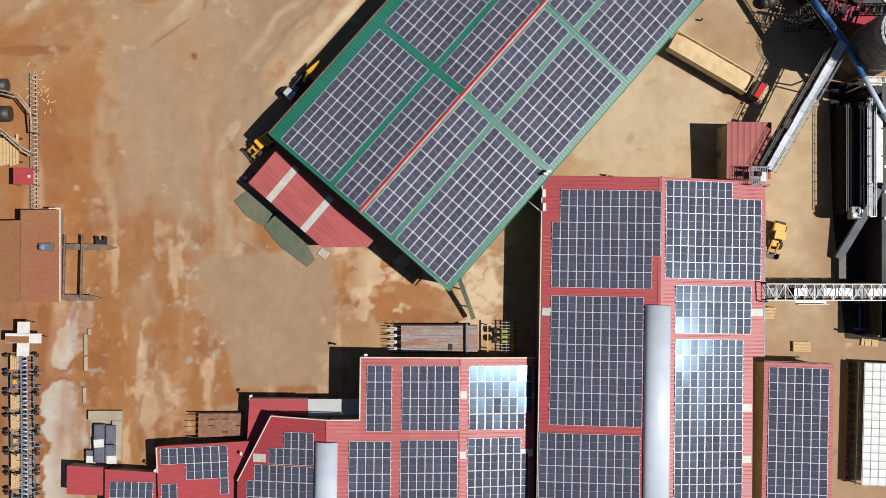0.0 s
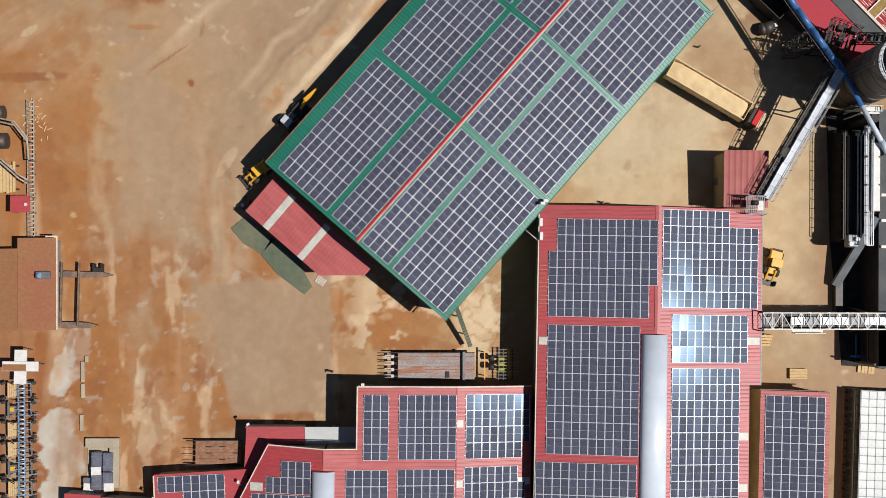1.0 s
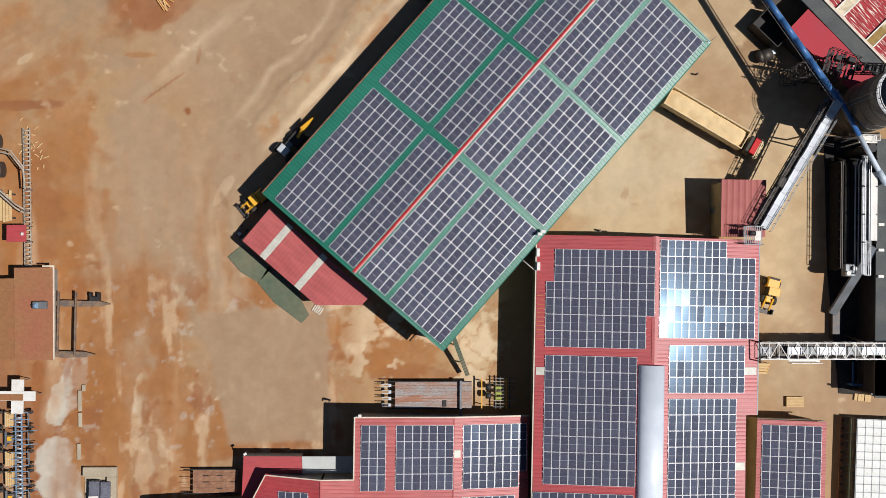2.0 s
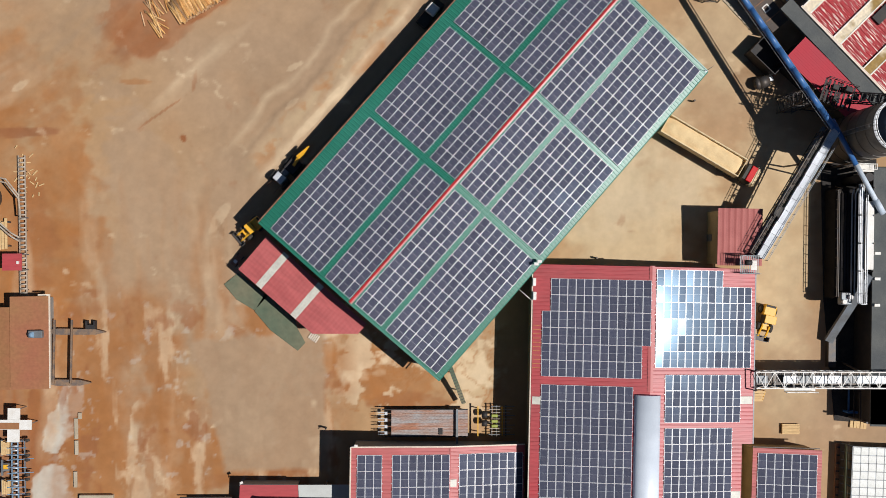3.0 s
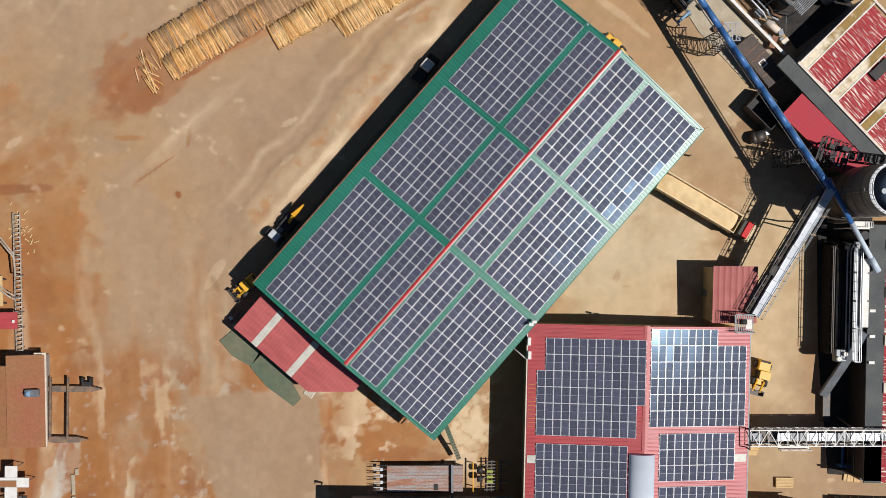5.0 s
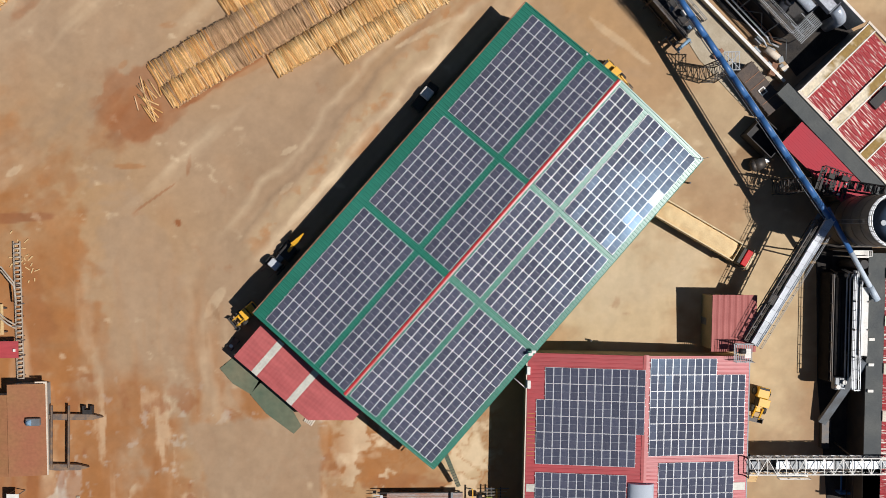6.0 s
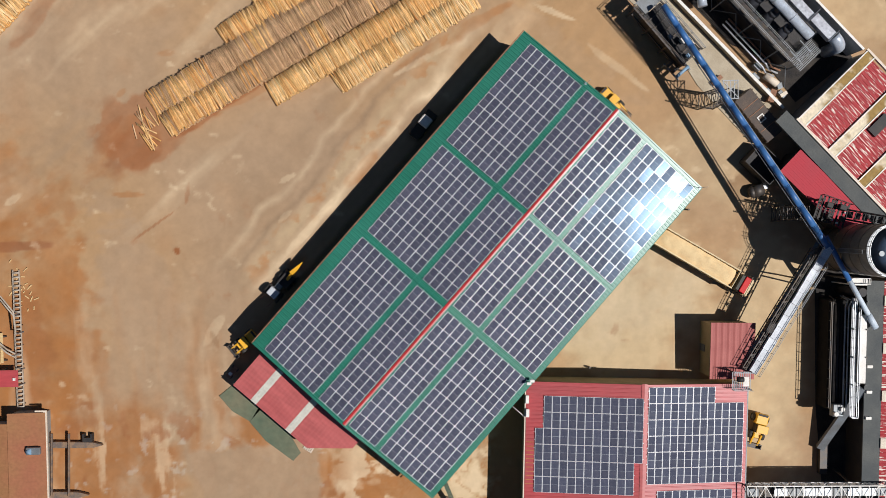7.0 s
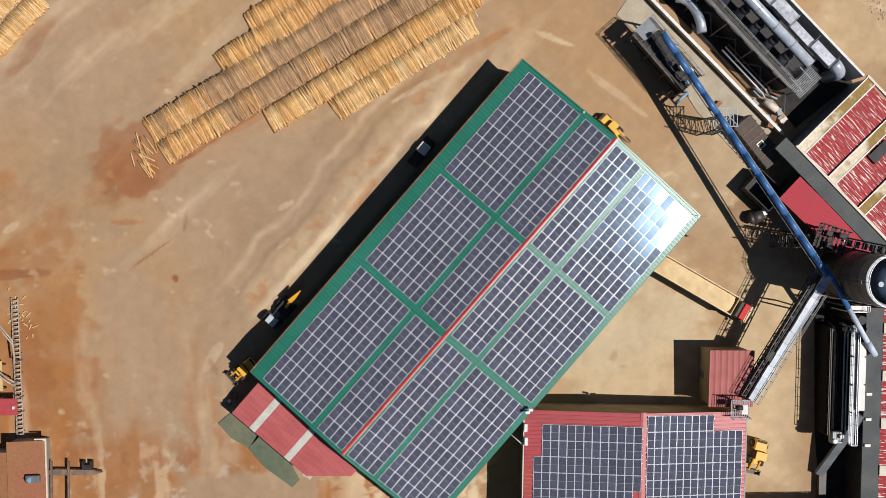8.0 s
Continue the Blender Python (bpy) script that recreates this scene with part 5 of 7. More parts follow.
def dryer_plant():
    m = pose(49.2, 61.4, 0, 0, 0, -47.5)            # x runs south-east along the plant
    top = thing("dryer_plant", "veneer dryer with silver ducts, dark cyclones and catwalks", "dryer", m)
    bm = bmesh.new()
    box(bm, -22, 5.0, -2.2, 3.6, 0, 3.4)
    part("body", bm, STEEL_BLACK, top, bevel=0.2)
    bm = bmesh.new()
    tube(bm, (-22, 0.9, 6.9), (4.3, 0.9, 6.9), 0.62, seg=20)
    for x in range(-20, 4, 3):
        tube(bm, (x, 0.9, 6.9), (x + 0.12, 0.9, 6.9), 0.68, seg=20)
    part("main_duct", bm, GALV, top, "shiny round main duct")
    bm = bmesh.new()
    for i in range(8):
        x = -22 + i * 3.55
        box(bm, x, x + 3.5, 2.35 + 0.12 * (i % 2), 3.5 + 0.3 * (i % 3), 5.4, 6.3 + 0.12 * (i % 3))
        beam(bm, (x + 3.4, 2.2, 6.5), (x + 3.4, 4.3, 6.5), 0.08, 0.2)
    part("plenum", bm, PLENUM, top, "flat zinc plenum of mottled silver panels", bevel=0.04)
    bm = bmesh.new()
    pts = [Vector((6.4 + 1.5 * math.sin(a), 3.4, 4.7 + 1.2 * math.cos(a))) for a in np.linspace(0, math.pi / 2, 7)]
    polytube(bm, pts + [Vector((7.9, 3.4, 1.0))], 0.80, 18)
    part("elbow", bm, GALV, top, "big silver duct elbow")
    for i in range(9):
        x = -19 + i * 2.6
        bm = bmesh.new()
        tube(bm, (x, -1.0, 3.3), (x, 0.1, 5.3), 0.95, 0.55, seg=20)
        tube(bm, (x, 0.05, 5.2), (x, 0.25, 5.6), 0.62, 0.62, seg=20)
        tube(bm, (x, -1.15, 3.05), (x, -0.95, 3.4), 1.0, 0.98, seg=20)
        part("hood", bm, SOOTY_ZINC, top, "soot-dark sloping cyclone")
        bm = bmesh.new()
        tube(bm, (x, 0.1, 5.0), (x, 0.8, 6.6), 0.26, seg=12)
        part("riser", bm, STEEL_DARK, top)
    for y in (-2.4, -1.5):
        bm = bmesh.new()
        rail_run(bm, [(-22, y, 5.0), (5.0, y, 5.0)], 1.0, 1.5, 0.06)
        part("guard_rail", bm, STEEL_GREY, top)
    bm = bmesh.new()
    box(bm, -22, 5.0, -2.4, -1.5, 4.92, 5.0)
    part("catwalk", bm, STEEL_DARK, top)
    for i in range(6):
        bm = bmesh.new()
        x = -20 + i * 4.6
        beam(bm, (x, -3.6, 0), (x, -2.3, 5.0), 0.14)
        beam(bm, (x, -2.9, 3.2), (x, -1.5, 4.95), 0.1)
        beam(bm, (x, -3.4, 0.4), (x + 2.3, -2.6, 3.4), 0.09)
        beam(bm, (x + 4.6, -3.4, 0.4), (x + 2.3, -2.6, 3.4), 0.09)
        part("brace", bm, STEEL_GREY, top)
    bm = bmesh.new()
    rail_run(bm, [(4.9, -2.1, 3.4), (4.9, 3.5, 3.4)], 1.1, 0.9, 0.06)
    for y in (-1.4, 0.4):
        beam(bm, (4.0, y, 5.0), (6.4, y, 5.0), 0.1)
        beam(bm, (6.2, y, 5.0), (6.2, y, 0), 0.12)
    part("end_frame", bm, STEEL_GREY, top)
    for i in range(9):
        bm = bmesh.new()
        beam(bm, (4.95 + i * 0.22, -2.3, 5.08), (4.95 + i * 0.22, 1.4, 5.08), 0.10, 0.05)
        part("platform_slat", bm, STEEL_GREY, top)
    for y in (-3.0, -3.5, -4.1):
        bm = bmesh.new()
        polytube(bm, [(-4.0, y, 1.6), (3.6, y, 1.6), (4.4, y, 0.9), (5.6, y + 0.6, 0.6)], 0.12, 10)
        part("steam_pipe", bm, ZINC if y < -3.2 else RUST, top)
    bm = bmesh.new()
    tube(bm, (4.6, -4.4, 0.9), (6.6, -4.0, 0.9), 0.45, seg=16)
    part("pump", bm, CREAM_TRIM, top, "cream pump tank")
    for x, y, z in ((2.6, -4.6, 1.0), (7.4, -4.6, 0.7), (3.4, -5.6, 0.8), (6.0, -5.8, 1.1)):
        bm = bmesh.new()
        box(bm, x, x + 1.1, y, y + 0.6, 0, z)
        part("valve_box", bm, STEEL_GREY, top, bevel=0.05)
    fan = thing("fan_duct", "silver fan duct with round bend", "duct")
    bm = bmesh.new()
    pts = [Vector((37.6 + 3.2 * math.sin(a), 68.2 - 4.8 * (1 - math.cos(a)), 2.2)) for a in np.linspace(0, 1.5, 7)]
    polytube(bm, pts, 0.62, 16)
    part("duct", bm, GALV, fan)
    back = thing("plant_wall", "long pale wall behind the dryer plant", "wall")
    bm = bmesh.new()
    beam(bm, (45.9, 72.8, 2.4), (60.3, 57.5, 2.4), 0.26, 4.8)
    part("wall", bm, WHITE_PAINT, back)
    bm = bmesh.new()
    beam(bm, (45.9, 72.8, 4.86), (60.3, 57.5, 4.86), 0.30, 0.1)
    part("coping", bm, WHITE_PAINT, back)


dryer_plant()


def hopper():
    m = pose(35.9, 60.8, 0, 0, 0, -50)
    top = thing("feed_hopper", "dark steel feed hopper with platforms, rails and motors", "hopper", m)
    for x in (-4.6, -1.5, 1.6, 4.6):
        for y in (-1.9, 1.2):
            bm = bmesh.new()
            beam(bm, (x, y, 0), (x, y, 4.8), 0.2)
            part("column", bm, STEEL_DARK, top)
    bm = bmesh.new()
    for y in (-1.9, 1.2):
        beam(bm, (-4.8, y, 4.8), (4.8, y, 4.8), 0.2)
        beam(bm, (-4.8, y, 2.4), (4.8, y, 2.4), 0.16)
    for x in np.arange(-4.6, 4.7, 1.15):
        beam(bm, (x, -1.9, 4.8), (x, 1.2, 4.8), 0.14)
    part("frame", bm, STEEL_DARK, top)
    bm = bmesh.new()
    box(bm, -3.1, 4.6, -1.75, 1.05, 1.2, 4.62)
    part("bin", bm, STEEL_BLACK, top)
    for x in np.arange(-2.8, 4.5, 1.2):
        bm = bmesh.new()
        box(bm, x, x + 0.12, -1.82, 1.12, 1.2, 4.72)
        part("bin_rib", bm, STEEL_BLACK, top)
    bm = bmesh.new()
    box(bm, -5.0, -3.2, -1.4, 1.2, 4.85, 5.0)
    part("platform", bm, STEEL_GREY, top, "grated platform")
    bm = bmesh.new()
    rail_run(bm, [(-5.0, -1.9, 5.0), (-5.0, 1.3, 5.0), (4.8, 1.3, 5.0)], 1.0, 1.2, 0.06)
    part("guard_rail", bm, STEEL_GREY, top)
    bm = bmesh.new()
    rail_run(bm, [(-5.0, -1.9, 5.0), (4.8, -1.9, 5.0)], 1.0, 1.2, 0.06)
    part("guard_rail", bm, STEEL_DARK, top)
    for x, y, s, k in ((1.9, -0.4, 0.8, WHITE_PAINT), (3.0, 0.3, 0.6, CREAM_TRIM), (-0.4, 0.9, 0.5, WHITE_PAINT), (3.9, -1.0, 0.5, PALE_BLUE), (0.6, -1.2, 0.6, STEEL_GREY)):
        bm = bmesh.new()
        box(bm, x, x + s, y, y + s * 0.8, 4.88, 4.9 + s * 0.9)
        part("motor_box", bm, k, top, bevel=0.05)
    legs = thing("drum_stand", "blue and grey drum stand with brackets", "machine", pose(37.4, 56.2, 0, 0, 0, -50))
    for y in (-1.0, 1.0):
        bm = bmesh.new()
        beam(bm, (-1.4, y, 2.0), (1.4, y, 2.0), 0.2)
        beam(bm, (-1.2, y, 0), (-1.2, y, 2.0), 0.14)
        beam(bm, (1.2, y, 0), (1.2, y, 2.0), 0.14)
        part("trestle", bm, STEEL_GREY, legs)
    for x in (-0.9, 0.1, 0.9):
        bm = bmesh.new()
        tube(bm, (x, -1.1, 2.25), (x, 1.1, 2.25), 0.22, seg=12)
        part("drum", bm, PALE_BLUE if x > 0.5 else STEEL_DARK, legs)


hopper()


BIN_BROWN = mat("dark_brown_bin_paint", (0.060, 0.045, 0.038), 0.7, second=(0.10, 0.065, 0.045), scale=0.9, fine=0.3)


def dark_yard_things():
    tank = thing("chip_bin", "long dark brown steel chip bin with ribbed sides", "container", pose(47.7, 49.75, 0, 0, 0, -52))
    bm = bmesh.new()
    box(bm, -3.4, 3.4, -1.35, 1.35, 0.4, 2.6)
    part("body", bm, BIN_BROWN, tank, bevel=0.06)
    for i in range(9):
        for y in (-1.41, 1.41):
            bm = bmesh.new()
            box(bm, -3.2 + i * 0.8, -3.08 + i * 0.8, y - 0.05, y + 0.05, 0.3, 2.64)
            part("rib", bm, BIN_BROWN, tank)
    for x in (-2.8, 2.8):
        bm = bmesh.new()
        box(bm, x - 0.15, x + 0.15, -1.2, 1.2, 0, 0.4)
        part("skid", bm, STEEL_DARK, tank)
    bm = bmesh.new()
    for x0, x1, y0, y1 in ((0.0, 0.9, -0.5, -0.36), (0.0, 0.9, 0.3, 0.44), (0.0, 0.14, -0.36, 0.3), (0.76, 0.9, -0.36, 0.3)):
        box(bm, x0, x1, y0, y1, 2.6, 2.72)
    part("hatch_frame", bm, WHITE_PAINT, tank, "white hatch frame")
    for x in (-1.8, -0.6, 1.8):
        bm = bmesh.new()
        beam(bm, (x, -1.2, 2.63), (x, 1.2, 2.63), 0.08, 0.06)
        part("cross_rib", bm, RUST, tank)
    binn = thing("scrap_bin", "dark open scrap bin", "container", pose(48.6, 43.4, 0, 0, 0, -45))
    bm = bmesh.new()
    box(bm, -2.4, 2.0, -1.6, -1.5, 0, 2.6)
    box(bm, -2.4, 2.0, 1.5, 1.6, 0, 2.6)
    box(bm, -2.4, -2.3, -1.5, 1.5, 0, 2.6)
    box(bm, 1.9, 2.0, -1.5, 1.5, 0, 2.6)
    box(bm, -2.3, 1.9, -1.5, 1.5, 0, 0.2)
    part("bin_body", bm, STEEL_BLACK, binn)
    mixer = thing("cone_vessel", "grey cone-mouthed vessel lying on its side", "vessel", pose(47.9, 40.2, 0, 0, 0, 15))
    bm = bmesh.new()
    tube(bm, (-0.7, 0, 0.9), (0.7, 0, 0.9), 0.85, 0.75, seg=18)
    tube(bm, (-1.2, 0, 0.9), (-0.7, 0, 0.9), 0.45, 0.85, seg=18)
    part("shell", bm, STEEL_DARK, mixer)
    bm = bmesh.new()
    box(bm, 0.75, 1.6, -0.1, 0.7, 0, 0.5)
    part("motor", bm, ZINC, mixer)


dark_yard_things()


# ---- truss bridge and the tower it runs to ----
def truss_bridge():
    top = thing("truss_bridge", "white lattice conveyor bridge with a pale belt cover", "conveyor bridge")
    a, b = Vector((43.9, 2.3, 6.6)), Vector((70, 1.6, 6.9))
    bm = bmesh.new()
    lattice(bm, a, b, 2.0, 1.7, 22, 0.075)
    part("truss", bm, WHITE_PAINT, top, "white painted box truss")
    d = (b - a).normalized()
    for i in range(14):
        if i == 1:
            continue
        p, q = a.lerp(b, (i + 0.03) / 14), a.lerp(b, (i + 0.97) / 14)
        bm = bmesh.new()
        beam(bm, p - Vector((0, 0, 0.95)), q - Vector((0, 0, 0.95)), 0.95, 0.12)
        part("belt_cover", bm, ZINC if i > 1 and i % 3 else STEEL_GREY, top, "zinc belt cover")
    bm = bmesh.new()
    beam(bm, a - Vector((0, 0, 1.6)), b - Vector((0, 0, 1.6)), 1.9, 0.06)
    part("deck", bm, STEEL_DARK, top)
    bm = bmesh.new()
    for y in (-1.2, 1.2):
        beam(bm, (43.6, 2.3 + y, 5.9), (43.6, 2.3 + y, 7.4), 0.12)
        beam(bm, (44.5, 2.3 + y, 0), (44.5, 2.3 + y, 5.0), 0.2)
    beam(bm, (43.6, 1.1, 7.4), (43.6, 3.5, 7.4), 0.12)
    beam(bm, (44.5, 1.1, 4.95), (44.5, 3.5, 4.95), 0.2)
    part("end_frame", bm, STEEL_BLACK, top)
    bm = bmesh.new()
    beam(bm, (47.7, 1.0, 5.9), (51.6, 0.9, 5.9), 0.5, 0.05)
    rail_run(bm, [(47.7, 0.7, 5.9), (51.6, 0.6, 5.9)], 1.0, 1.3, 0.06)
    part("side_walkway", bm, WHITE_PAINT, top)
    for x in (57.5, 66):
        bm = bmesh.new()
        for y in (-1.0, 1.0):
            beam(bm, (x, 2.0 + y * 1.6, 0), (x, 2.0 + y, 5.0), 0.2)
        part("trestle", bm, STEEL_DARK, top)


truss_bridge()


def transfer_tower():
    top = thing("transfer_tower", "dark steel transfer tower with machinery inside", "tower", pose(60.0, -1.0, 0, 0, 0, -2.5))
    for x in (-1.6, 2.8):
        for y in (-2.6, 2.0):
            bm = bmesh.new()
            beam(bm, (x, y, 0), (x, y, 5.4), 0.22)
            part("column", bm, STEEL_DARK, top)
    bm = bmesh.new()
    box(bm, -1.2, 3.0, -2.8, 2.2, 5.2, 5.4)
    part("deck", bm, STEEL_BLACK, top)
    for i, z in enumerate((1.6, 3.4)):
        bm = bmesh.new()
        for y in (-2.6, 2.0):
            beam(bm, (-1.6, y, z), (2.8, y, z), 0.12)
        for x in (-1.6, 2.8):
            beam(bm, (x, -2.6, z), (x, 2.0, z), 0.12)
        part("brace", bm, STEEL_DARK, top)
    bm = bmesh.new()
    box(bm, -2.4, -1.0, -2.0, -1.75, 0, 1.6)
    beam(bm, (-2.0, 1.0, 0.9), (-2.0, -2.0, 0.9), 0.2)
    part("control_desk", bm, BLUE, top, "blue painted machine guard", bevel=0.03)
    step = thing("pallet_stack", "broken pale wooden pallets on the ground", "pallets", pose(59.6, -4.6, 0, 0, 0, -8))
    for i in range(5):
        bm = bmesh.new()
        box(bm, -1.2 + i * 0.45, -0.82 + i * 0.45, -0.5, 0.4, 0, 0.2 + 0.08 * (i % 2))
        part("board", bm, WOOD_NEW, step)


transfer_tower()


# ---- white grid-roofed rack ----
def conveyor_head():
    """The dark drive head above the tube's lower end and the bridge from it to the silo's top."""
    top = thing("drive_tower", "soot-black lattice tower with conveyor drive and railed deck", "tower", pose(54.6, 37.3, 0, 0, 0, -20))
    for x in (-1.3, 1.3):
        for y in (-1.1, 1.1):
            bm = bmesh.new()
            beam(bm, (x, y, 0), (x, y, 8.0), 0.22)
            part("column", bm, STEEL_BLACK, top)
    for z in (2.5, 5.2):
        for e in (-1, 1):
            bm = bmesh.new()
            beam(bm, (-1.3, e * 1.1, z - 2.3), (1.3, e * 1.1, z), 0.12)
            beam(bm, (e * 1.3, -1.1, z), (e * 1.3, 1.1, z - 2.3), 0.12)
            part("brace", bm, STEEL_BLACK, top)
    bm = bmesh.new()
    beam(bm, (0, -1.5, 7.98), (0, 1.5, 7.98), 0.2, 0.06)
    part("bearer", bm, STEEL_BLACK, top)
    for i in range(8):
        bm = bmesh.new()
        beam(bm, (-1.9 + i * 0.53, -1.5, 8.06), (-1.9 + i * 0.53, 1.5, 8.06), 0.22, 0.06)
        part("deck_slat", bm, STEEL_BLACK, top)
    bm = bmesh.new()
    rail_run(bm, [(-1.9, -1.5, 8.1), (-1.9, 1.5, 8.1), (1.9, 1.5, 8.1)], 1.0, 0.95, 0.06)
    part("guard_rail", bm, STEEL_BLACK, top)
    for x, y, w, h in ((-1.2, 0.5, 0.8, 0.9), (0.3, 0.7, 0.9, 1.2), (-0.6, -0.8, 0.6, 0.6), (1.0, -0.6, 0.5, 0.9)):
        bm = bmesh.new()
        box(bm, x, x + w, y - 0.3, y + 0.35, 8.12, 8.12 + h)
        part("drive_box", bm, STEEL_BLACK, top, bevel=0.06)
    for x, y in ((0.2, -1.0), (0.9, -1.2), (1.5, 0.3)):
        bm = bmesh.new()
        tube(bm, (x, y, 8.12), (x, y, 8.45), 0.13, seg=10)
        part("lamp", bm, WHITE_PAINT, top, "small white bulkhead lamp")
    link = thing("silo_bridge", "black lattice footbridge between drive tower and silo", "footbridge")
    a, b = Vector((56.2, 36.9, 8.6)), Vector((60.6, 35.6, 13.4))
    bm = bmesh.new()
    lattice(bm, a, b, 1.2, 1.2, 6, 0.07)
    part("truss", bm, STEEL_BLACK, link)
    for i in range(7):
        bm = bmesh.new()
        p, q = a.lerp(b, i / 7 + 0.02), a.lerp(b, (i + 1) / 7 - 0.02)
        beam(bm, p - Vector((0, 0, 0.2)), q - Vector((0, 0, 0.2)), 0.8, 0.06)
        part("tread_plate", bm, STEEL_BLACK, link)


conveyor_head()


def rubble_bank():
    """Stones and clods along the track behind the plant wall."""
    ob = thing("rubble_bank", "line of pale stones and earth clods beside the track", "rubble")
    a, b = Vector((54.0, 78.0)), Vector((69.5, 61.5))
    bm = bmesh.new()
    for i in range(420):
        p = a.lerp(b, dice.random()) + Vector((dice.gauss(0, 0.5), dice.gauss(0, 0.5)))
        r = abs(dice.gauss(0.05, 0.05)) + 0.03
        bmesh.ops.create_icosphere(bm, subdivisions=1, radius=r, matrix=Matrix.Translation((p.x, p.y, r * 0.15)) @ Matrix.Diagonal((1, dice.uniform(0.6, 1.2), 0.4, 1)))
    tagged(part("stone", bm, RUBBLE, ob, "scattered stones"), kind="stuff")


RUBBLE = mat("earthy_stone", (0.56, 0.46, 0.34), 0.9, second=(0.42, 0.30, 0.18), scale=1.5, mix=0.3)
rubble_bank()


def plant_litter():
    """Boxes, plates and offcuts lying between the wall and the plant."""
    for x, y, w, l, h, turn, k in ((36.7, 62.4, 0.9, 1.1, 0.7, -48, CREAM_TRIM), (38.0, 61.2, 0.7, 0.8, 0.5, -30, CREAM_TRIM), (38.6, 59.8, 0.6, 1.3, 0.4, -48, STEEL_GREY),
                                   (37.2, 60.4, 0.5, 0.6, 0.6, 10, RUST), (40.9, 57.2, 0.8, 0.5, 0.5, -48, STEEL_DARK), (43.0, 54.6, 0.5, 1.5, 0.5, -48, RUST),
                                   (50.0, 52.4, 0.7, 1.6, 1.0, -20, RUST), (50.9, 53.6, 0.6, 0.7, 1.2, 15, STEEL_GREY), (49.2, 53.3, 0.5, 1.4, 0.8, 40, RUST), (51.6, 52.6, 0.4, 0.9, 0.7, -60, CREAM_TRIM)):
        ob = thing("equipment_box", "weathered steel box standing by the dryer plant", "box", pose(x, y, 0.05, 0, 0, turn), "boxes by the dryer plant")
        bm = bmesh.new()
        box(bm, -w / 2, w / 2, -l / 2, l / 2, 0, h)
        part("case", bm, k, ob, bevel=0.04)
        bm = bmesh.new()
        box(bm, -w / 2 - 0.03, w / 2 + 0.03, -l / 2 - 0.03, l / 2 + 0.03, h + 0.003, h + 0.06)
        part("lid", bm, k, ob)


plant_litter()


RACK_SHEET = mat("milky_roof_sheet", (0.66, 0.66, 0.63), 0.5, second=(0.56, 0.56, 0.52), scale=0.7, random=0.05)


def white_rack():
    m = pose(57.75, -7.05, 0, 0, 0, -4.0)
    top = thing("white_roofed_rack", "long rack roofed with square white translucent sheets", "rack", m)
    cols, rows, p = 8, 15, 1.03
    bm = bmesh.new()
    for r in range(rows + 1):
        beam(bm, (0, -r * p, 2.3), (cols * p, -r * p, 2.3), 0.10)
        beam(bm, (-0.75, -r * p + 0.1, 0.25), (0.05, -r * p + 0.1, 2.3), 0.07)
    for c in range(cols + 1):
        beam(bm, (c * p, 0, 2.3), (c * p, -rows * p, 2.3), 0.10)
    part("grid_frame", bm, STEEL_GREY, top)
    for x in (0.05, cols * p):
        for r in (0, 5, 10, 15):
            bm = bmesh.new()
            beam(bm, (x, -r * p, 0), (x, -r * p, 2.3), 0.1)
            part("post", bm, STEEL_GREY, top)
    pane = bmesh.new()
    box(pane, -0.455, 0.455, -0.455, 0.455, 0, 0.03)
    first = part("roof_sheet", pane, RACK_SHEET, top)
    first.matrix_basis = pose(0.5 * p, -0.5 * p, 2.36)
    for r in range(rows):
        for c in range(cols):
            if r or c:
                ob = new("roof_sheet", first.data)
                ob.parent = top
                ob.matrix_basis = pose((c + 0.5) * p, -(r + 0.5) * p, 2.36, dice.gauss(0, 0.8), dice.gauss(0, 0.8), 0)
    bm = bmesh.new()
    beam(bm, (-0.40, 0, 1.25), (-0.40, -rows * p, 1.25), 0.06, 2.1, up=(-0.33, 0, 1))
    part("side_sheet", bm, DUST_GREEN, top, "dusty green sloping side sheet")
    for r in range(rows):
        bm = bmesh.new()
        box(bm, -1.25, -0.85, -r * p - 0.55, -r * p - 0.35, 0, 0.5)
        part("peg", bm, STEEL_DARK, top)
    bm = bmesh.new()
    box(bm, -1.3, -0.82, -rows * p, 0, 0, 0.35)
    part("kerb", bm, RUST, top)


white_rack()


# ---- west: sawmill feed line ----
ROOF_DUSTY = mat("dust_covered_red_roof", (0.29, 0.150, 0.060), 0.6, second=(0.31, 0.110, 0.058), scale=0.14, mix=0.5, spec=0.3, fine=0.1, fine_scale=2.5)


DUSTY_STEEL = mat("dust_caked_steel", (0.46, 0.40, 0.33), 0.6, second=(0.34, 0.26, 0.19), scale=1.0, fine=0.25)


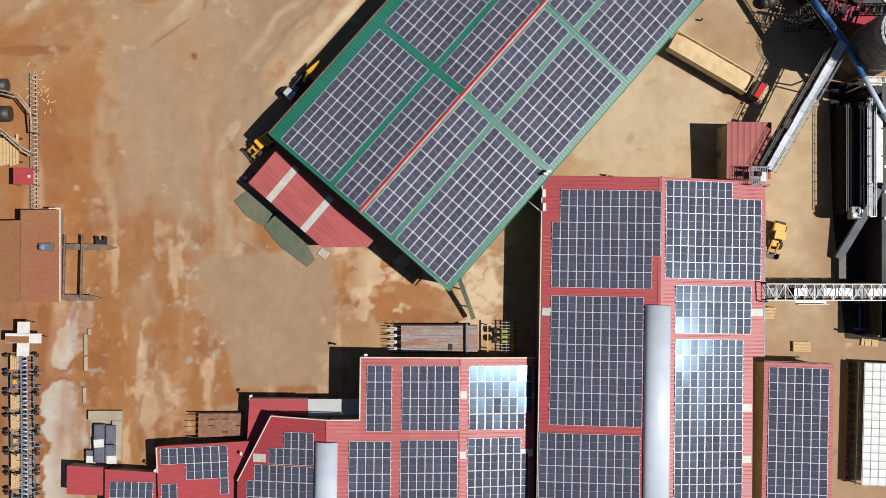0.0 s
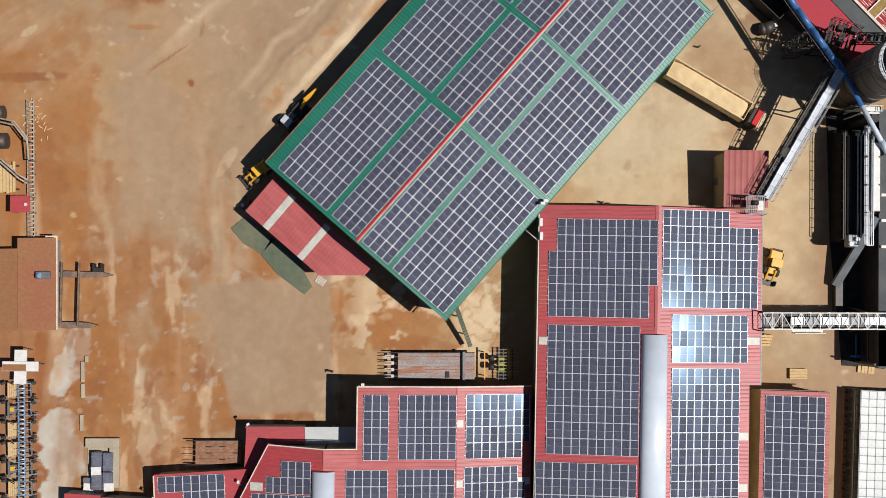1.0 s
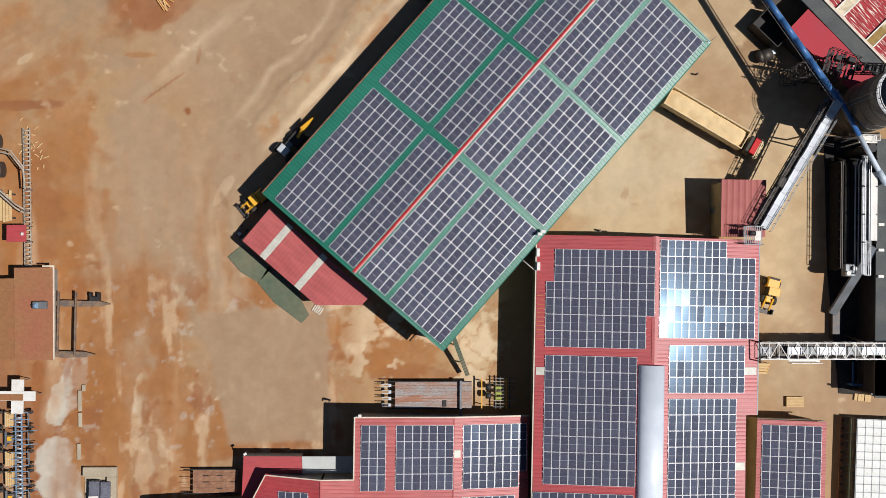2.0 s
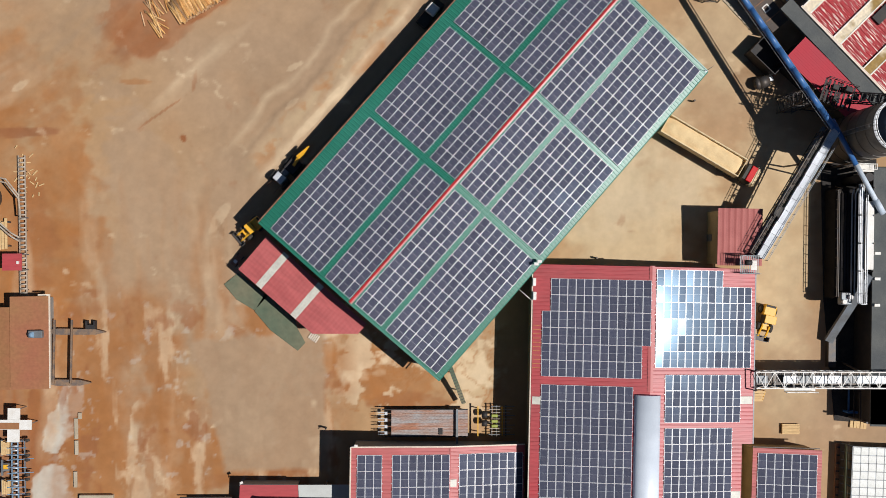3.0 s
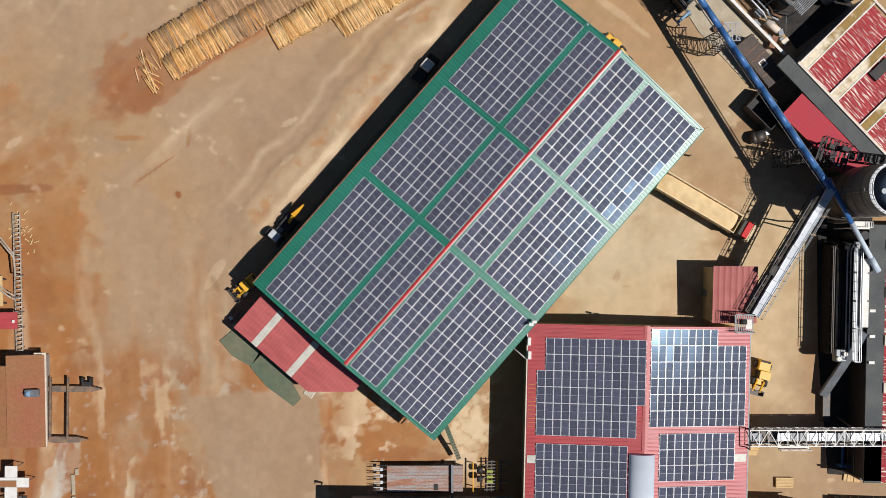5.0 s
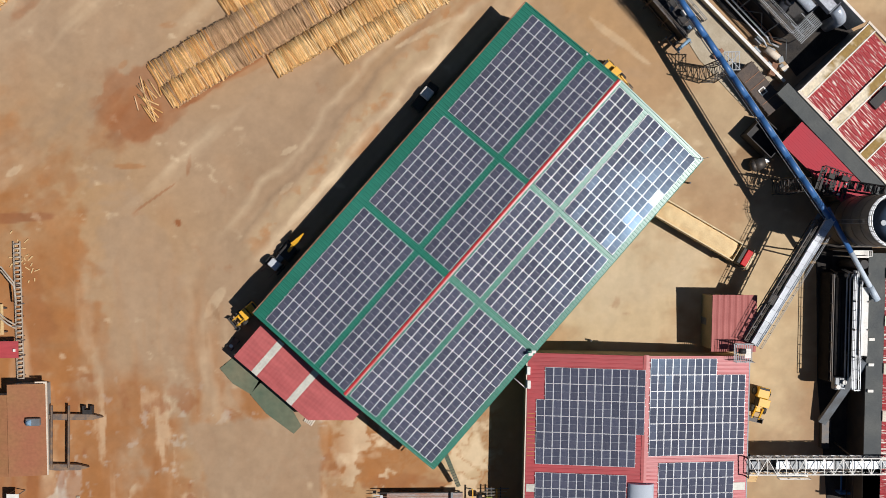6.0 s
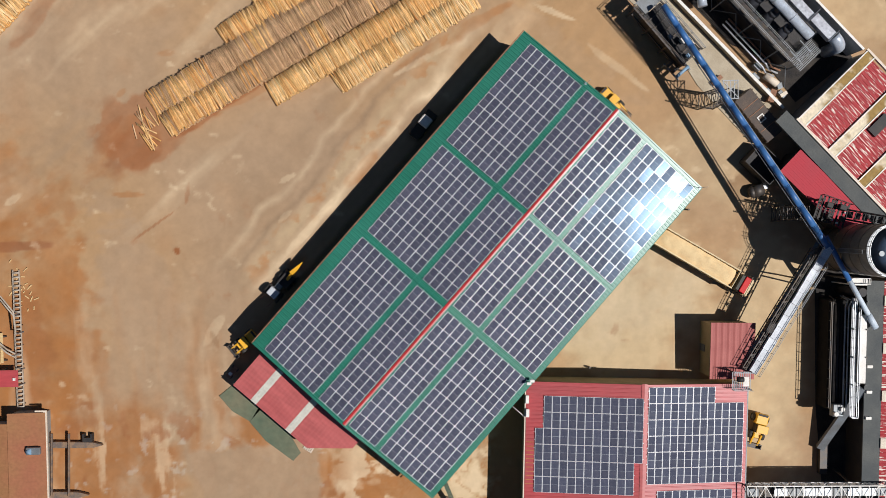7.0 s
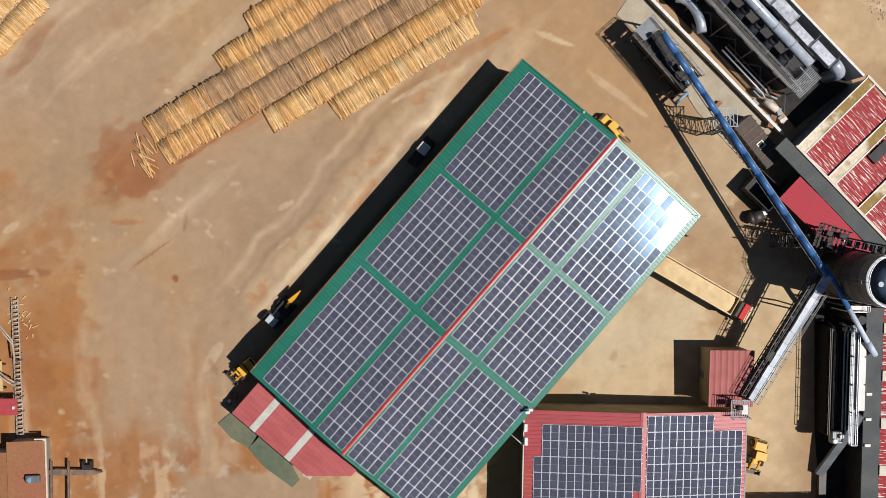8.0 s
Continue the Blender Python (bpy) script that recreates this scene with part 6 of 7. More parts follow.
def mill_roofs():
    top = thing("mill_shed", "mill shed with a red roof covered in sawdust", "shed", pose(-47.9, 14.75, 0, 0, 0, -0.5))
    bm = ribbed([(0.02, 3.35), (4.6, 3.0)], -11.45, 0, 0.4, amp=0.006)
    part("roof", bm, ROOF_DUSTY, top, "dust-covered red sheet roof")
    bm = ribbed([(-9.0, 2.9), (-0.02, 3.35)], -11.45, -1.3, 0.4, amp=0.006)
    part("roof", bm, ROOF_DUSTY, top, "dust-covered red sheet roof")
    bm = bmesh.new()
    box(bm, 4.35, 4.75, -11.4, 0.25, 2.7, 2.95)
    box(bm, 3.3, 4.35, 0.08, 0.25, 2.7, 2.95)
    part("gutter", bm, CREAM_TRIM, top)
    walls(top, [(-8.8, -11.2), (4.2, -11.2), (4.2, -0.2), (0.2, -0.2), (0.2, -1.5), (-8.8, -1.5)], lambda x, y: 2.85, WALL_GREY, 0.15)
    bm = bmesh.new()
    box(bm, 2.4, 4.1, -5.1, -4.2, 3.2, 3.9)
    part("roof_motor", bm, STEEL_GREY, top, bevel=0.06)
    bm = bmesh.new()
    tube(bm, (2.5, -4.7, 3.6), (3.1, -4.7, 3.9), 0.35, seg=14)
    part("blower", bm, PALE_BLUE, top)
    small = thing("feed_cover", "small red metal cover over the feed line", "cover", pose(-49.0, 20.1, 0, 0, 0, -1))
    bm = bmesh.new()
    box(bm, 0, 2.4, -2.1, 0, 2.5, 2.62)
    part("roof", bm, RED_ROOF, small)
    for x in (0.1, 2.3):
        for y in (-2.0, -0.1):
            bm = bmesh.new()
            beam(bm, (x, y, 0), (x, y, 2.5), 0.1)
            part("post", bm, STEEL_GREY, small)
    bm = bmesh.new()
    box(bm, 1.85, 2.1, -1.3, -0.95, 2.62, 2.9)
    part("lamp_box", bm, WHITE_PAINT, small)
    cross = thing("line_cover", "cross-shaped white and rust cover on the feed line", "cover", pose(-48.0, -1.0, 0, 0, 0, -2))
    for x0, x1, y0, y1, k in ((-2.2, 2.2, -0.75, 0.45, WHITE_PAINT), (-0.75, 0.75, 0.47, 1.9, WHITE_PAINT), (-0.75, 0.75, -2.3, -0.77, WHITE_PAINT)):
        bm = bmesh.new()
        box(bm, x0, x1, y0, y1, 2.3, 2.45)
        part("roof_sheet", bm, k, cross)
    bm = bmesh.new()
    box(bm, -2.15, 0.7, -0.7, 0.1, 2.46, 2.50)
    part("rusty_sheet", bm, ROOF_DUSTY, cross, "rusty red sheet")
    for x, y in ((-0.65, 1.8), (0.65, 1.8), (-0.65, -2.2), (0.65, -2.2), (-2.1, 0), (2.1, 0)):
        bm = bmesh.new()
        beam(bm, (x, y, 0), (x, y, 2.3), 0.09)
        part("post", bm, STEEL_GREY, cross)


mill_roofs()


def roller_line(y0, y1, x, w, name, label, arms, z=1.1):
    top = thing(name, label, "roller conveyor")
    for e in (-w / 2, w / 2):
        bm = bmesh.new()
        beam(bm, (x + e, y0, z), (x + e, y1, z), 0.12, 0.22)
        part("side_rail", bm, PALE_BLUE if arms else DUSTY_STEEL, top)
    n = round((y1 - y0) / 0.55)
    roll = bmesh.new()
    tube(roll, (-w / 2, 0, 0), (w / 2, 0, 0), 0.11, seg=10)
    first = part("roller", roll, ZINC if arms else DUSTY_STEEL, top, "worn steel roller")
    first.matrix_basis = pose(x, y0 + 0.2, z + 0.05)
    for i in range(1, n):
        ob = new("roller", first.data)
        ob.parent = top
        ob.matrix_basis = pose(x, y0 + 0.2 + i * 0.55, z + 0.05)
    for i in range(round((y1 - y0) / 2.5)):
        bm = bmesh.new()
        for e in (-w / 2, w / 2):
            beam(bm, (x + e, y0 + 0.6 + i * 2.5, 0), (x + e, y0 + 0.6 + i * 2.5, z - 0.1), 0.12)
        part("leg", bm, STEEL_DARK, top)
    return top


line = roller_line(-24.0, 0.5, -48.4, 0.75, "sorting_line", "pale blue sorting line with side arms and pockets", True)
for k in range(8):
    y = -4.2 - k * 2.45
    arm = thing("kicker_unit", "pale blue kicker frame with black rubber rollers", "machine", pose(-48.4, y, 0, 0, 0, dice.gauss(0, 1)), "kickers on the sorting line")
    for dy in (-0.85, 0.0, 0.85):
        bm = bmesh.new()
        long_ = 2.4 if (k % 3 == 1 and dy != 0) else 1.5
        beam(bm, (-0.9, dy + 0.1 * (k % 2), 1.35), (long_ * (1 - 0.12 * (k % 4 == 2)), dy + (0.25 if long_ > 2 else 0), 1.35), 0.08, 0.14)
        part("arm", bm, PALE_BLUE, arm)
    bm = bmesh.new()
    beam(bm, (1.25, -1.0, 1.2), (1.25, 1.0, 1.2), 0.14)
    beam(bm, (-1.6, -1.0, 1.1), (-1.6, 1.0, 1.1), 0.22)
    part("side_frame", bm, STEEL_GREY, arm)
    for dy in (-0.95, 0.95):
        bm = bmesh.new()
        tube(bm, (-2.6, dy - 0.12 + 0.1 * (k % 3), 0.9), (-2.05, dy, 0.9), 0.19, seg=12)
        part("buffer", bm, RUBBER, arm)
        bm = bmesh.new()
        tube(bm, (1.3, dy, 1.3), (1.85, dy, 1.3), 0.18, seg=12)
        part("roller", bm, RUBBER, arm)
        for lx in (1.4, -1.6):
            bm = bmesh.new()
            beam(bm, (lx, dy * 0.7, 0), (lx, dy * 0.7, 1.1), 0.1)
            part("leg", bm, STEEL_DARK, arm)
    if k in (0, 2, 3, 5, 6):
        wood = thing("board_bundle", "pale sawn boards in a pocket", "boards", pose(-49.55, y, 0), "board bundles on the sorting line")
        for i in range(4):
            bm = bmesh.new()
            box(bm, -0.5 + i * 0.26, -0.28 + i * 0.26, -0.9 + 0.1 * (i % 2), 0.9 - 0.12 * (i % 3), 0, 1.25 + 0.04 * (i % 2))
            part("board", bm, WOOD_NEW, wood)
    else:
        mach = thing("valve_unit", "small grey and yellow valve unit", "machine", pose(-49.6, y, 0), "valve units on the sorting line")
        bm = bmesh.new()
        box(bm, -0.4, 0.4, -0.5, 0.5, 0, 1.0)
        part("cabinet", bm, STEEL_GREY, mach, bevel=0.05)
        bm = bmesh.new()
        box(bm, -0.25, 0.3, -0.2, 0.35, 1.0, 1.2)
        part("cover", bm, YELLOW, mach, bevel=0.03)
roller_line(14.9, 32.5, -47.2, 0.8, "infeed_line", "grey steel infeed roller line", False, 0.45)


def infeed_bits():
    top = thing("pipe_gantry", "bent grey pipe gantry beside the infeed line", "gantry")
    for pts in (((-52.5, 29.9, 2.6), (-48.4, 28.9, 2.6), (-46.9, 26.9, 2.6), (-46.7, 24.5, 2.6)), ((-52.5, 25.6, 2.2), (-50.6, 24.6, 2.2), (-48.0, 22.2, 2.2), (-47.0, 21.6, 2.2))):
        for off in (0, 0.45):
            bm = bmesh.new()
            polytube(bm, [Vector(p) + Vector((0, off, 0)) for p in pts], 0.11)
            part("pipe", bm, DUSTY_STEEL, top)
    for x, y in ((-50.4, 29.5), (-47.0, 27.0), (-46.7, 24.6), (-50.5, 24.7), (-47.2, 21.9)):
        bm = bmesh.new()
        beam(bm, (x, y, 0), (x, y, 2.55), 0.13)
        part("post", bm, STEEL_GREY, top)
    deck = thing("timber_deck", "deck of pale planks beside the infeed line", "deck", pose(-51.0, 20.6, 0))
    for i in range(9):
        bm = bmesh.new()
        box(bm, -1.6 + i * 0.4, -1.28 + i * 0.4, 0.2 * (i % 3) * 0.4, 4.0 - 0.15 * (i % 4), 0.55, 0.7)
        part("plank", bm, WOOD_NEW, deck)
    for y in (0.4, 3.4):
        bm = bmesh.new()
        box(bm, -1.7, 2.2, y, y + 0.2, 0, 0.55)
        part("bearer", bm, STEEL_DARK, deck)
    for i, (x, y, r) in enumerate(((-51.2, 30.8, 0.9), (-50.8, 27.2, 1.0))):
        ob = thing("bark_drum", "dark worn feed drum", "drum", pose(x, y, 0), "feed drums")
        bm = bmesh.new()
        tube(bm, (-0.9, 0, r), (0.9, 0, r), r, seg=18)
        part("shell", bm, STEEL_DARK, ob)
    base = thing("debris_pad", "splintery wood debris on a rough pad", "debris", pose(-46.6, 30.6, 0))
    for i in range(26):
        bm = bmesh.new()
        a, x, y = dice.uniform(0, 3.14), dice.uniform(-1.8, 1.4), dice.uniform(-3.6, 3.2)
        l = dice.uniform(0.25, 0.8)
        beam(bm, (x, y, 0.08), (x + math.cos(a) * l, y + math.sin(a) * l, 0.1), 0.12, 0.12)
        part("splinter", bm, WOOD_NEW, base)


infeed_bits()


RAIL_DARK = mat("rust_flecked_rail", (0.13, 0.10, 0.085), 0.6, second=(0.24, 0.15, 0.09), scale=1.5, mix=0.3)


def log_fork():
    top = thing("log_fork", "black steel log fork with two rails and tapered arms", "log feeder", pose(-44.0, 10.2, 0, 0, 0, -2))
    for y, l in ((0, 7.0), (-6.4, 5.3)):
        bm = bmesh.new()
        v = []
        for x, w in ((-0.6, 0.16), (1.2, 0.40), (3.6, 0.36), (l - 1.2, 0.34), (l, 0.05)):
            v.append([bm.verts.new((x, y - w, 0.35)), bm.verts.new((x, y + w, 0.35)), bm.verts.new((x, y + w, 1.0)), bm.verts.new((x, y - w, 1.0))])
        for a, b in zip(v, v[1:]):
            for j in range(4):
                bm.faces.new((a[j], a[(j + 1) % 4], b[(j + 1) % 4], b[j]))
        bm.faces.new(v[0][::-1])
        bm.faces.new(v[-1])
        bmesh.ops.recalc_face_normals(bm, faces=bm.faces)
        part("arm", bm, RAIL_DARK, top, "tapered black steel arm")
        bm = bmesh.new()
        box(bm, -0.4, l - 2.0, y - 0.2, y + 0.2, 0, 0.36)
        part("plinth", bm, CONCRETE, top)
    for x in (0.75, 2.9):
        bm = bmesh.new()
        beam(bm, (x, 1.5, 1.15), (x, -6.5, 1.15), 0.2, 0.3)
        part("rail", bm, RAIL_DARK, top)
    bm = bmesh.new()
    box(bm, 4.5, 5.7, 0.3, 0.9, 0, 0.9)
    box(bm, 4.5, 4.7, 0.9, 1.4, 0, 1.0)
    box(bm, 5.5, 5.7, 0.9, 1.4, 0, 1.0)
    part("stop_block", bm, STEEL_BLACK, top)


log_fork()


# ---- concrete ramp with wrapped packs, rusty decks ----
def ramp_and_packs():
    top = thing("loading_ramp", "U-shaped pale concrete loading ramp", "ramp", pose(-40.7, -10.5, 0, 0, 0, -1.5))
    for x0, x1, y0, y1, z in ((0, 4.2, -1.2, 0, 0.7), (3.0, 4.2, -6.2, -1.21, 0.7), (0.1, 2.99, -6.2, -1.21, 0.08)):
        bm = bmesh.new()
        box(bm, x0, x1, y0, y1, -0.1, z)
        part("slab", bm, CONCRETE, top, bevel=0.04)
    grey_pack = mat("grey_blue_wrap", (0.16, 0.16, 0.20), 0.5, second=(0.10, 0.10, 0.13), scale=1.5, fine=0.2, fine_scale=5)
    for i, (x, y, w, l, z) in enumerate(((-39.2, -13.4, 1.25, 2.4, 1.2), (-37.85, -13.5, 1.2, 2.3, 1.0), (-39.2, -15.8, 1.25, 2.2, 1.3), (-37.9, -15.8, 1.2, 2.1, 1.1), (-40.5, -16.0, 1.0, 1.2, 0.8))):
        ob = thing("timber_pack", "grey-blue wrapped timber pack with straps", "timber pack", pose(x, y, 0.06, 0, 0, -2), "timber packs on the ramp")
        bm = bmesh.new()
        box(bm, -w / 2, w / 2, -l / 2, l / 2, 0, z)
        part("wrap", bm, grey_pack, ob, bevel=0.05)
        for dy in (-l * 0.28, l * 0.28):
            bm = bmesh.new()
            box(bm, -w / 2 - 0.01, w / 2 + 0.01, dy - 0.05, dy + 0.05, 0, z + 0.012)
            part("strap", bm, STEEL_GREY, ob)
    for x, y, z in ((-39.2, -14.5, 1.37), (-40.3, -16.6, 0.87), (-37.7, -16.6, 1.17)):
        ob = thing("white_sheet", "loose white plastic sheet on a timber pack", "sheet", pose(x, y, z, 0, 0, dice.uniform(-8, 8)), "white sheets on the packs")
        bm = bmesh.new()
        box(bm, -0.62, 0.62, -0.5, 0.5, 0, 0.03)
        part("sheet", bm, WHITE_PAINT, ob)


ramp_and_packs()


def rusty_deck(name, label, m, l, w, z, fingers, extra):
    top = thing(name, label, "log deck", m)
    strips = 4
    for i in range(strips):
        bm = bmesh.new()
        y = -w + (i + 0.5) * w / strips
        box(bm, 0.3, l, y - w / strips / 2 + 0.008, y + w / strips / 2 - 0.008, z - 0.12, z)
        part("deck_plate", bm, RUST if not extra else RUST_PALE if i == 1 else RUST_MIX, top, "rusty deck plate")
        bm = bmesh.new()
        beam(bm, (-1.1, y, z - 0.05), (l, y, z + 0.03), 0.06, 0.06)
        part("chain_track", bm, RUST, top)
        if fingers:
            bm = bmesh.new()
            box(bm, -1.4, -0.2, y - 0.2, y - 0.12, z - 0.1, z + 0.05)
            box(bm, -1.4, -0.2, y + 0.12, y + 0.2, z - 0.1, z + 0.05)
            box(bm, -0.55, -0.2, y - 0.12, y + 0.12, z - 0.1, z + 0.06)
            part("finger", bm, ZINC, top)
    for i in range(5):
        for y in (-w + 0.2, -0.2):
            bm = bmesh.new()
            x = 0.4 + (l - 0.7) * i / 4
            beam(bm, (x, y, 0), (x, y, z - 0.1), 0.16)
            part("leg", bm, STEEL_DARK, top)
    for y in (0.06, -w - 0.06):
        bm = bmesh.new()
        beam(bm, (-0.9, y, z - 0.03), (l, y, z - 0.03), 0.12, 0.2)
        part("side_beam", bm, STEEL_BLACK, top)
    return top


RUST_PALE = mat("scuffed_rusty_plate", (0.34, 0.29, 0.27), 0.5, second=(0.32, 0.13, 0.07), scale=0.55, mix=0.35, fine=0.3, fine_scale=5, stretch=(0.5, 2, 1))
RUST_MIX = mat("rust_streaked_plate", (0.30, 0.14, 0.085), 0.6, second=(0.30, 0.27, 0.26), scale=0.5, mix=0.35, fine=0.3, fine_scale=6, stretch=(0.5, 1.6, 1))
deck = rusty_deck("log_deck", "long rusty steel log deck with chain tracks", pose(-1.5, -0.8, 0, 0, 0, -1.5), 10.0, 3.3, 1.5, True, True)
bm = bmesh.new()
beam(bm, (8.6, 0.2, 1.9), (8.6, -4.2, 1.9), 0.28)
part("cross_pipe", bm, STEEL_GREY, deck)
bm = bmesh.new()
tube(bm, (8.6, -4.2, 2.0), (8.6, -5.2, 2.0), 0.32, seg=14)
part("cylinder", bm, GALV, deck, "bright steel cylinder")
bm = bmesh.new()
box(bm, 6.3, 6.8, -3.1, -2.3, 1.1, 1.6)
part("hatch", bm, STEEL_BLACK, deck)
LIME = mat("lime_green_paint", (0.34, 0.38, 0.06), 0.5)
sorter = thing("chain_sorter", "yellow and black chain sorter at the deck end", "machine", pose(8.9, -0.8, 0, 0, 0, -1.5))
for x in (0.9, 4.0):
    bm = bmesh.new()
    beam(bm, (x, 0.2, 1.4), (x, -3.6, 1.4), 0.12, 0.2)
    beam(bm, (x, -0.2, 0), (x, -0.2, 1.4), 0.12)
    beam(bm, (x, -3.2, 0), (x, -3.2, 1.4), 0.12)
    part("cross_frame", bm, YELLOW, sorter, "yellow painted cross frame")
for i in range(10):
    bm = bmesh.new()
    y = 0.15 - i * 0.40
    beam(bm, (2.6 - 0.3 * (i % 2), y, 1.2), (5.6 - 0.3 * (i % 3), y, 1.2), 0.07, 0.14)
    part("tine", bm, DUSTY_STEEL if i % 3 else STEEL_GREY, sorter, "dusty steel tine")
for x in (2.7, 3.3, 4.5):
    bm = bmesh.new()
    beam(bm, (x, 0.3, 1.05), (x, -3.7, 1.05), 0.12, 0.14)
    part("cross_bar", bm, STEEL_DARK, sorter)
for y in (-1.0, -1.7, -2.3):
    bm = bmesh.new()
    box(bm, 2.6, 3.4, y - 0.18, y + 0.18, 1.3, 1.7)
    part("drive_unit", bm, LIME, sorter, "small lime-green drive", bevel=0.05)
for y in (-0.9, -2.0):
    bm = bmesh.new()
    tube(bm, (1.4, y, 1.25), (2.1, y, 1.25), 0.4, seg=16)
    part("drive_drum", bm, STEEL_BLACK, sorter)
chain = thing("scrap_conveyor", "narrow inclined green scrap conveyor", "conveyor")
bm = bmesh.new()
a, b = Vector((6.2, 4.9, 3.8)), Vector((8.0, -0.2, 1.5))
beam(bm, a, b, 0.55, 0.2)
part("trough", bm, DUST_GREEN, chain)
bm = bmesh.new()
for i in range(14):
    p = a.lerp(b, (i + 0.5) / 14)
    s = (b - a).cross(Vector((0, 0, 1))).normalized()
    beam(bm, p - s * 0.3 + Vector((0, 0, 0.14)), p + s * 0.3 + Vector((0, 0, 0.14)), 0.06)
tagged(part("slat", bm, STEEL_DARK, chain), kind="stuff")
for k in (0.25, 0.7):
    bm = bmesh.new()
    p = a.lerp(b, k)
    beam(bm, p - Vector((0, 0, 0.1)), (p.x, p.y, 0), 0.14)
    part("post", bm, STEEL_DARK, chain)
low_deck = rusty_deck("low_log_deck", "short rusty log deck with black side beams", pose(-27.2, -11.2, 0, 0, 0, -1.5), 6.0, 2.9, 0.9, False, False)
for i in range(5):
    bm = bmesh.new()
    x, y = 1.6 + (i % 3) * 1.7, -0.7 - (i // 2) * 0.8
    box(bm, x, x + 0.7, y - 0.05, y + 0.05, 0.9, 1.0)
    part("stop", bm, STEEL_BLACK, low_deck)


def tarpaulins():
    for pts in (((-20.4, 17.0), (-22.2, 15.6), (-20.6, 13.6), (-18.4, 12.2), (-16.7, 14.0)), ((-17.0, 14.3), (-18.4, 12.1), (-16.4, 9.6), (-13.0, 6.9), (-12.0, 7.9), (-13.0, 9.8), (-13.4, 11.6))):
        ob = thing("tarpaulin", "dusty green tarpaulin spread on the ground", "tarpaulin", None, "tarpaulins by the lean-to")
        bm = bmesh.new()
        prism(bm, pts, -0.05, 0.06)
        part("cloth", bm, DUST_GREEN, ob)
    ob = thing("pallet", "weathered broken pallet beside the lean-to", "pallet", pose(-10.9, 8.6, 0, 0, 0, -35))
    for i in range(5):
        bm = bmesh.new()
        box(bm, -0.6 + i * 0.26, -0.42 + i * 0.26, -0.5, 0.5, 0.1, 0.14)
        part("board", bm, CREAM_TRIM, ob)
    bm = bmesh.new()
    box(bm, -0.6, 0.6, -0.45, -0.35, 0, 0.1)
    box(bm, -0.6, 0.6, 0.35, 0.45, 0, 0.1)
    part("bearer", bm, STEEL_DARK, ob)


tarpaulins()


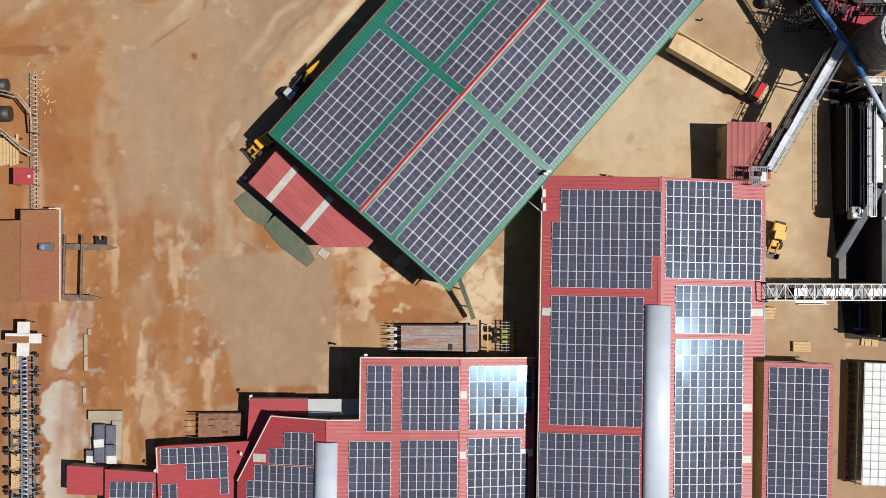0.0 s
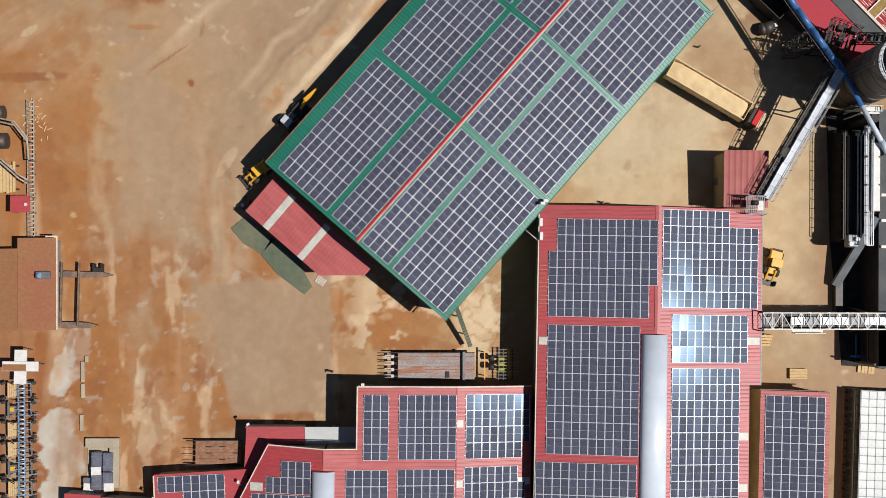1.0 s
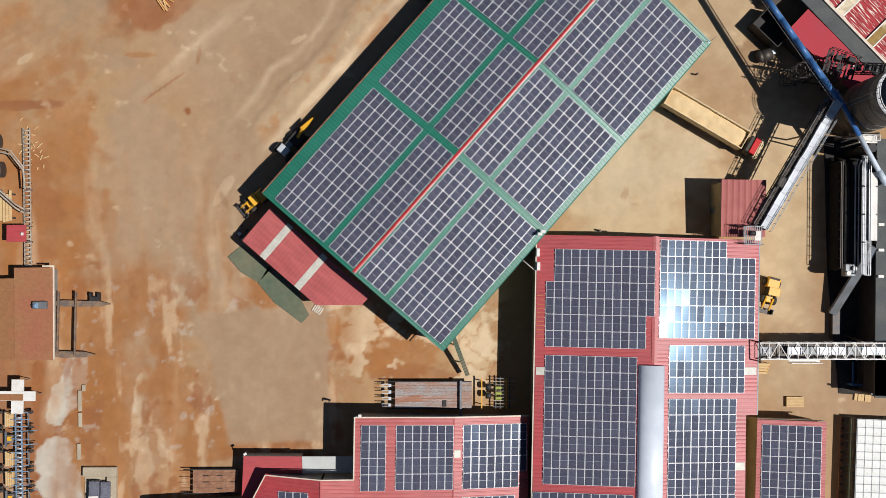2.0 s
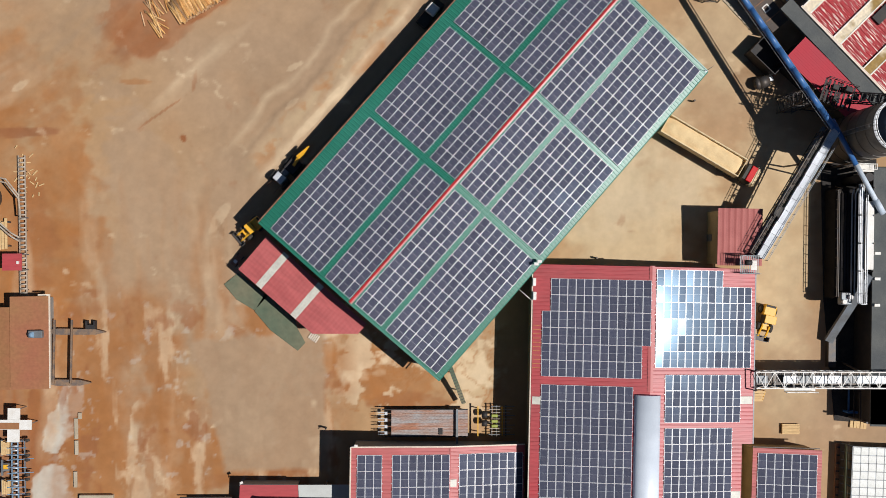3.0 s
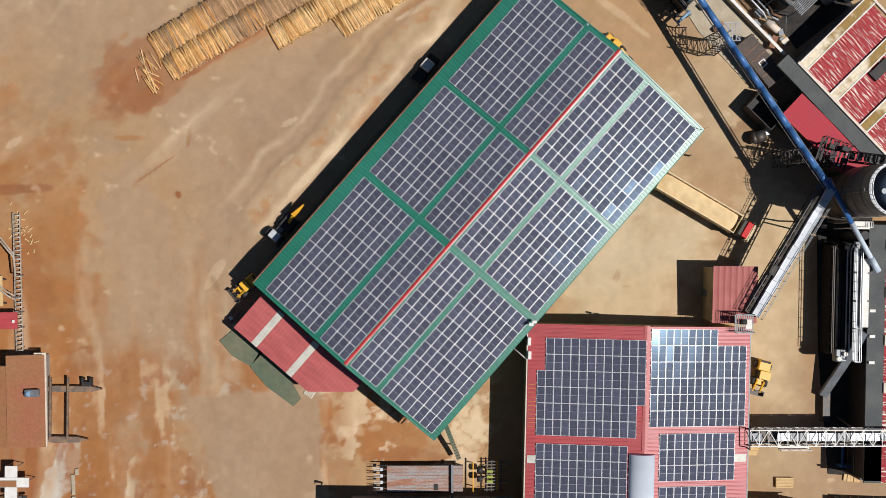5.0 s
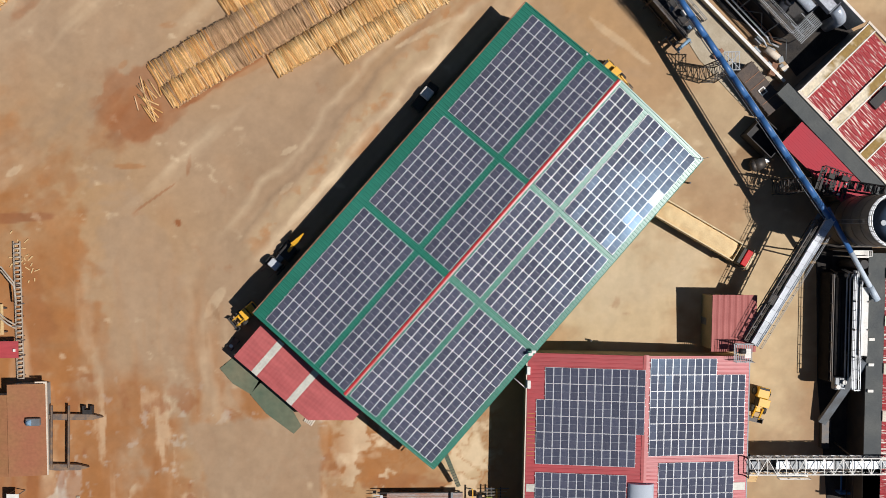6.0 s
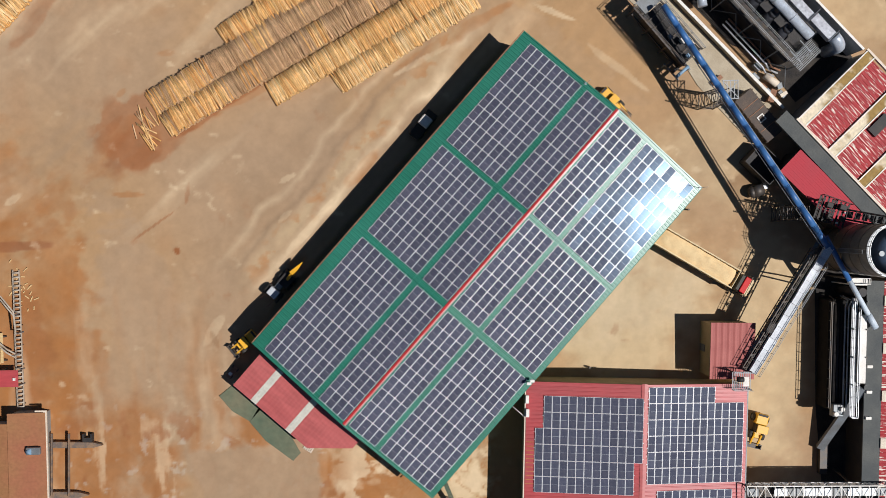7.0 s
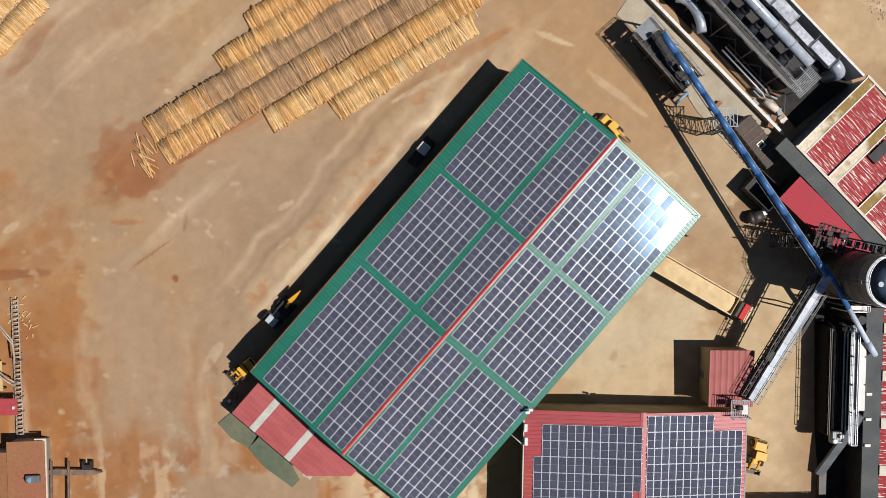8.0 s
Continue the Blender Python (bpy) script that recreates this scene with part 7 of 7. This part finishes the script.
def yard_bits():
    stack = thing("timber_stack", "low stack of fresh yellow boards", "timber", pose(50.5, -4.9, 0, 0, 0, -2))
    for j in range(2):
        for i in range(7):
            bm = bmesh.new()
            box(bm, -1.15, 1.1 + 0.05 * (i % 2), -0.65 + i * 0.19, -0.48 + i * 0.19, 0.1 + j * 0.16, 0.25 + j * 0.16)
            part("board", bm, WOOD_NEW, stack)
    bm = bmesh.new()
    for x in (-0.8, 0.7):
        box(bm, x, x + 0.12, -0.6, 0.6, 0, 0.1)
    part("bearer", bm, STEEL_DARK, stack)
    steps = thing("access_steps", "small yellow steel access steps", "steps", pose(45.0, 0.2, 0, 0, 0, -2))
    for i in range(4):
        bm = bmesh.new()
        box(bm, 0, 2.0, -0.2 - i * 0.38, 0.1 - i * 0.38, 1.2 - i * 0.3, 1.25 - i * 0.3)
        part("tread", bm, WOOD_NEW, steps)
    for x in (0, 1.95):
        bm = bmesh.new()
        beam(bm, (x, 0.1, 1.2), (x, -1.3, 0.1), 0.08, 0.2)
        beam(bm, (x, 0.1, 0), (x, 0.1, 1.2), 0.08)
        part("stringer", bm, YELLOW, steps)
    # pipes and vents on the red hall's corner
    mast = thing("roof_mast", "white lamp mast and brackets on the hall corner", "lamp mast", pose(16.9, 17.0, 0))
    bm = bmesh.new()
    beam(bm, (0, 0.3, 0), (0, 0.3, 8.2), 0.16)
    part("pole", bm, WHITE_PAINT, mast)
    for dx, dy in ((-0.1, 0.3), (0.3, 0.6)):
        bm = bmesh.new()
        box(bm, dx - 0.28, dx + 0.28, dy - 0.18, dy + 0.18, 8.1, 8.4)
        part("lamp", bm, WHITE_PAINT, mast, bevel=0.04)
    for y in (13.4, 15.1):
        ob = thing("wall_unit", "white air-conditioning unit at the eaves", "air conditioner", pose(16.7, y, 6.35, 0, 0, -2.6), "units at the eaves")
        bm = bmesh.new()
        box(bm, -0.2, 0.22, -0.5, 0.5, 0, 0.5)
        part("case", bm, WHITE_PAINT, ob, bevel=0.04)
    pipe = thing("brace_pipe", "slim white brace between the halls", "pipe")
    bm = bmesh.new()
    tube(bm, (14.9, 14.2, 6.0), (17.1, 12.2, 6.3), 0.07, seg=8)
    part("pipe", bm, WHITE_PAINT, pipe)
    for i, (x, y, z, h) in enumerate(((-6.0, -4.2, 7.7, 0.5), (-20.3, -9.4, 3.0, 0.5), (-31.7, -18.2, 3.0, 1.0), (-20.9, -16.4, 3.6, 0.7))):
        ob = thing("roof_lamp", "small floodlight on a bracket at the roof edge", "lamp", pose(x, y, z, 0, 0, 30 * i), "floodlights at roof edges")
        bm = bmesh.new()
        beam(bm, (0, 0, 0), (0.5, 0.2, h), 0.06)
        part("bracket", bm, ZINC, ob)
        bm = bmesh.new()
        box(bm, 0.35, 0.75, 0.05, 0.35, h, h + 0.18)
        part("head", bm, WHITE_PAINT, ob, bevel=0.03)
    for x, y in ((25.6, 17.9), (-9.6, -3.0), (38.9, 38.0), (27.3, 53.5)):
        ob = thing("bollard", "short post at the yard edge", "post", pose(x, y, 0), "posts in the yard")
        bm = bmesh.new()
        tube(bm, (0, 0, 0), (0, 0, 0.9), 0.12, seg=10)
        part("post", bm, STEEL_DARK, ob)
    for x, y, z in ((9.7, 50.3, 8.35), (28.75, 50.3, 7.2)):
        p = HALL @ Vector((x, y, z))
        ob = thing("lightning_rod", "slim galvanised lightning rod on the hall's gable", "lightning rod", pose(p.x, p.y, p.z), "rods on the green hall")
        bm = bmesh.new()
        tube(bm, (0, 0, 0), (0, 0, 3.4), 0.035, 0.02, seg=8)
        part("rod", bm, ZINC, ob)
        bm = bmesh.new()
        box(bm, -0.12, 0.12, -0.12, 0.12, 0, 0.08)
        part("foot", bm, ZINC, ob)
    slabs = thing("kerb_blocks", "broken concrete kerb blocks beside the sorting line", "kerb")
    for i, (x, y, l) in enumerate(((-41.1, -2.2, 2.6), (-41.1, -4.6, 1.8), (-41.3, -8.6, 2.0), (-40.6, -0.6, 0.8))):
        bm = bmesh.new()
        box(bm, x - 0.22, x + 0.22, y - l / 2, y + l / 2, -0.1, 0.22)
        part("block", bm, CONCRETE, slabs, bevel=0.04)


yard_bits()


# ---- vehicles ----
def wheel(parent, x, y, r, w):
    bm = bmesh.new()
    tube(bm, (x - w / 2, y, r), (x + w / 2, y, r), r, seg=20)
    t = part("wheel", bm, RUBBER, parent)
    bm = bmesh.new()
    tube(bm, (x - w / 2 - 0.02, y, r), (x + w / 2 + 0.02, y, r), r * 0.5, seg=14)
    part("rim", bm, STEEL_GREY, t)


def truck():
    m = pose(39.35, 31.9, 0, 0, 0, -31.5)              # x towards the cab
    top = thing("tipper_truck", "long trailer truck heaped with pale wood chips, red cab", "truck", m)
    L, W = 5.75, 1.22
    bm = bmesh.new()
    for y in (-W, W - 0.07):
        box(bm, -L, L, y, y + 0.07, 1.1, 3.0)
    for x in (-L, L - 0.07):
        box(bm, x, x + 0.07, -W + 0.07, W - 0.07, 1.1, 3.0)
    box(bm, -L + 0.07, L - 0.07, -W + 0.07, W - 0.07, 1.1, 1.25)
    part("trailer_body", bm, CREAM_BODY, top, "cream trailer sides")
    bm = bmesh.new()
    nx, ny = 34, 8
    grid = [[bm.verts.new((-L + 0.08 + (2 * L - 0.16) * i / nx, -W + 0.08 + (2 * W - 0.16) * j / ny,
                           2.55 + 0.30 * math.sin(math.pi * j / ny) + 0.16 * noise.noise((i * 0.35, j * 0.5, 3.0)) - 0.35 * max(0, abs(i / nx - 0.5) - 0.42) / 0.08))
             for j in range(ny + 1)] for i in range(nx + 1)]
    for i in range(nx):
        for j in range(ny):
            bm.faces.new((grid[i][j], grid[i + 1][j], grid[i + 1][j + 1], grid[i][j + 1])).smooth = True
    part("chip_load", bm, CREAM_LOAD, top, "heap of pale wood chips")
    for y in (-W - 0.02, W + 0.02):
        bm = bmesh.new()
        beam(bm, (-L, y, 3.0), (L, y, 3.0), 0.12, 0.12)
        part("top_rail", bm, CREAM_BODY, top)
        for i in range(10):
            bm = bmesh.new()
            x = -L + 0.3 + i * (2 * L - 0.6) / 9
            beam(bm, (x, y, 1.1), (x, y, 3.0), 0.1)
            part("stake", bm, CREAM_BODY, top)
    bm = bmesh.new()
    box(bm, -L + 0.3, L + 1.8, -0.45, 0.45, 0.75, 1.05)
    part("chassis", bm, STEEL_BLACK, top)
    for x in (-4.6, -3.3, 3.8, 5.1):
        for y in (-0.95, 0.95):
            bm = bmesh.new()
            tube(bm, (x, y - 0.25, 0.52), (x, y + 0.25, 0.52), 0.52, seg=18)
            part("wheel", bm, RUBBER, top)
    cab = bmesh.new()
    box(cab, L + 0.5, L + 2.0, -1.12, 1.12, 0.8, 2.55)
    c = part("cab", cab, CAB_DARK, top, "dark cab body", bevel=0.12)
    bm = bmesh.new()
    box(bm, L + 1.05, L + 1.85, -1.08, 1.08, 2.56, 2.75)
    part("roof", bm, CAB_RED, c, "bright red cab roof", bevel=0.08)
    bm = bmesh.new()
    box(bm, L + 2.0, L + 2.06, -1.0, 1.0, 1.85, 2.45)
    part("windscreen", bm, GLASS_DARK, c)
    bm = bmesh.new()
    box(bm, L + 1.86, L + 2.6, -1.16, 1.16, 0.7, 1.8)
    part("nose", bm, CREAM_BODY, c, "cream cab nose", bevel=0.12)
    bm = bmesh.new()
    box(bm, L + 1.85, L + 2.25, -1.1, 1.1, 2.5, 2.6)
    part("sun_visor", bm, CREAM_BODY, c, "cream sun visor", bevel=0.03)
    for y in (-1.35, 1.35):
        bm = bmesh.new()
        box(bm, L + 1.9, L + 2.0, y - 0.12, y + 0.12, 1.8, 2.3)
        part("mirror", bm, STEEL_DARK, c)
    for x in (L + 1.35,):
        for y in (-0.95, 0.95):
            bm = bmesh.new()
            tube(bm, (x, y - 0.2, 0.52), (x, y + 0.2, 0.52), 0.52, seg=18)
            part("wheel", bm, RUBBER, top)


CREAM_BODY = mat("cream_truck_paint", (0.66, 0.52, 0.30), 0.55, second=(0.55, 0.42, 0.24), scale=1.0)
CAB_DARK = mat("dark_green_cab_paint", (0.03, 0.03, 0.025), 0.5, second=(0.05, 0.042, 0.03), scale=1.5, spec=0.25)
CAB_RED = mat("red_cab_paint", (0.62, 0.015, 0.018), 0.5, spec=0.2)
truck()


def loader(m, label, kind="bucket"):
    """A wheel loader: x across, y forwards."""
    top = thing("wheel_loader", label, "wheel loader", m, "yellow loaders")
    bm = bmesh.new()
    box(bm, -0.85, 0.85, -2.5, -0.7, 0.8, 1.75)
    part("engine_hood", bm, YELLOW, top, "yellow engine hood", bevel=0.12)
    bm = bmesh.new()
    box(bm, -0.65, 0.65, -2.45, -2.1, 1.75, 1.85)
    part("grille", bm, STEEL_BLACK, top)
    bm = bmesh.new()
    box(bm, -0.7, 0.7, -0.7, 0.7, 0.7, 2.2)
    c = part("cab", bm, STEEL_DARK, top, "dark glazed cab", bevel=0.08)
    bm = bmesh.new()
    box(bm, -0.78, 0.78, -0.75, 0.6, 2.55, 2.68)
    part("roof", bm, YELLOW, c, "yellow cab roof", bevel=0.05)
    for x in (-0.7, 0.7):
        for y in (-0.68, 0.52):
            bm = bmesh.new()
            beam(bm, (x, y, 2.1), (x, y, 2.56), 0.09)
            part("pillar", bm, STEEL_BLACK, c)
    bm = bmesh.new()
    box(bm, -0.5, 0.5, 0.65, 1.7, 0.6, 1.3)
    part("front_frame", bm, YELLOW, top, bevel=0.08)
    for x in (-0.5, 0.5):
        bm = bmesh.new()
        beam(bm, (x, 1.0, 1.5), (x, 2.9, 0.8), 0.2, 0.3)
        part("lift_arm", bm, YELLOW, top)
    bm = bmesh.new()
    if kind == "bucket":
        v0 = [(-1.15, 2.7), (1.15, 2.7), (1.15, 3.6), (-1.15, 3.6)]
        box(bm, -1.15, 1.15, 2.7, 2.8, 0.15, 1.1)
        box(bm, -1.15, 1.15, 2.8, 3.6, 0.15, 0.25)
        box(bm, -1.15, -1.07, 2.8, 3.5, 0.25, 0.95)
        box(bm, 1.07, 1.15, 2.8, 3.5, 0.25, 0.95)
    else:
        for x in (-0.6, 0.5):
            beam(bm, (x, 2.7, 0.9), (x + 0.05, 4.0, 0.4), 0.16)
            beam(bm, (x, 2.7, 1.3), (x + 0.05, 3.8, 1.5), 0.14)
    part("bucket" if kind == "bucket" else "log_grapple", bm, STEEL_DARK, top)
    for x in (-0.85, 0.85):
        for y in (-1.6, 1.25):
            wheel(top, x, y, 0.68, 0.48)
    for x in (-0.5, 0.5):
        bm = bmesh.new()
        box(bm, x - 0.1, x + 0.1, 0.58, 0.66, 2.4, 2.55)
        part("work_lamp", bm, WHITE_PAINT, top)
    return top


loader(pose(47.4, 9.4, 0, 0, 0, 164) @ Matrix.Diagonal((0.95, 0.78, 1, 1)), "yellow wheel loader parked by the red hall")
loader(pose(-18.5, 22.6, 0, 0, 0, 128) @ Matrix.Diagonal((0.88, 0.66, 0.9, 1)), "yellow loader with bucket near the green hall")
loader(pose(29.3, 52.2, 0, 0, 0, -137) @ Matrix.Diagonal((0.72, 0.78, 0.85, 1)), "orange-yellow loader beside the hall gable", "grapple")


def shade_machines():
    ob = thing("yellow_boom", "yellow loader boom poking out of the shade", "boom", pose(-11.75, 31.55, 0.56, 0, 0, -42))
    bm = bmesh.new()
    v = [bm.verts.new(p) for p in ((-0.42, -0.5, 2.5), (0.32, -0.5, 2.5), (0.12, 1.5, 3.0), (0.0, 1.5, 3.0))]
    w = [bm.verts.new((q.co.x, q.co.y, q.co.z + 0.35)) for q in v]
    bm.faces.new(v[::-1])
    bm.faces.new(w)
    for j in range(4):
        bm.faces.new((v[j], v[(j + 1) % 4], w[(j + 1) % 4], w[j]))
    part("arm", bm, YELLOW, ob, "yellow raised boom arm")
    bm = bmesh.new()
    beam(bm, (-0.05, -1.6, 1.3), (-0.05, -0.4, 2.7), 0.35, 0.3)
    part("mast", bm, YELLOW, ob)
    bm = bmesh.new()
    box(bm, -0.9, 0.7, -2.6, -0.7, 0.5, 1.5)
    part("body", bm, STEEL_BLACK, ob, bevel=0.1)
    for x in (-0.95, 0.75):
        for y in (-2.2, -1.0):
            wheel(ob, x, y, 0.5, 0.35)
    trac = thing("tractor", "dark dusty tractor standing in the hall's shade", "tractor", pose(-14.1, 29.4, 0.56, 0, 0, -42))
    bm = bmesh.new()
    box(bm, -0.45, 0.45, -0.2, 1.9, 0.6, 1.4)
    part("hood", bm, STEEL_GREY, trac, bevel=0.1)
    bm = bmesh.new()
    box(bm, -0.7, 0.7, -1.3, -0.2, 0.7, 2.1)
    part("cab", bm, ZINC, trac, bevel=0.08)
    for x, y, r in ((-0.95, -0.9, 0.75), (0.95, -0.9, 0.75), (-0.75, 1.4, 0.5), (0.75, 1.4, 0.5)):
        wheel(trac, x, y, r, 0.4)
    bm = bmesh.new()
    beam(bm, (-0.6, -1.5, 0.8), (-0.8, -2.6, 0.4), 0.14)
    beam(bm, (0.6, -1.5, 0.8), (0.5, -2.8, 0.4), 0.14)
    part("hitch", bm, RUST, trac)
    cart = thing("hand_cart", "low dark cart with a pale plate", "cart", pose(-20.4, 18.7, 0, 0, 0, -42))
    bm = bmesh.new()
    box(bm, -0.35, 0.35, -0.9, 0.9, 0.35, 0.5)
    part("bed", bm, RUST, cart)
    bm = bmesh.new()
    box(bm, -0.25, 0.2, -0.5, -0.1, 0.5, 0.55)
    part("plate", bm, WHITE_PAINT, cart)
    for x in (-0.4, 0.4):
        for y in (-0.6, 0.6):
            wheel(cart, x, y, 0.25, 0.12)
    car = thing("pickup", "small white pickup half in the hall's shade", "car", pose(4.9, 49.7, 0.56, 0, 0, -40))
    bm = bmesh.new()
    box(bm, -0.8, 0.8, -2.1, 2.0, 0.4, 0.95)
    part("body", bm, CAB_DARK, car, bevel=0.1)
    bm = bmesh.new()
    box(bm, -0.7, 0.7, -0.3, 1.1, 0.95, 1.6)
    part("cab", bm, WHITE_PAINT, car, bevel=0.12)
    for x in (-0.78, 0.78):
        for y in (-1.3, 1.3):
            wheel(car, x, y, 0.34, 0.2)


shade_machines()


# ---- log piles ----
def log_material(name, tones):
    """Peeled wood: each log takes its own tone out of three, streaked along its length."""
    m = mat(name, (0.9, 0.9, 0.9), 0.85, second=(0.62, 0.58, 0.54), scale=1.6, fine=0.3, fine_scale=9, random=0.2, stretch=(1, 0.25, 1), bump=0.3)
    n, l = m.node_tree.nodes, m.node_tree.links
    b = n["Principled BSDF"]
    src = b.inputs["Base Color"].links[0].from_socket
    oi, wn = n.new("ShaderNodeObjectInfo"), n.new("ShaderNodeTexWhiteNoise")
    wn.noise_dimensions = "1D"
    l.new(oi.outputs["Random"], wn.inputs["W"])
    ramp = n.new("ShaderNodeValToRGB")
    ramp.color_ramp.elements.new(0.5)
    for e, tone in zip(ramp.color_ramp.elements, tones):
        e.color = (*tone, 1)
    l.new(wn.outputs["Value"], ramp.inputs[0])
    mx = n.new("ShaderNodeMix")
    mx.data_type, mx.blend_type = "RGBA", "MULTIPLY"
    mx.inputs[0].default_value = 1.0
    l.new(src, mx.inputs[6])
    l.new(ramp.outputs[0], mx.inputs[7])
    l.new(mx.outputs[2], b.inputs["Base Color"])
    return m


LOG_FRESH = log_material("fresh_peeled_log", ((0.95, 0.62, 0.30), (0.86, 0.50, 0.18), (0.66, 0.30, 0.09)))
LOG_PALE = log_material("pale_peeled_log", ((1.0, 0.74, 0.42), (0.94, 0.60, 0.26), (0.78, 0.42, 0.14)))
LOG_GREY = log_material("weathered_brown_log", ((0.74, 0.47, 0.27), (0.56, 0.345, 0.185), (0.45, 0.26, 0.13)))
LOG_END = mat("sawn_log_end", (0.56, 0.36, 0.17), 0.9, random=0.25)


def log_mesh(r0, r1, l, bend, kind):
    bm = bmesh.new()
    pts = [Vector((0, -l / 2, 0)), Vector((bend, 0, bend * 0.3)), Vector((0, l / 2, 0))]
    rings = []
    for p, r in zip(pts, (r0, (r0 + r1) / 2, r1)):
        rings.append([bm.verts.new((p.x + r * math.cos(k * math.tau / 8), p.y, p.z + r * math.sin(k * math.tau / 8))) for k in range(8)])
    for a, b in zip(rings, rings[1:]):
        for k in range(8):
            bm.faces.new((a[(k + 1) % 8], a[k], b[k], b[(k + 1) % 8])).smooth = True
    for ring, flip in ((rings[0], 1), (rings[-1], -1)):
        bm.faces.new(ring[::flip]).material_index = 1
    bmesh.ops.recalc_face_normals(bm, faces=bm.faces)
    me = bpy.data.meshes.new("log")
    bm.to_mesh(me)
    bm.free()
    me.materials.append(kind)
    me.materials.append(LOG_END)
    return me


def log_pile(a, b, length, height, kind, label, second=None):
    """A pile of logs laid side by side from a to b, each across the row."""
    a, b = Vector(a), Vector(b)
    d = b - a
    yaw = math.degrees(math.atan2(d.y, d.x))
    run = d.length
    top = thing("log_pile", label, "log pile", pose(a.x, a.y, 0, 0, 0, yaw), "log piles in the yard")
    kinds, others = [[log_mesh(r, r * q, length * s, e, k) for r, q, s, e in ((0.115, 0.8, 1.0, 0.02), (0.095, 0.85, 0.97, -0.04), (0.135, 0.8, 1.02, 0.03), (0.10, 0.9, 0.94, 0.0), (0.12, 0.75, 1.04, -0.05))] for k in (kind, second or kind)]

    def crest(x):
        k = min(1.0, x / 2.0 + 0.15, (run - x) / 2.5 + 0.2)
        return max(0.12, height * k * (0.9 + 0.25 * noise.noise((x * 0.35, a.x, 0))))
    x, count = 0.1, 0
    while x < run and count < 300:
        mixed = noise.noise((x * 0.22, a.x * 0.3, 9)) + dice.gauss(0, 0.15) + (0.5 if x < run * 0.22 else 0) > 0.3
        ob = new("log", (others if mixed else kinds)[dice.randrange(5)])
        ob.parent = top
        lean = dice.gauss(0, 3.2) + 5 * noise.noise((x * 0.5, a.y, 5))
        ob.matrix_basis = pose(x, dice.gauss(0, 0.12), crest(x) + dice.uniform(-0.05, 0.07), dice.gauss(0, 1.0), dice.uniform(0, 360), lean)
        x += dice.uniform(0.13, 0.20)
        count += 1
    # the logs below the crest, which only show at the ends and in gaps
    bm = bmesh.new()
    z = 0.13
    while z < height:
        x = 0.2
        while x < run:
            if z < crest(x) - 0.10:
                y, t = dice.gauss(0, 0.10), dice.gauss(0, 0.04)
                tube(bm, (x - t, -length / 2 + y, z), (x + t, length / 2 + y, z + dice.gauss(0, 0.02)), dice.uniform(0.11, 0.13), seg=6)
            x += 0.21
        z += 0.19
    if len(bm.verts):
        tagged(part("lower_layer", bm, kind, top, "lower layers of the same logs"), kind="stuff")
    else:
        bm.free()
    return top


log_pile((-6.1, 55.2), (13.2, 66.6), 3.0, 0.81, LOG_PALE, "long pile of pale freshly peeled logs", LOG_FRESH)
log_pile((-14.4, 53.9), (12.6, 69.6), 3.0, 0.93, LOG_FRESH, "long pile of golden peeled logs", LOG_PALE)
log_pile((-27.9, 50.2), (9.5, 71.6), 3.1, 0.99, LOG_GREY, "long pile of weathered grey-brown logs", LOG_FRESH)
log_pile((-29.6, 53.0), (5.0, 72.8), 3.1, 0.93, LOG_GREY, "long pile of weathered brown logs", LOG_FRESH)
log_pile((-20.4, 61.3), (0.5, 73.4), 2.9, 0.87, LOG_FRESH, "pile of golden logs behind the grey rows")
log_pile((-16.6, 66.2), (-3.0, 74.2), 2.9, 0.81, LOG_FRESH, "short pile of golden logs at the rear")
log_pile((-49.5, 62.8), (-42.2, 70.2), 2.6, 0.74, LOG_PALE, "pale log pile at the yard's west edge")
log_pile((-53.0, 63.5), (-44.5, 72.5), 2.6, 0.74, LOG_PALE, "second pale log pile at the west edge")


def scattered_logs():
    ob = thing("loose_logs", "loose logs fanned out at the end of the pile", "logs")
    for k in range(22):
        x, y, a = -30.3 + dice.gauss(0, 0.7), 50.0 + dice.gauss(0, 1.7), dice.gauss(32, 16)
        p = new("log", log_mesh(0.10, 0.08, dice.uniform(1.8, 2.9), 0.0, LOG_FRESH if k % 3 else LOG_GREY))
        p.parent = ob
        p.matrix_basis = pose(x, y, 0.06 + 0.05 * (k % 3), 0, 0, a)


scattered_logs()
